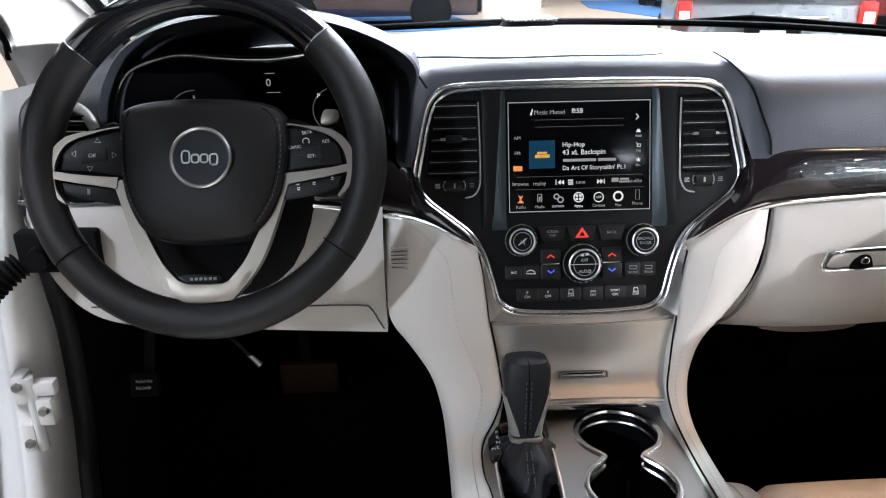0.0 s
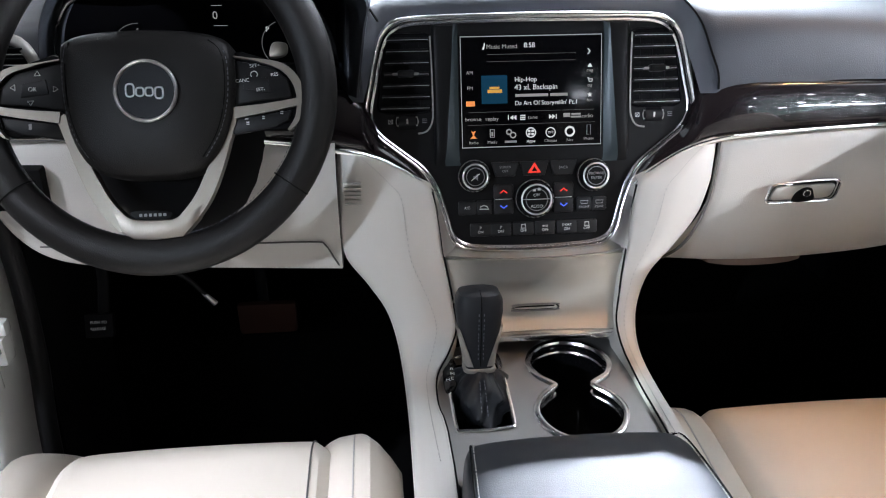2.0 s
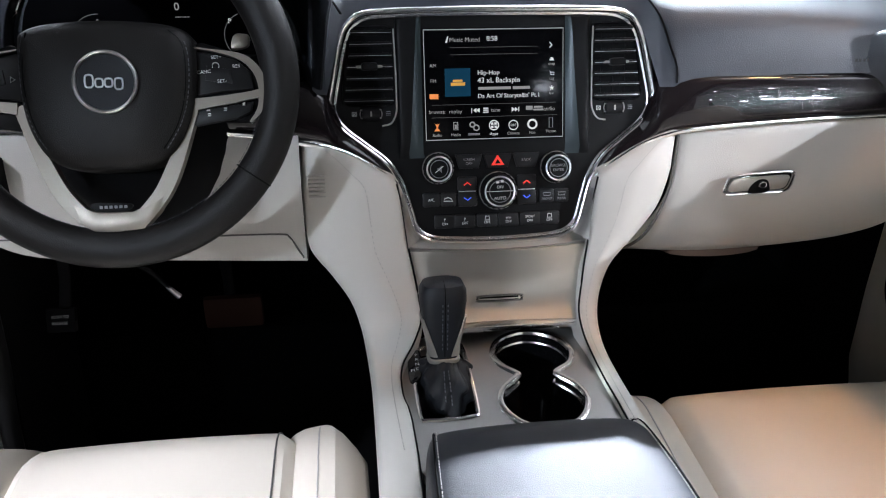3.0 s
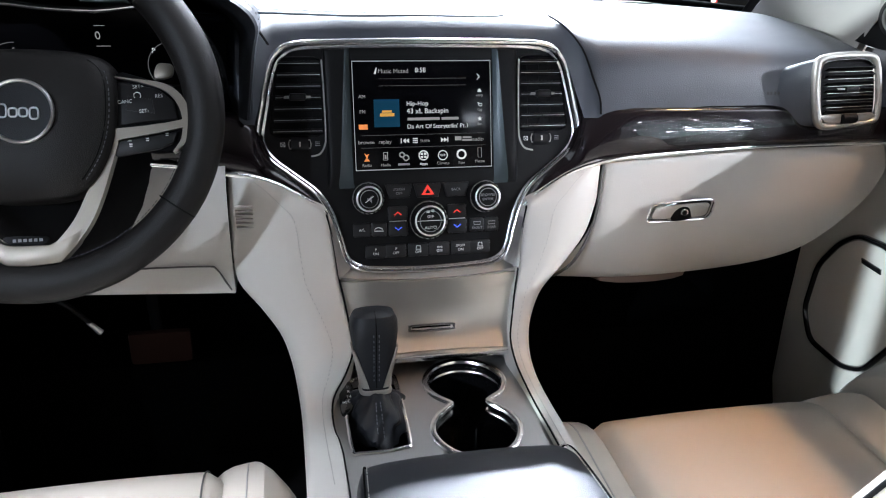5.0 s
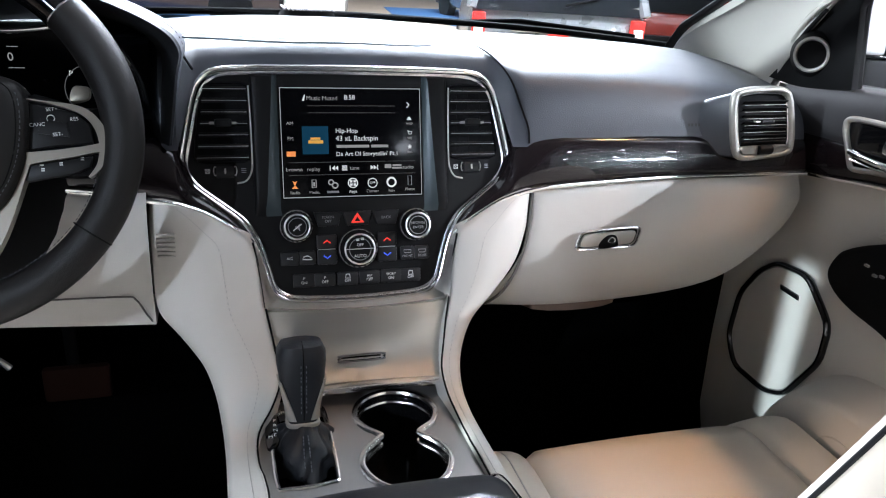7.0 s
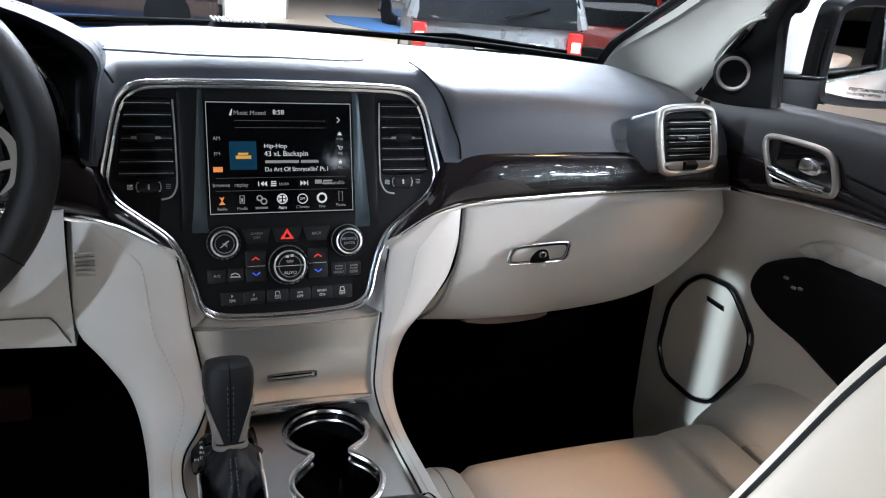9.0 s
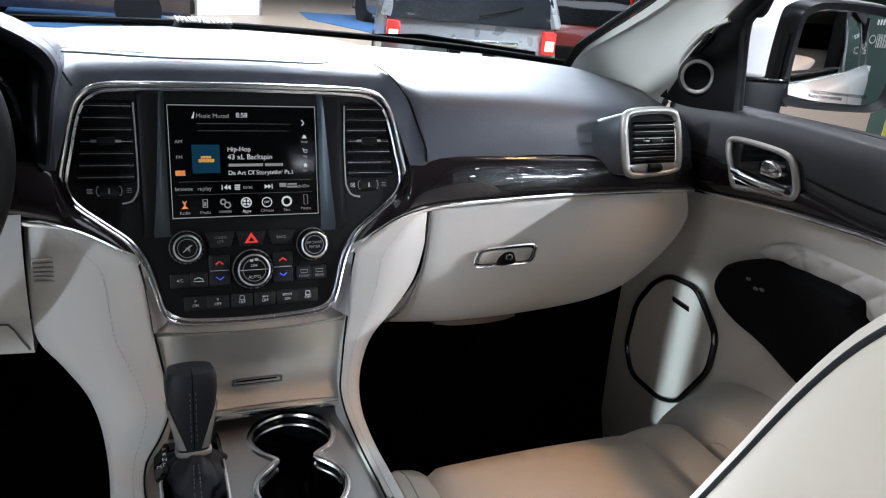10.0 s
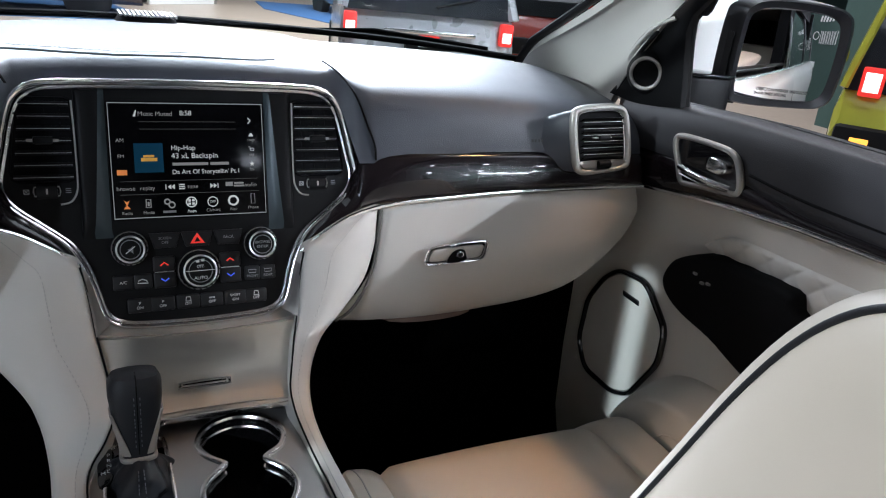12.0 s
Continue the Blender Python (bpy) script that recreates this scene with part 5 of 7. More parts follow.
def arc(a0, a1, name, mat, fat, label):
    """A stretch of rim between two angles; fat: thicker grips at ten and two."""
    path, rx, ry = [], [], []
    k = max(8, int(abs(a1 - a0) / 3))
    for i in range(k + 1):
        a = a0 + (a1 - a0) * i / k
        r = radians(a)
        grip = math.exp(-((abs(((a - 90 + 180) % 360) - 180) - 62) / 26) ** 2) * 0.0035
        low = 0.004 * max(0, -math.sin(r)) ** 2
        path.append((0.002 + (0.1712 - grip * 0.5) * math.cos(r), 0.004 + (0.1712 - grip * 0.5) * math.sin(r), 0.0))
        rx.append(0.0192 + grip * 0.6 + low * 0.2 - fat)
        ry.append(0.0175 + grip * 0.5 - fat)
    return part(name, tube(bmesh.new(), path, rx, ry, n=18, m=WM, up=(0, 0, 1)), mat, wheel, label)


arc(45, 139, "rim_arc", GLOSS, 0.0, "glossy black lacquered rim top")
arc(139, 216, "rim_arc", WHEELHIDE, 0.0, "black leather rim")
arc(216, 324, "rim_arc", WHEELHIDE, 0.0003, "black leather rim bottom")
arc(324, 405, "rim_arc", WHEELHIDE, 0.0, "black leather rim")
for a, m in ((45, CHROME), (139, CHROME), (216, MATTBLACK), (324, MATTBLACK)):
    r = radians(a)
    t = Matrix.Translation((0.002 + 0.1704 * math.cos(r), 0.004 + 0.1704 * math.sin(r), 0)) @ rot(0, 0, a) @ rot(90)
    part("rim_joint", tube(bmesh.new(), [t @ Vector((0.0203 * math.cos(j * 0.2618), 0.0185 * math.sin(j * 0.2618), 0)) for j in range(24)], 0.0012 if m is CHROME else 0.0007, closed=True, n=6, m=WM), m, wheel)
for a0, a1 in ((140, 215), (217, 323), (325, 404)):
    path = [WM @ Vector((0.002 + 0.1512 * math.cos(radians(a)), 0.004 + 0.1512 * math.sin(radians(a)), 0.004)) for a in range(a0, a1 + 1, 3)]
    part("rim_seam", stitches(bmesh.new(), path, r=0.0005, step=0.0048), THREADGREY, wheel, "grey rim stitching")
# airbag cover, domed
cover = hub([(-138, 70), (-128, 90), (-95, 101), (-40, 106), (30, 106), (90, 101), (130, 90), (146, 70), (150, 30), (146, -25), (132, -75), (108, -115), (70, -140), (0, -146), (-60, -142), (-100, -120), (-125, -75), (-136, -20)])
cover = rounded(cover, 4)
bm = bmesh.new()
cen = Vector((0.002, -0.008))
rows = []
for s, z in ((1.0, -0.022), (1.0, 0.004), (0.985, 0.012), (0.94, 0.018), (0.80, 0.024), (0.5, 0.029), (0.2, 0.031), (0.03, 0.0312)):
    rows.append([WM @ Vector((cen.x + (p.x - cen.x) * s, cen.y + (p.y - cen.y) * s, z)) for p in cover])
loft(bm, rows, closed=True, cap=True)
bag = part("airbag_cover", bm, WHEELHIDE, wheel, "domed black leather airbag cover")
for sx in (-1, 1):
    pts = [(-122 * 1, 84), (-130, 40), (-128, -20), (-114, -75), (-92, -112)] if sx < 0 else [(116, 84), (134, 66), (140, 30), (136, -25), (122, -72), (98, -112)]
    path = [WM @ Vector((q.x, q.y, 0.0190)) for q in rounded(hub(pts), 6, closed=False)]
    part("cover_seam", stitches(bmesh.new(), path, r=0.0006, step=0.0042), THREADGREY, bag, "grey stitching")
    part("cover_groove", tube(bmesh.new(), [q + WM.to_3x3() @ Vector((-sx * 0.0035, 0, 0.0006)) for q in path], 0.0009, n=5), MATTBLACK, bag, "dark seam in the leather")
badge = part("badge", cyl(bmesh.new(), 0.0290, 0.0290, 0.026, 0.0318, WM @ pose(0.0060, -0.0015, 0), n=48), DARK, bag, "round black badge with chrome ring")
part("badge_ring", tube(bmesh.new(), [(0.0060 + 0.0295 * math.cos(j * 0.1309), -0.0015 + 0.0295 * math.sin(j * 0.1309)) for j in range(48)], 0.0019, 0.0026, closed=True, n=8, m=WM @ pose(0, 0, 0.0318), up=(0, 0, 1)), BADGECHROME, badge, "chrome ring")
BW = WM @ pose(0.0060, -0.0015, 0.0318)
for x, w, h, y in ((-0.0150, 0.0078, 0.0125, 0.0008), (-0.0055, 0.0072, 0.0082, -0.0010), (0.0035, 0.0072, 0.0082, -0.0010), (0.0130, 0.0076, 0.0110, -0.0022)):
    loopy = [(x + w / 2 * math.copysign(abs(math.cos(j * 0.3927)) ** 0.6, math.cos(j * 0.3927)), y + h / 2 * math.copysign(abs(math.sin(j * 0.3927)) ** 0.6, math.sin(j * 0.3927))) for j in range(16)]
    part("badge_mark", tube(bmesh.new(), loopy, 0.0010, 0.0012, closed=True, n=6, m=BW @ pose(0, 0, 0.0006), up=(0, 0, 1)), BADGECHROME, badge, "raised chrome outline")
part("airbag_word", bars(bmesh.new(), WM @ pose(-0.003, -0.058, 0.0255), [(-0.009, 0, 0.004, 0.003), (-0.003, 0, 0.004, 0.003), (0.003, 0, 0.004, 0.003), (0.009, 0, 0.004, 0.003)]), MATTBLACK, bag)
# spokes
for s in (-1, 1):
    t = WM @ Matrix.Diagonal((0.96 if s < 0 else -0.96, 1, 1, 1))
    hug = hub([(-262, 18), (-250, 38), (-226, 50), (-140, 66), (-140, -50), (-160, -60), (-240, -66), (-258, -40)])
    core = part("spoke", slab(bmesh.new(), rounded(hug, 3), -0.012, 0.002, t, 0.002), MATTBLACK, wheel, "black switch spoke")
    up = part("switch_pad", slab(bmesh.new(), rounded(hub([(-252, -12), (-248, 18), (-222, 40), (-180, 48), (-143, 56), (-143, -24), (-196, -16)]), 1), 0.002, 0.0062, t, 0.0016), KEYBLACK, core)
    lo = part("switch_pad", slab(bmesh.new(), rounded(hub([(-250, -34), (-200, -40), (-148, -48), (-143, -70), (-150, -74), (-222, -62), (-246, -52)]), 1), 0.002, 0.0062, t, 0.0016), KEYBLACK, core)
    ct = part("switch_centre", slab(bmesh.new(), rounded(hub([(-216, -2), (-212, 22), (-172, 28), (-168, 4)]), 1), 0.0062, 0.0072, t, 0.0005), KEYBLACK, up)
    if s < 0:
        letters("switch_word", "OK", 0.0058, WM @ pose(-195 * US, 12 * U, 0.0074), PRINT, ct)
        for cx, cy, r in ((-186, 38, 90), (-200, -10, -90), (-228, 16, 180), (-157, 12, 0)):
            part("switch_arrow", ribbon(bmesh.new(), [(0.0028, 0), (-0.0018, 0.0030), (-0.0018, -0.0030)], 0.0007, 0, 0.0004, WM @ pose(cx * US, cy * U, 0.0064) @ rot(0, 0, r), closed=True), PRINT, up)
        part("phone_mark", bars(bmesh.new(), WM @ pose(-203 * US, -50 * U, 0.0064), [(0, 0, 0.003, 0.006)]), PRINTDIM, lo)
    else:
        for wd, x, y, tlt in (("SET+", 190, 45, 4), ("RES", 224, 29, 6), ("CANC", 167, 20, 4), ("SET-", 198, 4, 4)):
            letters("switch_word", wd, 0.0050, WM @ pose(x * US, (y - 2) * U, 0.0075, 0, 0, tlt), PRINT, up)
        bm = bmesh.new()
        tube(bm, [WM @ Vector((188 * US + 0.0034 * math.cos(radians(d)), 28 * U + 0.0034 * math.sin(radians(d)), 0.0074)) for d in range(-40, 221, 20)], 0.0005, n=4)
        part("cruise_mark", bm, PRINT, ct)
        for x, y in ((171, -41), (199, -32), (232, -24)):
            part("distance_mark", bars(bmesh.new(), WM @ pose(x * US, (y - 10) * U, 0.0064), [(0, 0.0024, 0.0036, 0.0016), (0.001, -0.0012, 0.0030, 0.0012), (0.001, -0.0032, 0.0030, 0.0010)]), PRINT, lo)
    bm = bmesh.new()
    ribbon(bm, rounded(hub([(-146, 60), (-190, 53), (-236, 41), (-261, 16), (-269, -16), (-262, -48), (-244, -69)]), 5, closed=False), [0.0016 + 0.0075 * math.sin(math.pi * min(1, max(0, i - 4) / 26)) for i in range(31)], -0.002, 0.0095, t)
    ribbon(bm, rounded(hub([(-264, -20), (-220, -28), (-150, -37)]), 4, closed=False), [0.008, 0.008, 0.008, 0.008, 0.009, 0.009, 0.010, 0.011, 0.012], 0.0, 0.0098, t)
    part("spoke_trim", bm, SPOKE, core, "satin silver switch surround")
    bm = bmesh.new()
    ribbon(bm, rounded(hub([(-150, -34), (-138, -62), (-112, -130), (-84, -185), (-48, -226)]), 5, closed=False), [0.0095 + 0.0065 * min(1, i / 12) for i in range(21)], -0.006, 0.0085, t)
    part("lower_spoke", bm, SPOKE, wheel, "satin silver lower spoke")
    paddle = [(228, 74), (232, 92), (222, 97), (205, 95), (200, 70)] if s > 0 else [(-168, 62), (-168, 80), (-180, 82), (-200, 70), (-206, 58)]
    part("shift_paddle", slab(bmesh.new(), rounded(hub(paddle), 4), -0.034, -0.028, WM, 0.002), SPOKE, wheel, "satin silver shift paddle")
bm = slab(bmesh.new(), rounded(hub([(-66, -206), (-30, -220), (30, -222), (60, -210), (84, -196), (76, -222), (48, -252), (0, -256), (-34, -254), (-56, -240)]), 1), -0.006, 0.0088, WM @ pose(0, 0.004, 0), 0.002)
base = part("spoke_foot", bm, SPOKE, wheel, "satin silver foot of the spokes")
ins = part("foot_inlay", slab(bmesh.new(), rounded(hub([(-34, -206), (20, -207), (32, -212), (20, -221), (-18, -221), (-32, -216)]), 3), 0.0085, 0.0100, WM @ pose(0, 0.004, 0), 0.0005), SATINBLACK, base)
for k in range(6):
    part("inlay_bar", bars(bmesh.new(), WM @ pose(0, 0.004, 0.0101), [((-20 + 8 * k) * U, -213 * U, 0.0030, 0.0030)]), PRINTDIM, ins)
# column shroud and stalks behind the wheel
column = thing("steering_column", (-0.424, -0.03, 1.10), "steering column shroud in ivory and black plastic", "steering column")
bm = bmesh.new()
rows = []
for z, r in ((-0.030, 0.062), (-0.05, 0.088), (-0.11, 0.104), (-0.17, 0.110)):
    rows.append([WM @ Vector((r * math.cos(a * 0.2618), r * 1.05 * math.sin(a * 0.2618) - 0.034, z)) for a in range(24)])
loft(bm, rows, closed=True, cap=True)
part("upper_shroud", bm, MATTBLACK, column)
bm = bmesh.new()
rows = []
for z, r in ((-0.040, 0.085), (-0.06, 0.100), (-0.11, 0.112), (-0.17, 0.118)):
    rows.append([WM @ Vector((r * math.cos(radians(a)), r * 0.80 * math.sin(radians(a)) - 0.030, z)) for a in range(205, 246, 5)])
loft(bm, smooth_rows(rows, 3, 1))
part("lower_shroud", thicken(bm, 0.003), IVORYHARD, column, "ivory shroud edge")
for s in (-1, 1):
    part("stalk", tube(bmesh.new(), [WM @ Vector(q) for q in ((s * 0.05, 0.01, -0.06), (s * 0.10, 0.022, -0.055), (s * 0.15, 0.032, -0.048))], [0.006, 0.007, 0.009], n=10), SATINBLACK, column, "black column stalk")

# driver's corner outlet
corner = thing("corner_vent", (-0.60, -0.01, 1.13), "silver-framed corner air outlet on the driver's side", "air vent")
CV = pose(-0.598, -0.014, 1.172, 84, 0, -6)
ring = rounded([(-0.036, 0.022), (-0.010, 0.026), (0.020, 0.020), (0.034, -0.002), (0.034, -0.024), (0.020, -0.034), (-0.030, -0.034), (-0.044, -0.020), (-0.044, 0.010)], 4)
part("vent_mouth", slab(bmesh.new(), [(p.x * 0.9, p.y * 0.9) for p in ring], -0.01, 0.001, CV), MATTBLACK, corner)
part("vent_frame", tube(bmesh.new(), ring, 0.0068, 0.0055, closed=True, n=10, m=CV @ pose(0, 0, 0.002), up=(0, 0, 1)), SATIN, corner, "satin silver vent frame")
for k in range(4):
    part("slat", box(bmesh.new(), -0.036, 0.026, -0.0045, 0.0045, -0.0007, 0.0007, 0.0003, CV @ pose(0, 0.012 - 0.0115 * k, 0.005, 50), 1), SATINBLACK, corner)
    part("slat_edge", box(bmesh.new(), -0.036, 0.026, 0.0075 - 0.0115 * k, 0.0087 - 0.0115 * k, 0.0085, 0.0095, m=CV), SATIN, corner)

# passenger's corner outlet
corner = thing("corner_vent", (0.575, -0.01, 1.10), "silver-framed corner air outlet on the passenger's side", "air vent")
CV = pose(0.5680, -0.020, 1.146, 82, 0, 6) @ Matrix.Diagonal((1.05, 0.93, 1, 1))
ring = rounded([(-0.050, 0.036), (-0.040, 0.047), (0.0, 0.050), (0.032, 0.048), (0.044, 0.036), (0.052, 0.0), (0.055, -0.034), (0.046, -0.046), (0.0, -0.050), (-0.028, -0.050), (-0.040, -0.040), (-0.048, 0.0)], 4)
# skirt that sweeps from the ring back into the dash pad
rows = []
for d, f in ((0.002, 0.0), (-0.004, 0.04), (-0.018, 0.20), (-0.040, 0.55), (-0.065, 1.0), (-0.110, 1.7)):
    rows.append([CV @ Vector((p.x * (1.0 + 0.25 * min(f, 0.2)) - 0.085 * f * min(1.0, max(0.0, 0.35 - p.x / 0.05)) * (1 - 0.75 * max(0.0, p.y / 0.05)), p.y * (1.0 - 0.5 * min(f, 1.0) if p.y > 0 else 1.02), d)) for p in ring])
bm = bmesh.new()
loft(bm, rows, closed=True)
part("vent_housing", bm, DARKTOP, corner, "charcoal housing round the outlet")
part("vent_mouth", slab(bmesh.new(), [(p.x * 0.86, p.y * 0.86) for p in ring], -0.006, 0.001, CV), MATTBLACK, corner)
part("vent_frame", tube(bmesh.new(), ring, 0.0050, 0.0058, closed=True, n=10, m=CV @ pose(0, 0, 0.003), up=(0, 0, 1)), SATIN, corner, "satin silver vent frame")
part("vent_line", tube(bmesh.new(), [(p.x * 0.87, p.y * 0.88) for p in ring], 0.0014, 0.0024, closed=True, n=8, m=CV @ pose(0, 0, 0.003), up=(0, 0, 1)), CHROME, corner, "chrome inner line")
for k in range(7):
    y = 0.031 - 0.0100 * k
    part("slat", box(bmesh.new(), -0.036, 0.038, -0.0042, 0.0042, -0.0007, 0.0007, 0.0003, CV @ pose(0.001 + 0.0007 * k, y, 0.005, 55), 1), SATINBLACK, corner)
    part("slat_edge", box(bmesh.new(), -0.0355 + 0.0007 * k, 0.0375 + 0.0007 * k, y - 0.0040, y - 0.0033, 0.0080, 0.0088, m=CV), SATIN, corner)
part("vent_tab", box(bmesh.new(), -0.010, 0.010, -0.0040, 0.0040, 0.006, 0.016, 0.0025, CV @ pose(0.0, 0.003, 0)), SATINBLACK, corner)
part("tab_pip", box(bmesh.new(), -0.018, 0.014, 0.0018, 0.0042, 0.006, 0.0125, 0.0008, CV), SATIN, corner)
part("vent_shelf", slab(bmesh.new(), rounded([(-0.034, -0.034), (0.046, -0.034), (0.044, -0.042), (0.036, -0.0455), (-0.022, -0.0455), (-0.032, -0.041)], 3), 0.0, 0.007, CV, 0.001), SATIN, corner)
part("thumbwheel", cyl(bmesh.new(), 0.0075, 0.0075, -0.011, 0.011, CV @ pose(0.006, -0.0395, 0.006, 0, 90), n=20), SATINBLACK, corner)

# ---------------------------------------------------------------- driver's door opening
jamb = thing("door_opening", (-0.69, -0.05, 0.40), "white painted driver's door opening with hinge and rubber seal", "door frame", kind="structure")
bm = bmesh.new()
rows = []
for z, x, y in ((0.40, -0.700, -0.10), (0.62, -0.695, -0.075), (0.80, -0.690, -0.045), (0.92, -0.688, -0.030), (1.02, -0.690, -0.015), (1.10, -0.694, 0.02), (1.20, -0.705, 0.08)):
    rows.append([(x + 0.012, y + 0.06, z), (x + 0.004, y + 0.01, z), (x - 0.006, y - 0.008, z), (x - 0.025, y - 0.008, z), (x - 0.045, y + 0.01, z), (x - 0.12, y + 0.06, z), (x - 0.24, y + 0.12, z)])
loft(bm, smooth_rows(rows, 4, 3))
part("painted_post", bm, WHITECAR, jamb, "white painted hinge post")
seal = rounded([(-0.660, -0.052, 0.42), (-0.656, -0.036, 0.66), (-0.655, -0.012, 0.78), (-0.656, 0.0, 0.90), (-0.660, 0.0, 0.97), (-0.666, 0.005, 1.03), (-0.674, 0.02, 1.08)], 5, closed=False)
part("door_seal", tube(bmesh.new(), seal, 0.013, 0.012, n=10), RUBBER, jamb, "black rubber door seal")
bm = bmesh.new()
rows = [[(-0.664, y + 0.005, z), (-0.657, y - 0.004, z), (-0.645, y + 0.01, z), (-0.64, y + 0.2, z)] for z, y in ((0.40, -0.03), (0.62, -0.01), (0.80, 0.012), (0.90, 0.02), (0.935, 0.03))]
loft(bm, smooth_rows(rows, 3, 3))
part("kick_panel", bm, MATTBLACK, jamb, "black kick panel")
h = part("hinge", box(box(box(box(bmesh.new(), -0.700, -0.682, -0.078, -0.052, 0.843, 0.884, 0.006), -0.690, -0.650, -0.074, -0.056, 0.853, 0.873, 0.006), -0.678, -0.657, -0.076, -0.050, 0.812, 0.850, 0.005), -0.702, -0.684, -0.078, -0.052, 0.774, 0.816, 0.006), WHITECAR, jamb, "white painted door hinge")
part("hinge_pin", cyl(bmesh.new(), 0.007, 0.007, -0.052, 0.052, pose(-0.681, -0.070, 0.828), n=16), WHITECAR, h)
for x, z in ((-0.691, 0.871), (-0.666, 0.836), (-0.692, 0.790)):
    part("hinge_bolt", cyl(bmesh.new(), 0.0065, 0.0055, 0, 0.006, pose(x, -0.077, z, 90), n=6), SATIN, h, "steel bolt head")
path = rounded([(-0.672, -0.040, 1.016), (-0.690, -0.052, 1.004), (-0.712, -0.062, 0.982), (-0.73, -0.080, 0.940), (-0.78, -0.10, 0.90)], 8, closed=False)
part("cable_boot", tube(bmesh.new(), path, [0.014 + (0.004 if k % 2 else 0) for k in range(len(path))], n=14), RUBBER, jamb, "ribbed black rubber cable boot")
# the opened driver's door, swung forward
ddoor = thing("driver_door", (-0.85, 0.0, 0.45), "white driver's door standing open", "car door")
bm = bmesh.new()
DM = pose(-0.80, 0.02, 0, 0, 0, -66)
box(bm, 0.0, 0.06, -1.0, 0.0, 0.50, 1.15, 0.02, DM)
part("door_shell", bm, WHITECAR, ddoor)
bm = box(bmesh.new(), -0.045, 0.0, -0.92, -0.06, 0.58, 1.10, 0.03, DM)
part("door_lining", bm, IVORYHARD, ddoor, "ivory door lining")

# pedals
PEDAL = material("worn_brown_pedal_rubber", (0.034, 0.013, 0.008), 0.7, bump=0.3, scale=300, vary=0.4, spec=0.2)
pedal = thing("brake_pedal", (-0.40, 0.27, 0.62), "dark brake pedal deep in the footwell", "pedal")
part("pad", box(bmesh.new(), -0.446, -0.346, 0.245, 0.262, 0.640, 0.700, 0.008, m=pose(0, 0, 0)), PEDAL, pedal)
part("arm", tube(bmesh.new(), [(-0.40, 0.262, 0.68), (-0.41, 0.30, 0.80), (-0.43, 0.33, 0.95)], 0.010, 0.006), MATTBLACK, pedal)
park = thing("parking_brake_pedal", (-0.60, 0.05, 0.80), "black parking brake pedal with printed instruction", "pedal")
part("pad", box(bmesh.new(), -0.0195, 0.0195, -0.0170, 0.0170, -0.006, 0.006, 0.003, pose(-0.5925, 0.052, 0.789, 68)), MATTBLACK, park)
PK = pose(-0.5925, 0.0465, 0.7913, 68)
letters("pad_word", "PUSH TO", 0.00562, PK @ pose(0, 0.005, 0), PRINT, park)
letters("pad_word", "RELEASE", 0.00562, PK @ pose(-0.001, -0.004, 0), PRINT, park)
part("arm", tube(bmesh.new(), [(-0.588, 0.06, 0.80), (-0.582, 0.07, 0.85), (-0.58, 0.08, 0.93)], 0.008, 0.005), MATTBLACK, park)
lev = thing("column_lever", (-0.44, 0.02, 0.90), "slim chrome column adjuster lever under the wheel", "lever")
part("rod", tube(bmesh.new(), [(-0.470, -0.005, 0.905), (-0.448, 0.0, 0.885), (-0.424, 0.0, 0.855)], [0.004, 0.0035, 0.003], n=8), SATINBLACK, lev)
part("tip", tube(bmesh.new(), [(-0.430, 0.0, 0.862), (-0.416, 0.0, 0.845)], [0.003, 0.0045], n=8), CHROME, lev)

# ---------------------------------------------------------------- seats


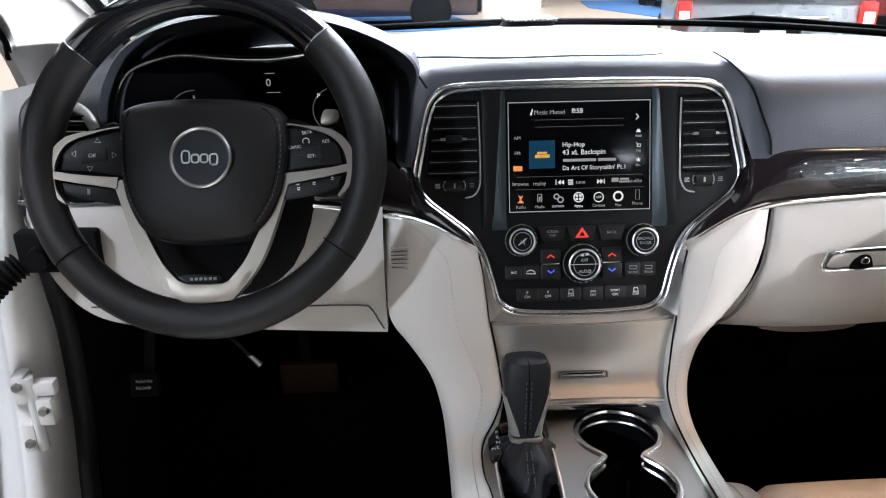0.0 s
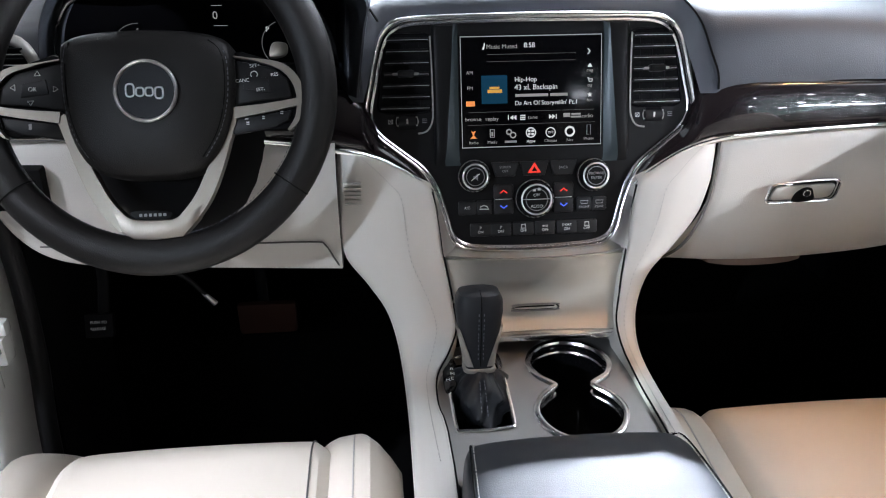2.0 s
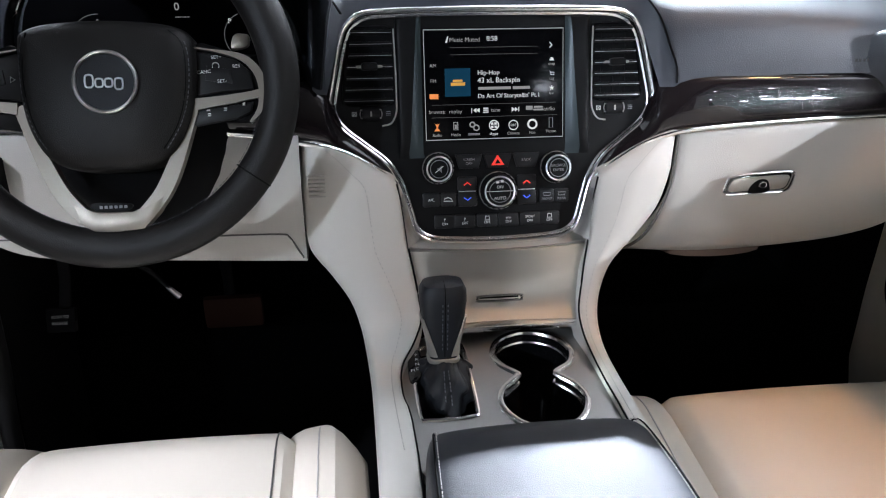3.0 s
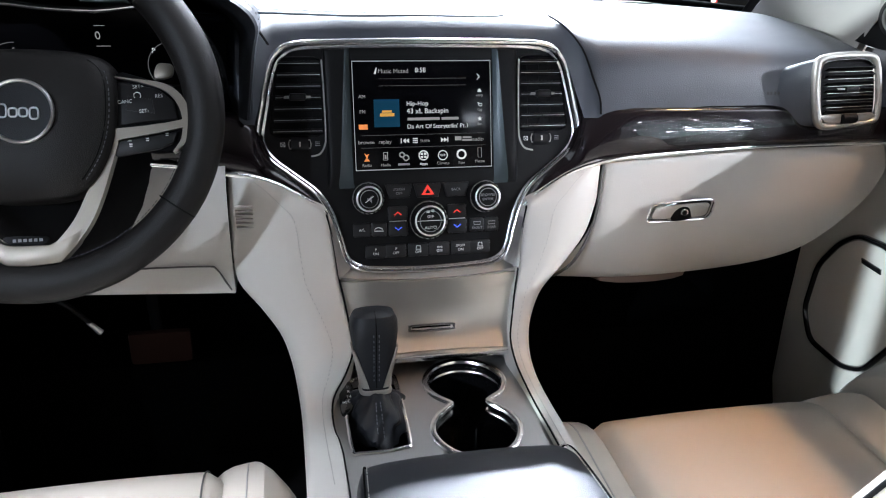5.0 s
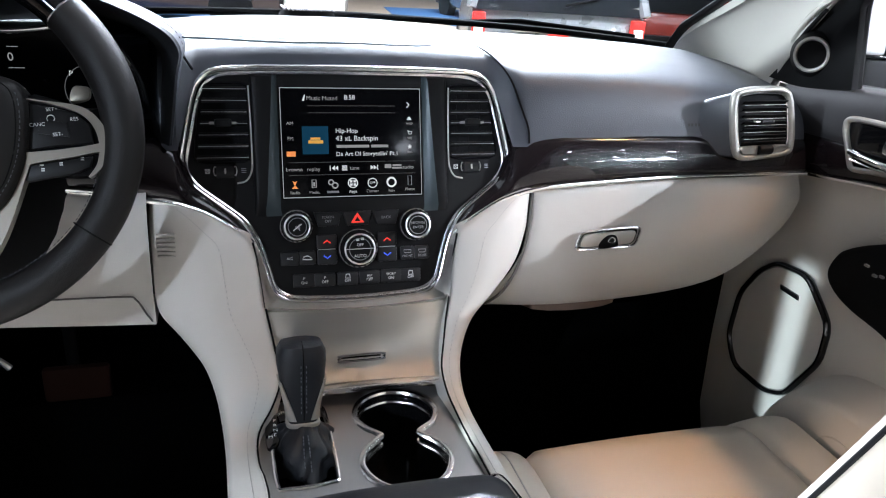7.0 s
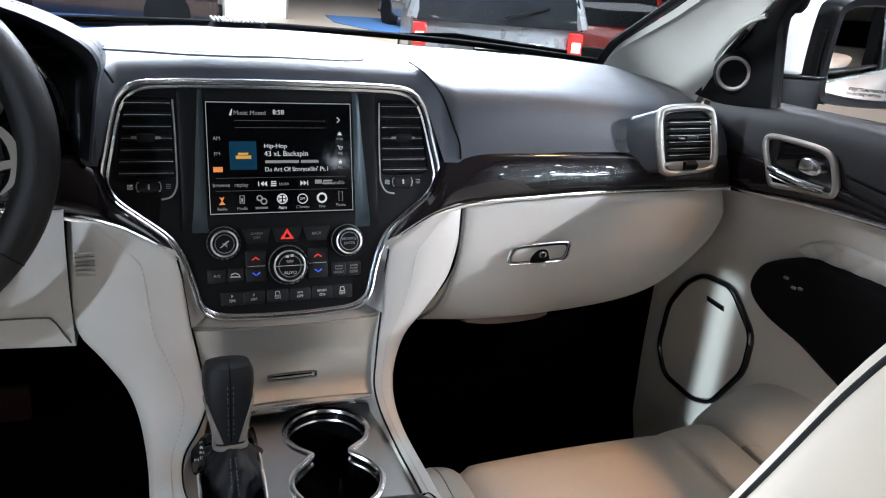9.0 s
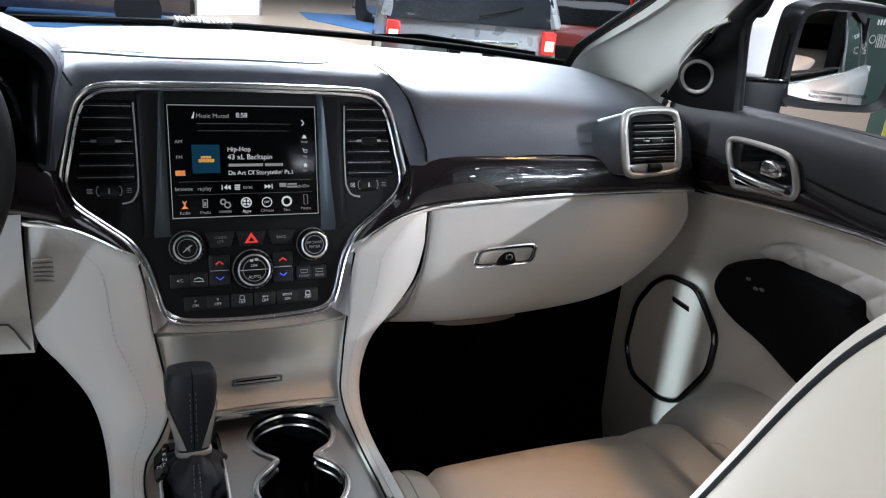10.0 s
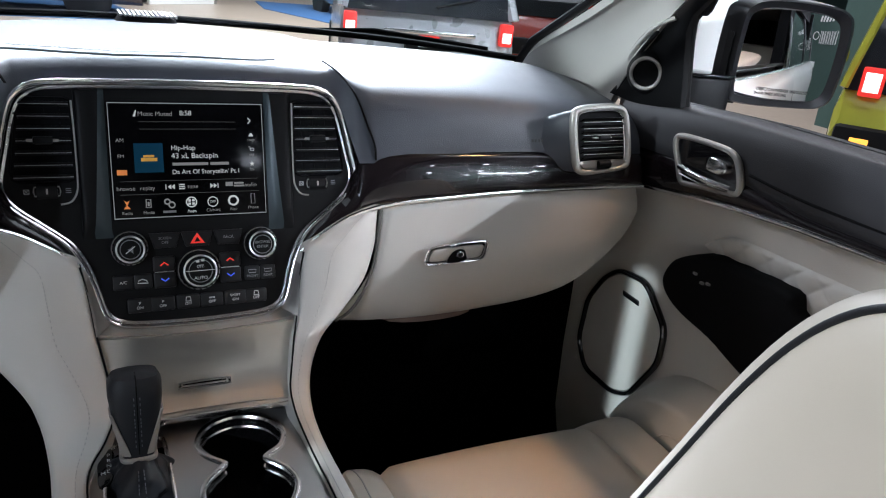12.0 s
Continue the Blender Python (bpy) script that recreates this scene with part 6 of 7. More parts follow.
def cushion(owner, cx, w, y0, y1, z, s):
    """Seat cushion: a middle panel between two raised bolsters, seams between."""
    def top(u, v):
        # u across -1..1, v along 0 (front) .. 1 (back)
        side = max(0, abs(u) - 0.66) / 0.34
        h = z + 0.020 * math.sin(min(1, side * 1.15) * math.pi / 2) * (1 - 0.35 * (1 - v)) - 0.012 * math.exp(-(((abs(u) - 0.66) / 0.035) ** 2))
        h -= 0.055 * max(0, side - 0.55) ** 1.4 / 0.45**1.4
        front = max(0, 0.16 - v) / 0.16
        h -= 0.050 * front**2.2 + 0.014 * v
        return h
    bm = bmesh.new()
    rows = []
    k = 40
    for j in range(25):
        v = j / 24
        v = v**1.4
        round_in = 0.030 * max(0, 0.10 - v) / 0.10
        r = []
        for i in range(k + 1):
            u = -1 + 2 * i / k
            r.append((cx + u * (w / 2 - round_in), y0 + (y1 - y0) * v + 0.012 * (1 - u * u) * (1 - v) * 1.0, top(u, v)))
        r = [(cx - w / 2 + round_in - 0.004, r[0][1], z - 0.19)] + r + [(cx + w / 2 - round_in + 0.004, r[-1][1], z - 0.19)]
        rows.append(r)
    front = [(p[0], p[1] + 0.010, z - 0.12 if 0 < i < k + 2 else z - 0.19) for i, p in enumerate(rows[0])]
    foot = [(p[0], p[1] - 0.03, z - 0.19) for p in rows[0]]
    loft(bm, [foot, front] + rows)
    c = part("cushion", bm, SEAT, owner, "cream leather seat cushion")
    for u in (-0.66, 0.66, -0.79) if s > 0 else (-0.66, 0.56, 0.77):
        path = []
        for j in range(1, 25):
            v = (j / 24) ** 1.4
            path.append((cx + u * w / 2, y0 + (y1 - y0) * v + 0.012 * (1 - u * u) * (1 - v), top(u, v) + (0.0005 if abs(u) < 0.7 else 0.0006)))
        part("cushion_seam", tube(bmesh.new(), path, 0.0011, n=5), THREADDARK if abs(u) < 0.7 else THREAD, c)
    return c


drv = thing("driver_seat", (-0.405, -0.45, 0.40), "cream leather driver's seat cushion with stitched bolsters", "seat")
cushion(drv, -0.415, 0.470, -0.145, -0.66, 0.762, -1)
bm = box(bmesh.new(), -0.60, -0.22, -0.70, -0.20, 0.40, 0.55, 0.02)
part("seat_base", bm, MATTBLACK, drv)
pas = thing("passenger_seat", (0.40, -0.45, 0.40), "tan-cream leather passenger seat with dark piping", "seat")
cushion(pas, 0.3845, 0.530, -0.100, -0.62, 0.737, 1)
bm = box(bmesh.new(), 0.21, 0.60, -0.70, -0.20, 0.40, 0.55, 0.02)
part("seat_base", bm, MATTBLACK, pas)
# backrest of the passenger seat: a padded shell with a piped edge on the inner side
edge = [(-0.470, 0.880), (-0.500, 0.945), (-0.534, 1.020), (-0.570, 1.100), (-0.602, 1.158), (-0.633, 1.195), (-0.665, 1.214), (-0.71, 1.225)]
bm = bmesh.new()
rows = []
for y, z in [(-0.43, 0.80), (-0.45, 0.84)] + edge:
    rows.append([(0.262, y - 0.16, z - 0.02), (0.268, y - 0.06, z - 0.010), (0.290, y - 0.006, z), (0.330, y + 0.004, z + 0.002), (0.40, y - 0.030, z + 0.006), (0.50, y - 0.030, z + 0.006), (0.58, y - 0.006, z + 0.002), (0.62, y - 0.05, z - 0.008), (0.63, y - 0.16, z - 0.02)])
rows.append([(x, -0.90, z + 0.02) for x, y, z in rows[-1]])
loft(bm, smooth_rows(rows, 3, 3))
back = part("backrest", bm, SEAT, pas, "cream leather backrest")
pipe = [(0.2845, y - 0.0145, z + 0.001) for y, z in rounded([(-0.45, 0.84)] + edge, 5, closed=False)]
part("piping", tube(bmesh.new(), pipe, 0.0028, n=10), DARK, back, "dark piping")
# unseen driver's backrest and headrest, sized to shade the passenger's cushion and glove box
bm = box(bmesh.new(), -0.66, -0.25, -1.14, -0.985, 0.60, 1.33, 0.05)
part("backrest", bm, SEAT, drv, "cream leather backrest")
part("headrest", box(bmesh.new(), -0.57, -0.34, -1.15, -1.02, 1.36, 1.55, 0.04), SEAT, drv)

# ---------------------------------------------------------------- passenger's door
door = thing("passenger_door", (0.72, -0.3, 0.42), "closed passenger's door lined in black, dark veneer and ivory leather", "car door")


def lining(z):
    """How far out the lining stands at a height."""
    pts = ((0.42, 0.700), (0.58, 0.690), (0.72, 0.684), (0.86, 0.684), (0.96, 0.690), (1.04, 0.694), (1.075, 0.690), (1.10, 0.688), (1.13, 0.692), (1.17, 0.698), (1.195, 0.706))
    for (a, xa), (b, xb) in zip(pts, pts[1:]):
        if z <= b:
            return xa + (xb - xa) * (z - a) / (b - a)
    return pts[-1][1]


bm = bmesh.new()
rows = []
for z in (0.42, 0.50, 0.58, 0.65, 0.72, 0.79, 0.86, 0.92, 0.98, 1.03, 1.060):
    rows.append([(lining(z + 0.03 * min(1, max(0, -y) / 0.3)) + (0.05 if y > 0.13 else 0), y, z + 0.045 * max(0, min(1, (0.06 - y) / 0.36)) * max(0, (z - 0.98) / 0.08)) for y in (0.148, 0.128, 0.05, 0.0, -0.06, -0.12, -0.2, -0.3, -0.45, -0.65, -0.9, -1.1)])
loft(bm, smooth_rows(rows, 3, 3))
part("lower_lining", bm, IVORYHARD, door, "ivory moulded door lining")


def sillz(y):
    """Top of the lining along the door."""
    return 1.188 + 0.014 * max(0, min(1, (0.09 - y) / 0.2))


def woodlow(y):
    pts = ((0.10, 1.056), (0.04, 1.060), (-0.145, 1.086), (-0.294, 1.098), (-0.6, 1.108), (-1.1, 1.112))
    for (a, za), (b, zb) in zip(pts, pts[1:]):
        if y >= b:
            return za + (zb - za) * (a - y) / (a - b)
    return 1.112


def woodtop(y):
    pts = ((0.10, 1.116), (0.04, 1.118), (-0.06, 1.122), (-0.185, 1.124), (-0.294, 1.112), (-0.6, 1.114), (-1.1, 1.116))
    for (a, za), (b, zb) in zip(pts, pts[1:]):
        if y >= b:
            return za + (zb - za) * (a - y) / (a - b)
    return 1.116


ys = (0.094, 0.06, 0.03, 0.0, -0.04, -0.08, -0.12, -0.16, -0.20, -0.25, -0.30, -0.4, -0.6, -0.9, -1.1)
bm = bmesh.new()
loft(bm, smooth_rows([[(0.690, y, woodtop(y)), (0.687, y, woodtop(y) + 0.012), (0.690, y, (woodtop(y) + sillz(y)) / 2 + 0.01), (0.697, y, sillz(y) - 0.008), (0.708, y, sillz(y)), (0.74, y, sillz(y) + 0.002), (0.755, y, sillz(y) - 0.01)] for y in ys], 2, 3))
part("upper_lining", bm, DOORTOP, door, "charcoal padded door top")
part("pad_crease", tube(bmesh.new(), rounded([(0.6875, -0.20, 1.140), (0.6875, -0.30, 1.132), (0.6885, -0.5, 1.130), (0.6885, -1.0, 1.130)], 4, closed=False), 0.002, n=5), MATTBLACK, door)
bm = bmesh.new()
loft(bm, smooth_rows([[(0.700, y, woodlow(y)), (0.684, y, woodlow(y) + 0.003), (0.681, y, (woodlow(y) + woodtop(y)) / 2), (0.685, y, woodtop(y)), (0.700, y, woodtop(y) + 0.003)] for y in ys], 2, 3))
part("veneer_strip", bm, WOOD, door, "dark glossy wood veneer strip")
part("chrome_line", tube(bmesh.new(), [(0.682, y, woodlow(y)) for y in ys], 0.0026, 0.0034, n=8), CHROME, door, "thin chrome line")
# handle in its bowl
HM = Matrix(((0, 0, -1, 0.683), (-1, 0, 0, -0.127), (0, 0.80, 0, 1.129), (0, 0, 0, 1)))
rim = rounded([(-0.068, 0.036), (-0.050, 0.042), (0.000, 0.044), (0.034, 0.042), (0.052, 0.030), (0.064, 0.0), (0.066, -0.018), (0.056, -0.026), (0.0, -0.034), (-0.030, -0.040), (-0.044, -0.038), (-0.056, -0.010), (-0.068, 0.018)], 4)
handle = part("door_handle", tube(bmesh.new(), rim, 0.0055, 0.0050, closed=True, n=10, m=HM, up=(0, 0, 1)), SATIN, door, "satin silver handle bowl frame")
part("handle_bowl", slab(bmesh.new(), [(p.x * 0.95, p.y * 0.95) for p in rim], -0.006, 0.0005, HM), GLOSS, handle, "glossy black bowl")
lever = rounded([(-0.050, -0.014, 0.003), (-0.02, -0.015, 0.010), (0.02, -0.017, 0.011), (0.054, -0.018, 0.006)], 6, closed=False)
part("pull_lever", tube(bmesh.new(), lever, 0.0055, 0.0040, n=10, m=HM, up=(0, 0, 1)), CHROME, handle, "chrome pull lever")
part("lever_edge", tube(bmesh.new(), [(-0.046, -0.026, 0.003), (0.0, -0.0275, 0.006), (0.050, -0.0245, 0.003)], 0.0020, n=8, m=HM), CHROME, handle)
part("lock_rocker", slab(bmesh.new(), rounded([(0.0, 0.004), (0.006, 0.026), (0.034, 0.026), (0.044, 0.008), (0.034, -0.004), (0.008, -0.004)], 4), 0.0, 0.009, HM @ pose(0.004, 0.002, 0) @ Matrix.Diagonal((0.85, 0.85, 1, 1)), 0.004, 4), CHROME, handle, "chrome lock rocker")
# armrest, pull bowl and switches
bm = bmesh.new()
outl = rounded([(-0.102, 0.948), (-0.109, 0.975), (-0.128, 0.994), (-0.178, 1.018), (-0.23, 1.023), (-0.300, 1.026), (-0.330, 1.022), (-0.345, 1.000), (-0.42, 0.985), (-0.60, 0.98), (-0.60, 0.930), (-0.42, 0.880), (-0.33, 0.872), (-0.27, 0.885), (-0.215, 0.902), (-0.155, 0.912), (-0.118, 0.927)], 4)
AM = Matrix(((0, 0, -1, 0.694), (1, 0, 0, 0), (0, 1, 0, 0), (0, 0, 0, 1)))
arm = part("armrest", slab(bmesh.new(), outl, 0.0, 0.030, AM, 0.012, 4), MATTBLACK, door, "black padded armrest")
for k, (y, z) in enumerate(((-0.170, 0.986), (-0.186, 0.978), (-0.197, 0.981))):
    part("window_switch", box(bmesh.new(), -0.0035, 0.0035, -0.0018, 0.0018, 0, 0.004, 0.0008, AM @ pose(y, z, 0.029)), SATIN, arm, "small silver-edged switch")
quilt_low = lambda y: 0.985 + 0.033 * max(0.0, min(1.0, (y + 0.36) / 0.20))
quilt_top = lambda y: 1.052 - 0.034 * max(0.0, (y + 0.215) / 0.07) ** 1.8 if y > -0.215 else 1.052 + 0.004 * min(1.0, (-0.215 - y) / 0.2)
rows = []
for i in range(221):
    y = -0.147 - 0.0025 * i
    r = []
    for j in range(29):
        f = j / 28
        z = quilt_low(y) + (max(quilt_top(y), quilt_low(y) + 0.001) - quilt_low(y)) * f
        a, b = (y * 23 + z * 26) % 1.0, (y * 23 - z * 26) % 1.0
        puff = 0.0042 * (math.sin(math.pi * a) * math.sin(math.pi * b)) ** 0.45
        rim = min(1.0, min(f, 1 - f) * 9, i / 6)
        r.append(AM @ Vector((y, z, 0.001 + (0.004 + puff) * rim ** 0.5)))
    rows.append(r)
bm = bmesh.new()
loft(bm, rows)
part("quilted_panel", bm, IVORY, door, "quilted ivory leather panel")
# speaker
corners = [Vector(q) for q in [(0.006, 0.916), (-0.060, 0.922), (-0.120, 0.868), (-0.120, 0.808), (-0.070, 0.722), (-0.030, 0.703), (0.050, 0.706), (0.080, 0.750), (0.074, 0.835), (0.040, 0.890)]]
ring = []
for k, p in enumerate(corners):
    a, b = corners[k - 1] - p, corners[(k + 1) % len(corners)] - p
    ra, rb = min(0.018, a.length * 0.45), min(0.018, b.length * 0.45)
    p0, p1 = p + a.normalized() * ra, p + b.normalized() * rb
    ring += [p0 * (1 - f) ** 2 + p * 2 * f * (1 - f) + p1 * f * f for f in (0, 0.25, 0.5, 0.75, 1)]
SM = Matrix(((0, 0, -1, 0.684), (1, 0, 0, 0), (0, 1, 0, 0), (0, 0, 0, 1)))
spk = part("door_speaker", tube(bmesh.new(), ring, 0.0052, 0.0060, closed=True, n=10, m=SM @ pose(0, 0, 0.003), up=(0, 0, 1)), GLOSS, door, "black-rimmed door speaker")
part("speaker_cover", slab(bmesh.new(), [(-0.022 + (p.x + 0.022) * 0.97, 0.815 + (p.y - 0.815) * 0.97) for p in ring], 0.0, 0.0035, SM), IVORYHARD, spk, "ivory perforated speaker cover")
part("speaker_badge", slab(bmesh.new(), [(-0.012, 0.887), (-0.052, 0.886), (-0.054, 0.878), (-0.014, 0.879)], 0.003, 0.006, SM, 0.0008), GLOSS, spk, "slim black badge")
# map pocket
bm = bmesh.new()
rows = []
for f in (0.0, 0.35, 0.7, 0.9, 1.0):
    d = 0.055 * math.sin(f * math.pi / 2)
    rows.append([(0.684 - d, y, 0.43 + (z - 0.43) * (1 - 0.10 * f)) for y, z in ((-0.06, 0.60), (-0.075, 0.68), (-0.11, 0.765), (-0.17, 0.815), (-0.25, 0.832), (-0.36, 0.826), (-0.6, 0.80), (-0.9, 0.76))])
loft(bm, smooth_rows(rows, 3, 4))
low = rows[-1]
loft(bm, smooth_rows([low, [(x + 0.002, y, 0.43) for x, y, z in low]], 2, 4))
part("map_pocket", bm, IVORYHARD, door, "ivory map pocket bulge")
part("pocket_bottle_ring", tube(bmesh.new(), [(0.6285, -0.235 + 0.045 * math.cos(a * 0.2618), 0.70 + 0.055 * math.sin(a * 0.2618)) for a in range(24)], 0.0016, closed=True, n=5), IVORYHARD, door)
# outer skin of the door, white, and waist seal
bm = bmesh.new()
loft(bm, smooth_rows([[(0.755, y, 1.172), (0.80, y, 1.162), (0.86, y, 1.10), (0.88, y, 0.9), (0.86, y, 0.5)] for y in (0.25, 0.0, -0.5, -1.1)], 3, 4))
part("outer_skin", bm, WHITECAR, door, "white outer door skin")
part("waist_seal", tube(bmesh.new(), [(0.757, y, sillz(y) - 0.004) for y in (0.09, 0, -0.2, -0.6, -1.1)], 0.007, n=8), RUBBER, door)
# black sail panel with its tweeter
sail = part("sail_panel", slab(bmesh.new(), [(0.140, 1.186), (0.09, 1.24), (0.0, 1.352), (-0.035, 1.395), (-0.060, 1.395), (-0.045, 1.350), (-0.020, 1.328), (-0.014, 1.305), (-0.034, 1.195), (0.06, 1.18)], 0.0, 0.014, Matrix(((0, 0, -1, 0.712), (1, 0, 0, 0), (0, 1, 0, 0), (0, 0, 0, 1))), 0.003, 2), SATINBLACK, door, "black corner panel")
part("window_channel", tube(bmesh.new(), rounded([(0.713, -0.032, 1.19), (0.713, -0.012, 1.305), (0.713, -0.020, 1.332), (0.711, -0.045, 1.355), (0.66, -0.14, 1.55)], 5, closed=False), 0.005, 0.005, n=8), RUBBER, door)
TW = Matrix(((0, 0, -1, 0.692), (-1, 0, 0, 0.047), (0, 1, 0, 1.234), (0, 0, 0, 1))) @ rot(0, 36)
part("tweeter_pod", cyl(bmesh.new(), 0.034, 0.027, -0.006, 0.008, TW, n=40), SATINBLACK, sail)
part("tweeter_mesh", cyl(bmesh.new(), 0.021, 0.018, 0.008, 0.010, TW, n=40), MATTBLACK, sail)
part("tweeter_ring", tube(bmesh.new(), [(0.0230 * math.cos(a * 0.1571), 0.0230 * math.sin(a * 0.1571)) for a in range(40)], 0.0030, 0.0026, closed=True, n=8, m=TW @ pose(0, 0, 0.009), up=(0, 0, 1)), SATIN, sail, "satin silver tweeter ring")

# ---------------------------------------------------------------- outside mirror
mir = thing("outside_mirror", (0.90, 0.10, 1.165), "white and black outside mirror reflecting the car's flank", "wing mirror")
MM = pose(0.993, 0.056, 1.268, 90, 0, -20) @ Matrix.Diagonal((0.845, 1.03, 1, 1))
shell = [p * 0.86 for p in rounded([(-0.128, -0.070), (-0.128, 0.060), (-0.112, 0.092), (-0.06, 0.104), (0.06, 0.102), (0.118, 0.090), (0.136, 0.055), (0.132, -0.050), (0.112, -0.086), (0.05, -0.094), (-0.095, -0.092)], 5)]
bm = bmesh.new()
rows = []
for s, d, inward, outward in ((0.84, -0.004, 0, 0), (0.87, 0.006, 0, 0), (0.985, 0.012, 0, 0.004), (1.02, 0.0, 0, 0.014), (1.03, -0.022, 0.018, 0.022), (1.07, -0.045, 0.050, 0.020), (1.05, -0.085, 0.048, 0.010), (0.92, -0.125, 0, 0), (0.5, -0.150, 0, 0), (0.02, -0.155, 0, 0)):
    rows.append([MM @ Vector((p.x * s - inward * max(0, -p.x / 0.11) + outward * max(0, p.x / 0.11), p.y * s, d)) for p in shell])
loft(bm, rows[:5], closed=True)
part("mirror_bezel", bm, GLOSSBLACK, mir, "black mirror bezel")
bm = bmesh.new()
loft(bm, rows[4:], closed=True, cap=True)
part("mirror_shell", bm, WHITECAR, mir, "white painted mirror shell")
GT = MM @ rot(-1.2, -9.0)
bm = bmesh.new()
rows = []
for f in (1.0, 0.9, 0.8, 0.7, 0.6, 0.5, 0.4, 0.3, 0.2, 0.1, 0.01):
    rows.append([GT @ Vector((p.x * 0.84 * f, p.y * 0.85 * f, 0.003 - ((p.x * 0.84 * f) ** 2 + (p.y * 0.85 * f) ** 2) / 2.4)) for p in shell])
loft(bm, rows, closed=True)
bm.faces.new([bm.verts[-len(shell) + i] for i in range(len(shell))]) if bm.verts.ensure_lookup_table() is None else None
gl = part("mirror_glass", bm, MIRROR, mir, "convex mirror glass")
letters("mirror_word", "OBJECTS IN MIRROR ARE CLOSER", 0.0072, GT @ pose(0.012, -0.0545, 0.0036), MATTBLACK, gl)
letters("mirror_word", "THAN THEY APPEAR", 0.0072, GT @ pose(-0.012, -0.0620, 0.0036), MATTBLACK, gl)
edge = [p for p in shell[len(shell) // 2:] + shell[:len(shell) // 2] if p.x < -0.062 and p.y < 0.042]
bm = bmesh.new()
loft(bm, [[MM @ Vector((p.x * s - inward, p.y * s, d)) for p in edge] for s, d, inward in ((1.02, 0.0, 0.002), (1.045, -0.020, 0.009), (1.075, -0.034, 0.016), (1.06, -0.044, 0.020))])
part("inner_cover", thicken(bm, 0.002), SATINBLACK, mir, "black lower cover of the mirror housing")
foot = rounded([(0.824, 0.105), (0.888, 0.075), (0.914, 0.090), (0.910, 0.160), (0.842, 0.172)], 5)
part("mirror_foot", slab(bmesh.new(), foot, 1.170, 1.226, None, 0.006, 3), SATINBLACK, mir, "black mirror foot")
part("foot_lip", slab(bmesh.new(), [(0.872 + (p.x - 0.872) * 1.08, 0.125 + (p.y - 0.125) * 1.08) for p in foot], 1.226, 1.2315, None, 0.002, 2), GLOSS, mir, "thin black lip over the foot")
part("foot_bracket", slab(bmesh.new(), rounded([(0.765, 0.03), (0.885, 0.075), (0.91, 0.15), (0.765, 0.19)], 4), 1.155, 1.172, None, 0.006, 2), SATINBLACK, mir)

# rear flank of the car behind the door, as the mirror shows it
flank = thing("rear_flank", (0.84, -2.1, 0.30), "white rear flank of the car with dark side windows", "car body", kind="structure")
bm = bmesh.new()
loft(bm, smooth_rows([[(0.755, y, 1.172), (0.80, y, 1.162), (0.86 + d, y, 1.08), (0.885 + d, y, 0.9), (0.86 + d, y, 0.35)] for y, d in ((-1.105, 0.0), (-1.8, 0.02), (-2.4, 0.03), (-3.1, 0.0))], 3, 3))
part("flank_panel", bm, WHITECAR, flank, "white painted body side")
bm = bmesh.new()
loft(bm, [[(0.775, y, 1.176), (0.73, y, 1.42), (0.66, y, 1.62)] for y in (-1.20, -2.0)])
part("side_window", thicken(bm, 0.004), TINTED, flank, "dark tinted side window")
bm = bmesh.new()
loft(bm, [[(0.775, y, 1.176), (0.73, y, 1.42), (0.66, y, 1.62)] for y in (-2.08, -2.9)])
part("side_window", thicken(bm, 0.004), TINTED, flank, "dark tinted side window")
for y in (-1.15, -2.04, -2.95):
    part("window_post", tube(bmesh.new(), [(0.778, y, 1.17), (0.735, y, 1.42), (0.664, y, 1.63)], 0.008, 0.045, n=8), SATINBLACK, flank)
part("chrome_strip", tube(bmesh.new(), [(0.784, -0.05, 1.172), (0.786, -1.2, 1.176), (0.786, -3.0, 1.185)], 0.006, n=6), CHROME, flank, "chrome strip along the windows")

# lamps in the hall roof, small and bright
LAMP = material("lit_hall_lamp", (0.8, 0.8, 0.8), 0.5, emit=(1.0, 0.98, 0.94), power=45.0)
random.seed(5)
for k in range(34):
    x, y = -9 + 4.2 * (k % 6) + random.uniform(-0.6, 0.6), -15 + 4.6 * (k // 6) + random.uniform(-0.6, 0.6)
    hl = thing("hall_lamp", (x, y, 7.9), "small bright spotlight under the hall ceiling", "ceiling lamp", "spotlights under the hall ceiling")
    part("lamp_can", cyl(bmesh.new(), 0.11, 0.13, 7.90, 8.20, pose(x, y, 0), n=16), MATTBLACK, hl)
    part("lamp_lens", cyl(bmesh.new(), 0.085, 0.085, 7.885, 7.898, pose(x, y, 0), n=16), LAMP, hl)

LAMPBRIGHT = material("lit_truss_lamp", (0.8, 0.8, 0.8), 0.5, emit=(0.95, 0.97, 1.0), power=220.0)
# unseen truss, added so that its lamps glint and streak in the veneer
truss = thing("glint_truss", (5.0, -6.5, 3.8), "unseen dark truss with lamps added for glints in the veneer", "lighting truss")
for z in (2.7, 3.3, 4.2):
    part("beam", tube(bmesh.new(), [(2.2, -6.6, z + 0.2), (8.4, -6.6, z + 0.2)], 0.04, n=8), SATINBLACK, truss)
for x in (2.2, 8.4):
    part("truss_leg", tube(bmesh.new(), [(x, -6.6, GROUND), (x, -6.6, 5.7)], 0.05, n=8), SATINBLACK, truss)
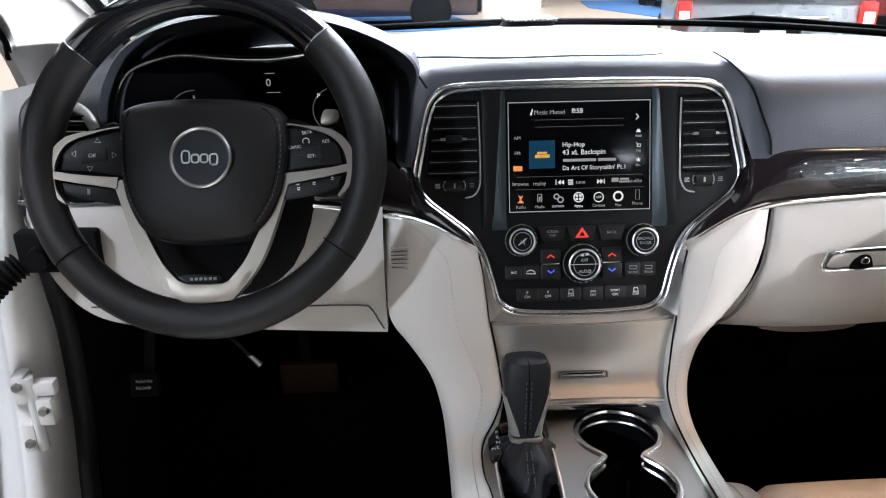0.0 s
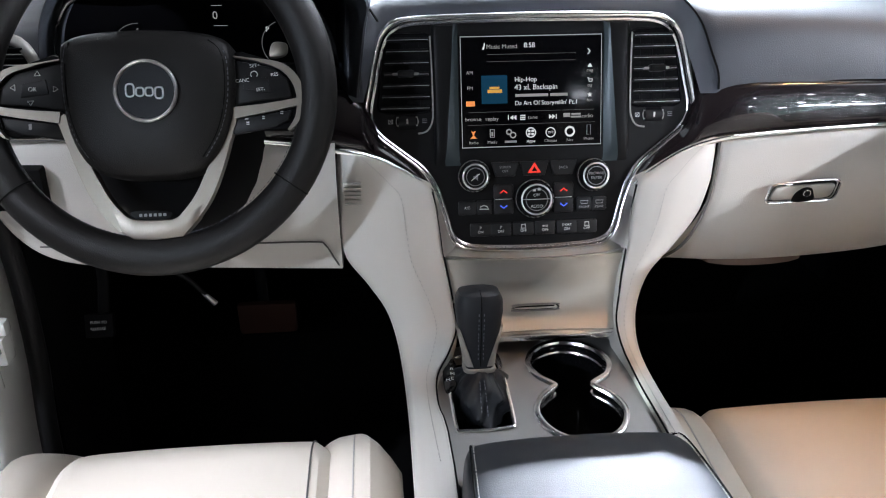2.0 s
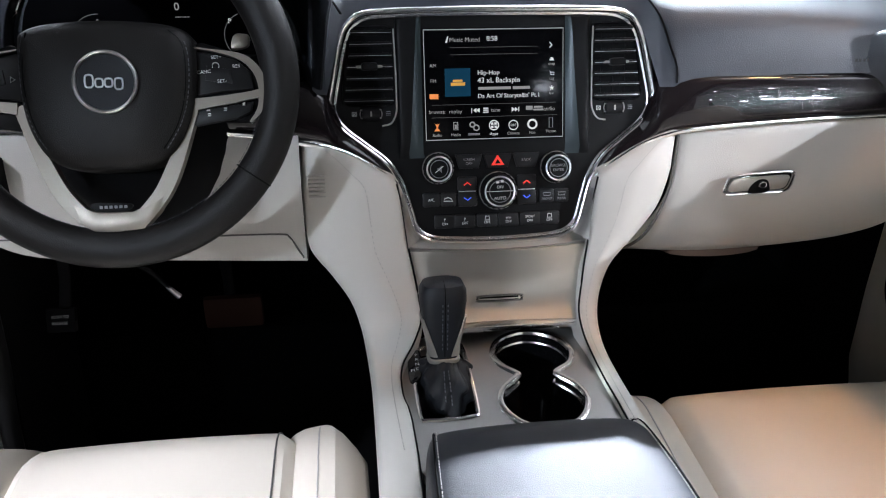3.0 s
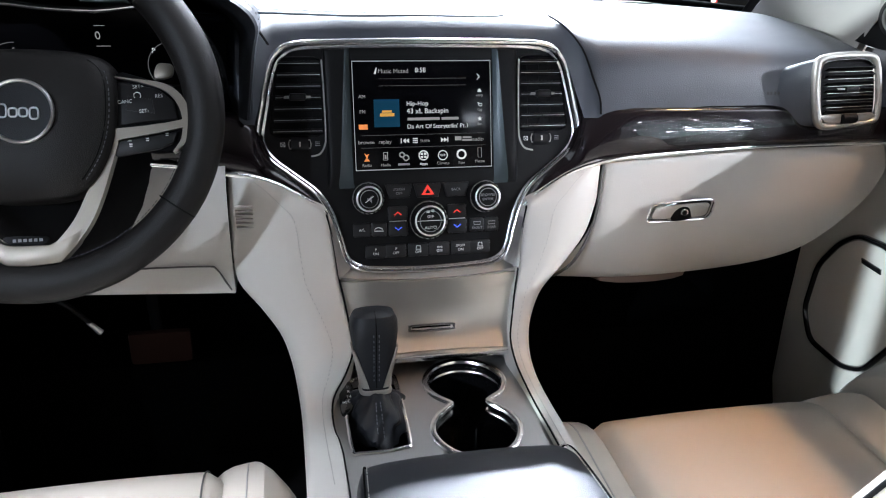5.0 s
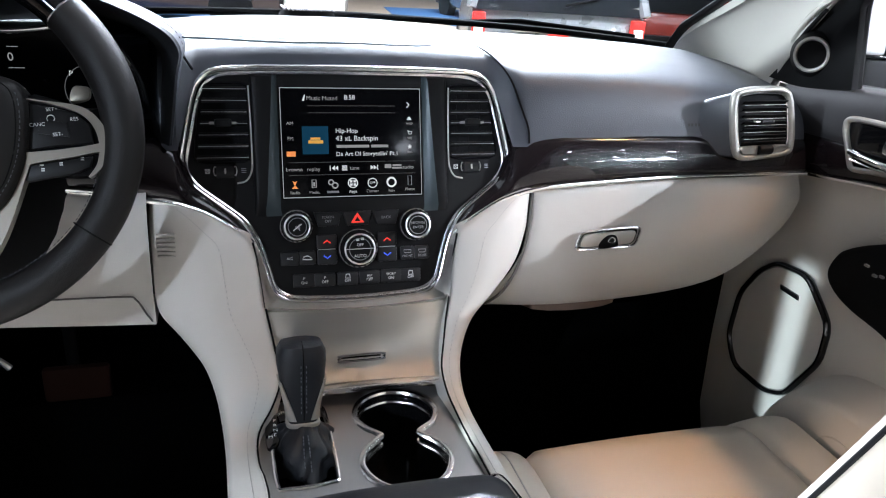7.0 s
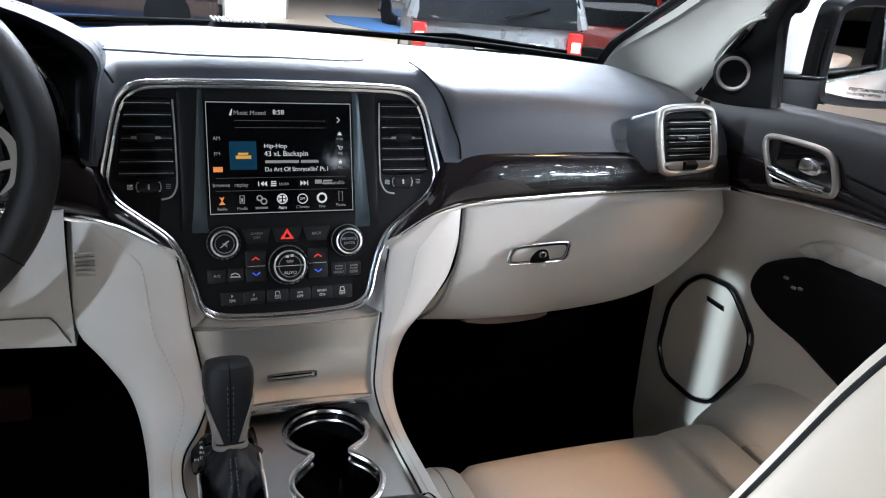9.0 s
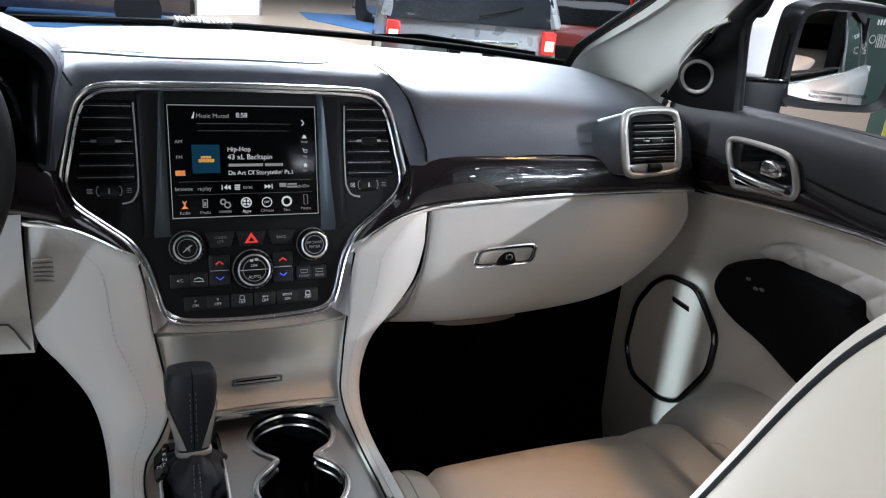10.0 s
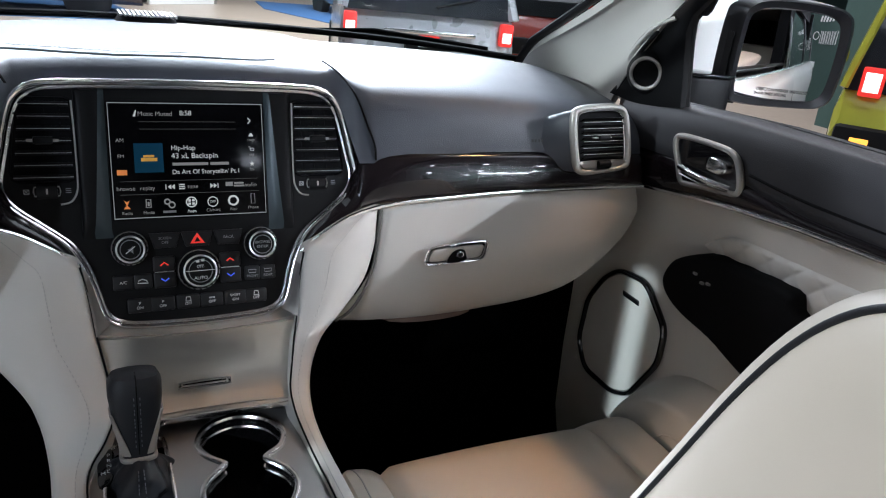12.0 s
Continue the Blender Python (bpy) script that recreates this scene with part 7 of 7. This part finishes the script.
for k in range(18):
    x, z = 2.6 + 0.32 * k + random.uniform(-0.1, 0.1), (2.7, 3.3, 4.2)[k % 3]
    part("glint_lamp", cyl(bmesh.new(), 0.045, 0.045, 0.0, 0.05, pose(x, -6.52, z, -75), n=16), LAMPBRIGHT, truss, "bright lamp")
for x, z, r in ((1.95, 2.75, 0.10), (3.95, 2.85, 0.10), (4.22, 2.85, 0.10), (4.50, 2.85, 0.10), (4.78, 2.85, 0.10), (5.06, 2.85, 0.10)):
    part("glint_lamp", cyl(bmesh.new(), r, r, 0.0, 0.05, pose(x, -6.45, z, -75), n=16), LAMPBRIGHT, truss, "large lamp added for the streak on the veneer")


# ---------------------------------------------------------------- outside of the show car
shell = thing("show_car_body", (0, 0.5, 0.0), "white body of the show car on the turntable", "car body", kind="structure")
bm = bmesh.new()
loft(bm, smooth_rows([[(x, 0.63 - 0.10 * (x / 0.8) ** 2, 1.095 - 0.05 * (x / 0.8) ** 2), (x, 1.0, 1.085 - 0.06 * (x / 0.8) ** 2), (x * 0.98, 1.35, 1.03 - 0.07 * (x / 0.8) ** 2), (x * 0.95, 1.60 - 0.10 * (x / 0.8) ** 2, 0.94 - 0.08 * (x / 0.8) ** 2)] for x in (-0.80, -0.5, 0, 0.5, 0.80)], 4, 4))
part("bonnet", thicken(bm, 0.012), WHITECAR, shell, "white bonnet")
bm = bmesh.new()
loft(bm, smooth_rows([[(x * 0.95, 1.605 - 0.10 * (x / 0.8) ** 2, 0.93 - 0.08 * (x / 0.8) ** 2), (x * 0.97, 1.68 - 0.14 * (x / 0.8) ** 2, 0.78), (x * 0.98, 1.74 - 0.16 * (x / 0.8) ** 2, 0.58), (x * 0.96, 1.70 - 0.16 * (x / 0.8) ** 2, 0.36), (x * 0.9, 1.55, 0.28)] for x in (-0.88, -0.5, 0, 0.5, 0.88)], 4, 4))
part("front_bumper", thicken(bm, 0.012), WHITECAR, shell, "white front bumper")
for k in range(7):
    x = -0.36 + 0.12 * k
    gs = part("grille_slot", box(bmesh.new(), x - 0.036, x + 0.036, 1.655 - 0.10 * x * x, 1.705 - 0.10 * x * x, 0.72, 0.86, 0.012), MATTBLACK, shell, "black grille slot")
    part("slot_rim", tube(bmesh.new(), [(x + dx, 1.712 - 0.10 * x * x, z) for dx, z in ((-0.036, 0.72), (0.036, 0.72), (0.036, 0.86), (-0.036, 0.86))], 0.006, closed=True, n=6), CHROME, gs)
bm = bmesh.new()
loft(bm, smooth_rows([[(x, -0.34, 1.640 - 0.05 * (x / 0.7) ** 2), (x, -0.8, 1.735 - 0.05 * (x / 0.7) ** 2), (x, -1.7, 1.735 - 0.05 * (x / 0.7) ** 2), (x, -2.9, 1.66 - 0.05 * (x / 0.7) ** 2)] for x in (-0.68, -0.35, 0, 0.35, 0.68)], 4, 4))
part("roof_skin", thicken(bm, 0.01), WHITECAR, shell, "white roof")
for s in (-1, 1):
    bm = bmesh.new()
    loft(bm, smooth_rows([[(s * 0.80, y, 1.05 - 0.10 * max(0, y - 0.9)), (s * 0.88, y, 0.98 - 0.10 * max(0, y - 0.9)), (s * (0.91 - 0.05 * max(0, y - 1.2)), y, 0.86), (s * (0.91 - 0.05 * max(0, y - 1.2)), y, 0.76)] for y in (0.26, 0.6, 1.0, 1.4, 1.58)], 4, 4))
    part("front_wing", thicken(bm, 0.01), WHITECAR, shell, "white front wing")
    part("headlamp", box(bmesh.new(), s * 0.70 - 0.13, s * 0.70 + 0.13, 1.52, 1.62, 0.74, 0.86, 0.03), CHROME, shell, "clear headlamp")
    part("sill", box(bmesh.new(), s * 0.80 - 0.06, s * 0.80 + 0.06, -1.75, 0.45, 0.24, 0.37, 0.03), WHITECAR if s > 0 else SATINBLACK, shell)
    for y in (0.95, -2.0):
        wm = pose(s * 0.80, y, 0.345, 0, 90)
        tyre = part("wheel", tube(bmesh.new(), [(0.285 * math.cos(a * 0.1963), 0.285 * math.sin(a * 0.1963)) for a in range(32)], 0.09, 0.11, closed=True, n=10, m=wm, up=(0, 0, 1)), RUBBER, shell)
        bm = cyl(bmesh.new(), 0.225, 0.225, -0.02, 0.02, wm, n=32)
        for a in range(5):
            box(bm, -0.03, 0.03, 0.03, 0.225, 0.02 * s, 0.09 * s, 0.0, wm @ rot(0, 0, a * 72))
        part("rim", bm, SATIN, tyre, "alloy rim")
        part("wheel_arch", tube(bmesh.new(), [(s * 0.895, y + 0.43 * math.cos(radians(a)), 0.36 + 0.43 * math.sin(radians(a))) for a in range(0, 181, 10)], 0.03, 0.02, n=8), SATINBLACK, shell, "black wheel arch lip")
bm = bmesh.new()
loft(bm, smooth_rows([[(-0.755, y, 1.172), (-0.80, y, 1.162), (-0.86 - d, y, 1.08), (-0.885 - d, y, 0.9), (-0.86 - d, y, 0.35)] for y, d in ((-1.42, 0.0), (-1.9, 0.02), (-2.4, 0.03), (-3.1, 0.0))], 3, 3))
part("rear_side", thicken(bm, 0.01), WHITECAR, shell, "white rear body side")
bm = bmesh.new()
loft(bm, [[(-0.775, y, 1.176), (-0.74, y, 1.42), (-0.68, y, 1.64)] for y in (-1.50, -2.95)])
part("rear_side_window", thicken(bm, 0.004), TINTED, shell, "dark tinted side window")
bm = bmesh.new()
loft(bm, smooth_rows([[(-0.86, -3.1 - d, z), (-0.4, -3.16 - d, z), (0.4, -3.16 - d, z), (0.86, -3.1 - d, z)] for z, d in ((0.34, 0.02), (0.6, 0.08), (0.95, 0.03), (1.17, 0.0))], 3, 4))
part("tailgate", thicken(bm, 0.01), WHITECAR, shell, "white tailgate")
bm = bmesh.new()
loft(bm, [[(-0.76, -3.08, 1.18), (0.76, -3.08, 1.18)], [(-0.66, -2.90, 1.63), (0.66, -2.90, 1.63)]])
part("rear_window", thicken(bm, 0.004), TINTED, shell, "dark tinted rear window")

# ---------------------------------------------------------------- cars and stand behind the glass
GREYPAINT = material("grey_metallic_paint", (0.30, 0.31, 0.325), 0.28, 0.4, coat=0.6, vary=0.1)
SILVERPAINT = material("champagne_metallic_paint", (0.30, 0.28, 0.25), 0.25, 0.5, coat=0.6, vary=0.1)
MAROON = material("dark_plum_paint", (0.030, 0.016, 0.018), 0.22, 0.2, coat=0.7, vary=0.1)
REDPAINT = material("red_car_paint", (0.24, 0.020, 0.012), 0.25, coat=0.6, vary=0.1)
CHARCOAL = material("charcoal_metallic_paint", (0.05, 0.048, 0.046), 0.25, 0.4, coat=0.6, vary=0.1)
OLIVE = material("lime_green_car_paint", (0.33, 0.33, 0.035), 0.25, 0.1, coat=0.6, vary=0.1)
WHITEPAINT = WHITECAR
TAIL = material("lit_tail_lamp", (0.5, 0.02, 0.02), 0.2, emit=(1.0, 0.05, 0.03), power=0.75)
TAILWHITE = material("lit_lamp_heart", (0.8, 0.6, 0.55), 0.2, emit=(1.0, 0.70, 0.62), power=2.2)
AMBER = material("lit_amber_lamp", (0.8, 0.4, 0.05), 0.2, emit=(1.0, 0.45, 0.06), power=1.6)
ALLOY = material("alloy_wheel", (0.55, 0.55, 0.55), 0.3, 0.9)


def car(name, at, turn, paint, length, width, height, label, tail=False, boxy=0.5, lampx=0.88, lampz=0.70, waist=0.58, lampw=0.06, lamph=0.30, plate=0.80):
    """A show car: shaped body, glasshouse, four wheels, lamps and bumpers; its rear is at -y."""
    M = Matrix.Translation((at[0], at[1], GROUND)) @ rot(0, 0, turn)
    own = thing(name, (at[0], at[1], GROUND), label, "car")
    L, W, H = length / 2, width / 2, height
    belt = H * waist
    bm = bmesh.new()
    prof = [(-L, 0.42, 0.94), (-L + 0.03, 0.80, 0.985), (-L + 0.12, belt, 1.0), (-L * 0.4, belt, 1.0), (L * 0.45, belt, 1.0), (L * 0.62, belt - 0.06, 0.99), (L - 0.10, belt - 0.16, 0.95), (L - 0.01, 0.72, 0.90), (L, 0.45, 0.88)]
    rows = []
    for y, z, k in prof:
        w = W * k
        rows.append([(-w * 0.92, y, 0.26), (-w, y, 0.38), (-w * 1.0, y, z * 0.72 + 0.08), (-w * 0.95, y, z - 0.02), (-w * 0.85, y, z), (0, y, z + 0.015), (w * 0.85, y, z), (w * 0.95, y, z - 0.02), (w, y, z * 0.72 + 0.08), (w, y, 0.38), (w * 0.92, y, 0.26)])
    loft(bm, [[M @ Vector(p) for p in r] for r in rows], cap=True)
    part("body", bm, paint, own)
    bm = bmesh.new()
    lean = 0.10 + 0.25 * (1 - boxy)
    rows = []
    for z, y0, y1, k in ((belt - 0.03, -L + 0.06, L * 0.50, 0.96), (belt + 0.20, -L + 0.06 + lean * 0.4, L * 0.36, 0.90), (H - 0.10, -L + 0.10 + lean, L * 0.14, 0.80), (H - 0.02, -L + 0.20 + lean, L * 0.04, 0.72)):
        w = W * k
        rows.append([M @ Vector(q) for q in ((-w, y0, z), (w, y0, z), (w, y1, z), (-w, y1, z))])
    loft(bm, rows, closed=True)
    part("glasshouse", bm, TINTED, own, "dark tinted windows")
    bm = bmesh.new()
    w = W * 0.76
    loft(bm, [[M @ Vector(q) for q in r] for r in smooth_rows([[(-w, y, z - 0.04), (-w * 0.9, y, z), (0, y, z + 0.02), (w * 0.9, y, z), (w, y, z - 0.04)] for y, z in ((-L + 0.14 + lean, H - 0.07), (-L + 0.24 + lean, H - 0.01), (0, H), (L * 0.08, H - 0.05))], 3, 2)])
    part("roof", bm, paint, own)
    for s in (-1, 1):
        for y0, z0, y1, z1, t in ((-L + 0.07, belt - 0.02, -L + 0.12 + lean, H - 0.06, 0.055), (L * 0.50, belt, L * 0.13, H - 0.06, 0.04), (-L * 0.08, belt, -L * 0.10, H - 0.05, 0.05), (-L * 0.52, belt, -L * 0.50, H - 0.05, 0.05)):
            f0, f1 = 0.965, 0.795
            part("roof_pillar", tube(bmesh.new(), [M @ Vector((s * W * f0, y0, z0)), M @ Vector((s * W * f1, y1, z1))], t, t * 0.6, n=6), paint, own)
        for y in (-L * 0.58, L * 0.60):
            wm = M @ pose(s * (W - 0.10), y, 0.36, 0, 90)
            tyre = part("wheel", tube(bmesh.new(), [(0.27 * math.cos(a * 0.2618), 0.27 * math.sin(a * 0.2618)) for a in range(24)], 0.09, 0.105, closed=True, n=10, m=wm, up=(0, 0, 1)), RUBBER, own)
            bm = cyl(bmesh.new(), 0.21, 0.21, -0.02, 0.02, wm, n=24)
            for a in range(5):
                box(bm, -0.035, 0.035, 0.03, 0.21, 0.02 * s, 0.09 * s, 0.0, wm @ rot(0, 0, a * 72))
            part("rim", bm, ALLOY, tyre)
            part("wheel_arch", cyl(bmesh.new(), 0.44, 0.44, -0.11, 0.115, wm, n=32), MATTBLACK, own)
    part("rear_bumper", box(bmesh.new(), -W * 0.96, W * 0.96, -L - 0.07, -L + 0.14, 0.32, 0.60, 0.05, M), paint if tail else SATINBLACK, own)
    part("front_bumper", box(bmesh.new(), -W * 0.92, W * 0.92, L - 0.14, L + 0.06, 0.28, 0.56, 0.05, M), SATINBLACK, own)
    part("grille", box(bmesh.new(), -W * 0.55, W * 0.55, L - 0.04, L + 0.02, 0.62, 0.76, 0.01, M), CHROME, own)
    for s in (-1, 1):
        part("headlamp", box(bmesh.new(), s * W * 0.62 - 0.13, s * W * 0.62 + 0.13, L - 0.08, L + 0.0, 0.64, 0.78, 0.03, M), CHROME, own)
        part("outside_mirror", box(bmesh.new(), s * (W + 0.12) - 0.08, s * (W + 0.12) + 0.08, L * 0.36, L * 0.42, belt, belt + 0.14, 0.03, M), paint, own)
    if tail:
        for s in (-1, 1):
            lamp = part("tail_lamp", box(bmesh.new(), s * W * lampx - lampw, s * W * lampx + lampw, -L - 0.01, -L + 0.10, lampz, lampz + lamph, 0.02, M), TAIL, own, "lit red tail lamp")
            part("lamp_heart", box(bmesh.new(), s * W * lampx - lampw * 0.7, s * W * lampx + lampw * 0.7, -L - 0.016, -L, lampz + lamph * 0.16, lampz + lamph * (0.62 if lampw < 0.07 else 0.84), 0.01, M), TAILWHITE, lamp)
        sign = part("number_plate", box(bmesh.new(), -0.22, 0.22, -L - 0.025, -L + 0.02, plate, plate + 0.12, 0.005, M), MATTBLACK, own, "dark show plate with a pale frame")
        part("plate_frame", tube(bmesh.new(), [M @ Vector((x, -L - 0.027, plate + z)) for x, z in ((-0.21, 0.01), (0.21, 0.01), (0.21, 0.11), (-0.21, 0.11))], 0.006, closed=True, n=4), SATIN, sign)
        part("plate_mark", box(bmesh.new(), -0.10, 0.10, -L - 0.030, -L - 0.024, plate + 0.04, plate + 0.07, m=M), PRINT, sign)
        part("handle_bar", box(bmesh.new(), -0.42, 0.42, -L - 0.02, -L + 0.05, plate + 0.145, plate + 0.185, 0.012, M), CHROME, own)
        part("high_lamp", box(bmesh.new(), -0.09, 0.09, -L - 0.03, -L, plate + 0.125, plate + 0.14, m=M), TAIL, own)
        part("rear_wiper", tube(bmesh.new(), [M @ Vector((0.05, -L + 0.03, belt + 0.04)), M @ Vector((0.45, -L + 0.10, belt + 0.14))], 0.012, n=6), MATTBLACK, own)
    return own


car("estate_car", (3.39, 7.60), -16, GREYPAINT, 4.4, 1.62, 1.78, "grey boxy estate car seen from behind with lit tail lamps", tail=True, boxy=0.9, lampz=0.985, waist=0.694, lamph=0.20, plate=0.89)
car("crossover_car", (7.25, 19.6), 4, SILVERPAINT, 4.6, 1.85, 1.65, "champagne crossover on a blue carpet", boxy=0.6)
car("offroad_car", (7.75, 12.0), -20, REDPAINT, 3.6, 1.6, 1.7, "red off-road car beyond the grey estate", boxy=1.0)
car("dark_suv", (12.6, 16.6), -60, CHARCOAL, 4.8, 1.9, 1.75, "charcoal estate with alloy wheels", boxy=0.6)
car("dark_suv", (-1.2, 16.7), 90, MAROON, 4.8, 1.9, 1.75, "dark plum estate parked across the stand", boxy=0.6)
car("white_saloon", (-7.2, 18.0), 80, WHITEPAINT, 4.6, 1.8, 1.5, "white saloon car across the hall", boxy=0.2)
lime = car("small_offroad_car", (7.67, 3.79), -54, OLIVE, 4.2, 1.8, 1.81, "lime green boxy car with lit square tail lamps", tail=True, boxy=1.0, lampx=0.755, lampz=0.985, lampw=0.085, lamph=0.23)
LM = Matrix.Translation((7.67, 3.79, GROUND)) @ rot(0, 0, -54)
part("lower_bumper", box(bmesh.new(), -0.86, 0.86, -2.20, -1.9, 0.40, 0.75, 0.04, LM), MATTBLACK, lime, "black lower bumper")
for x in (-0.66, 0.66):
    part("indicator", box(bmesh.new(), x - 0.07, x + 0.07, -2.215, -2.18, 0.57, 0.67, 0.01, LM), AMBER, lime, "lit amber lamp")

for nm, pts, lab in (("carpet_island", [(4.6, 20.4), (5.9, 16.2), (10.0, 16.2), (10.0, 23), (4.9, 23)], "blue carpet island under the crossover"), ("carpet_island", [(0.65, 19.2), (1.52, 15.7), (0.6, 15.4), (-4.5, 14.6), (-4.5, 19.2)], "blue carpet under the plum estate")):
    tagged(part(nm, slab(bmesh.new(), pts, GROUND + 0.002, GROUND + 0.012), BLUECARPET, smooth=False), lab, "carpet", kind="structure")
plinth = thing("display_plinth", (2.5, 20.4, GROUND), "white display counter with grey corner posts", "counter")
PM = pose(1.55, 19.4, 0, 0, 0, 38)
part("front", box(bmesh.new(), 0.06, 2.30, 0.0, 0.5, GROUND, 0.95, 0.01, PM), WHITECAR, plinth)
for x in (0.0, 2.30):
    part("post", box(bmesh.new(), x, x + 0.07, -0.03, 0.53, GROUND, 1.0, 0.01, PM), SATIN, plinth)
GREENBOARD = material("green_display_board", (0.026, 0.060, 0.048), 0.6, vary=0.3)
board = thing("display_board", (-5.0, 15.6, GROUND), "tall green stand wall with pale line pattern", "display board")
part("panel", box(bmesh.new(), -6.4, -2.9, 15.5, 15.7, GROUND, 3.2), GREENBOARD, board, smooth=False)
for k in range(6):
    part("pale_line", tube(bmesh.new(), [(-6.1 + 0.55 * k + 0.25 * math.sin(t * 0.9 + k), 15.48, 0.1 + t * 0.25) for t in range(12)], 0.014, n=4), PRINT, board)
board = thing("display_board", (9.5, 3.0, GROUND), "dark green stand wall behind the lime green car", "display board")
part("panel", box(bmesh.new(), 9.4, 9.6, -4.0, 6.5, GROUND, 4.0), GREENBOARD, board, smooth=False)
board = thing("display_board", (6.0, -6.5, GROUND), "green stand wall seen in the outside mirror", "display board")
part("panel", box(bmesh.new(), -2.0, 12.0, -7.2, -7.0, GROUND, 4.2), GREENBOARD, board, smooth=False)
bm = bmesh.new()
for k in range(7):
    x = 0.62 + k * 0.085
    tube(bm, [(x, -6.98, 1.52), (x + 0.055, -6.98, 1.52), (x + 0.055, -6.98, 1.86), (x, -6.98, 1.86)], 0.010, closed=True, n=4)
for x in (0.46, 1.36):
    tube(bm, [(x + 0.10 * math.cos(a * 0.2618), -6.98, 1.73 + 0.10 * math.sin(a * 0.2618)) for a in range(24)], 0.012, closed=True, n=4)
for k in range(9):
    box(bm, 0.5 + k * 0.1, 0.56 + k * 0.1, -7.0, -6.97, 2.10, 2.22)
part("outline_picture", bm, PRINT, board)
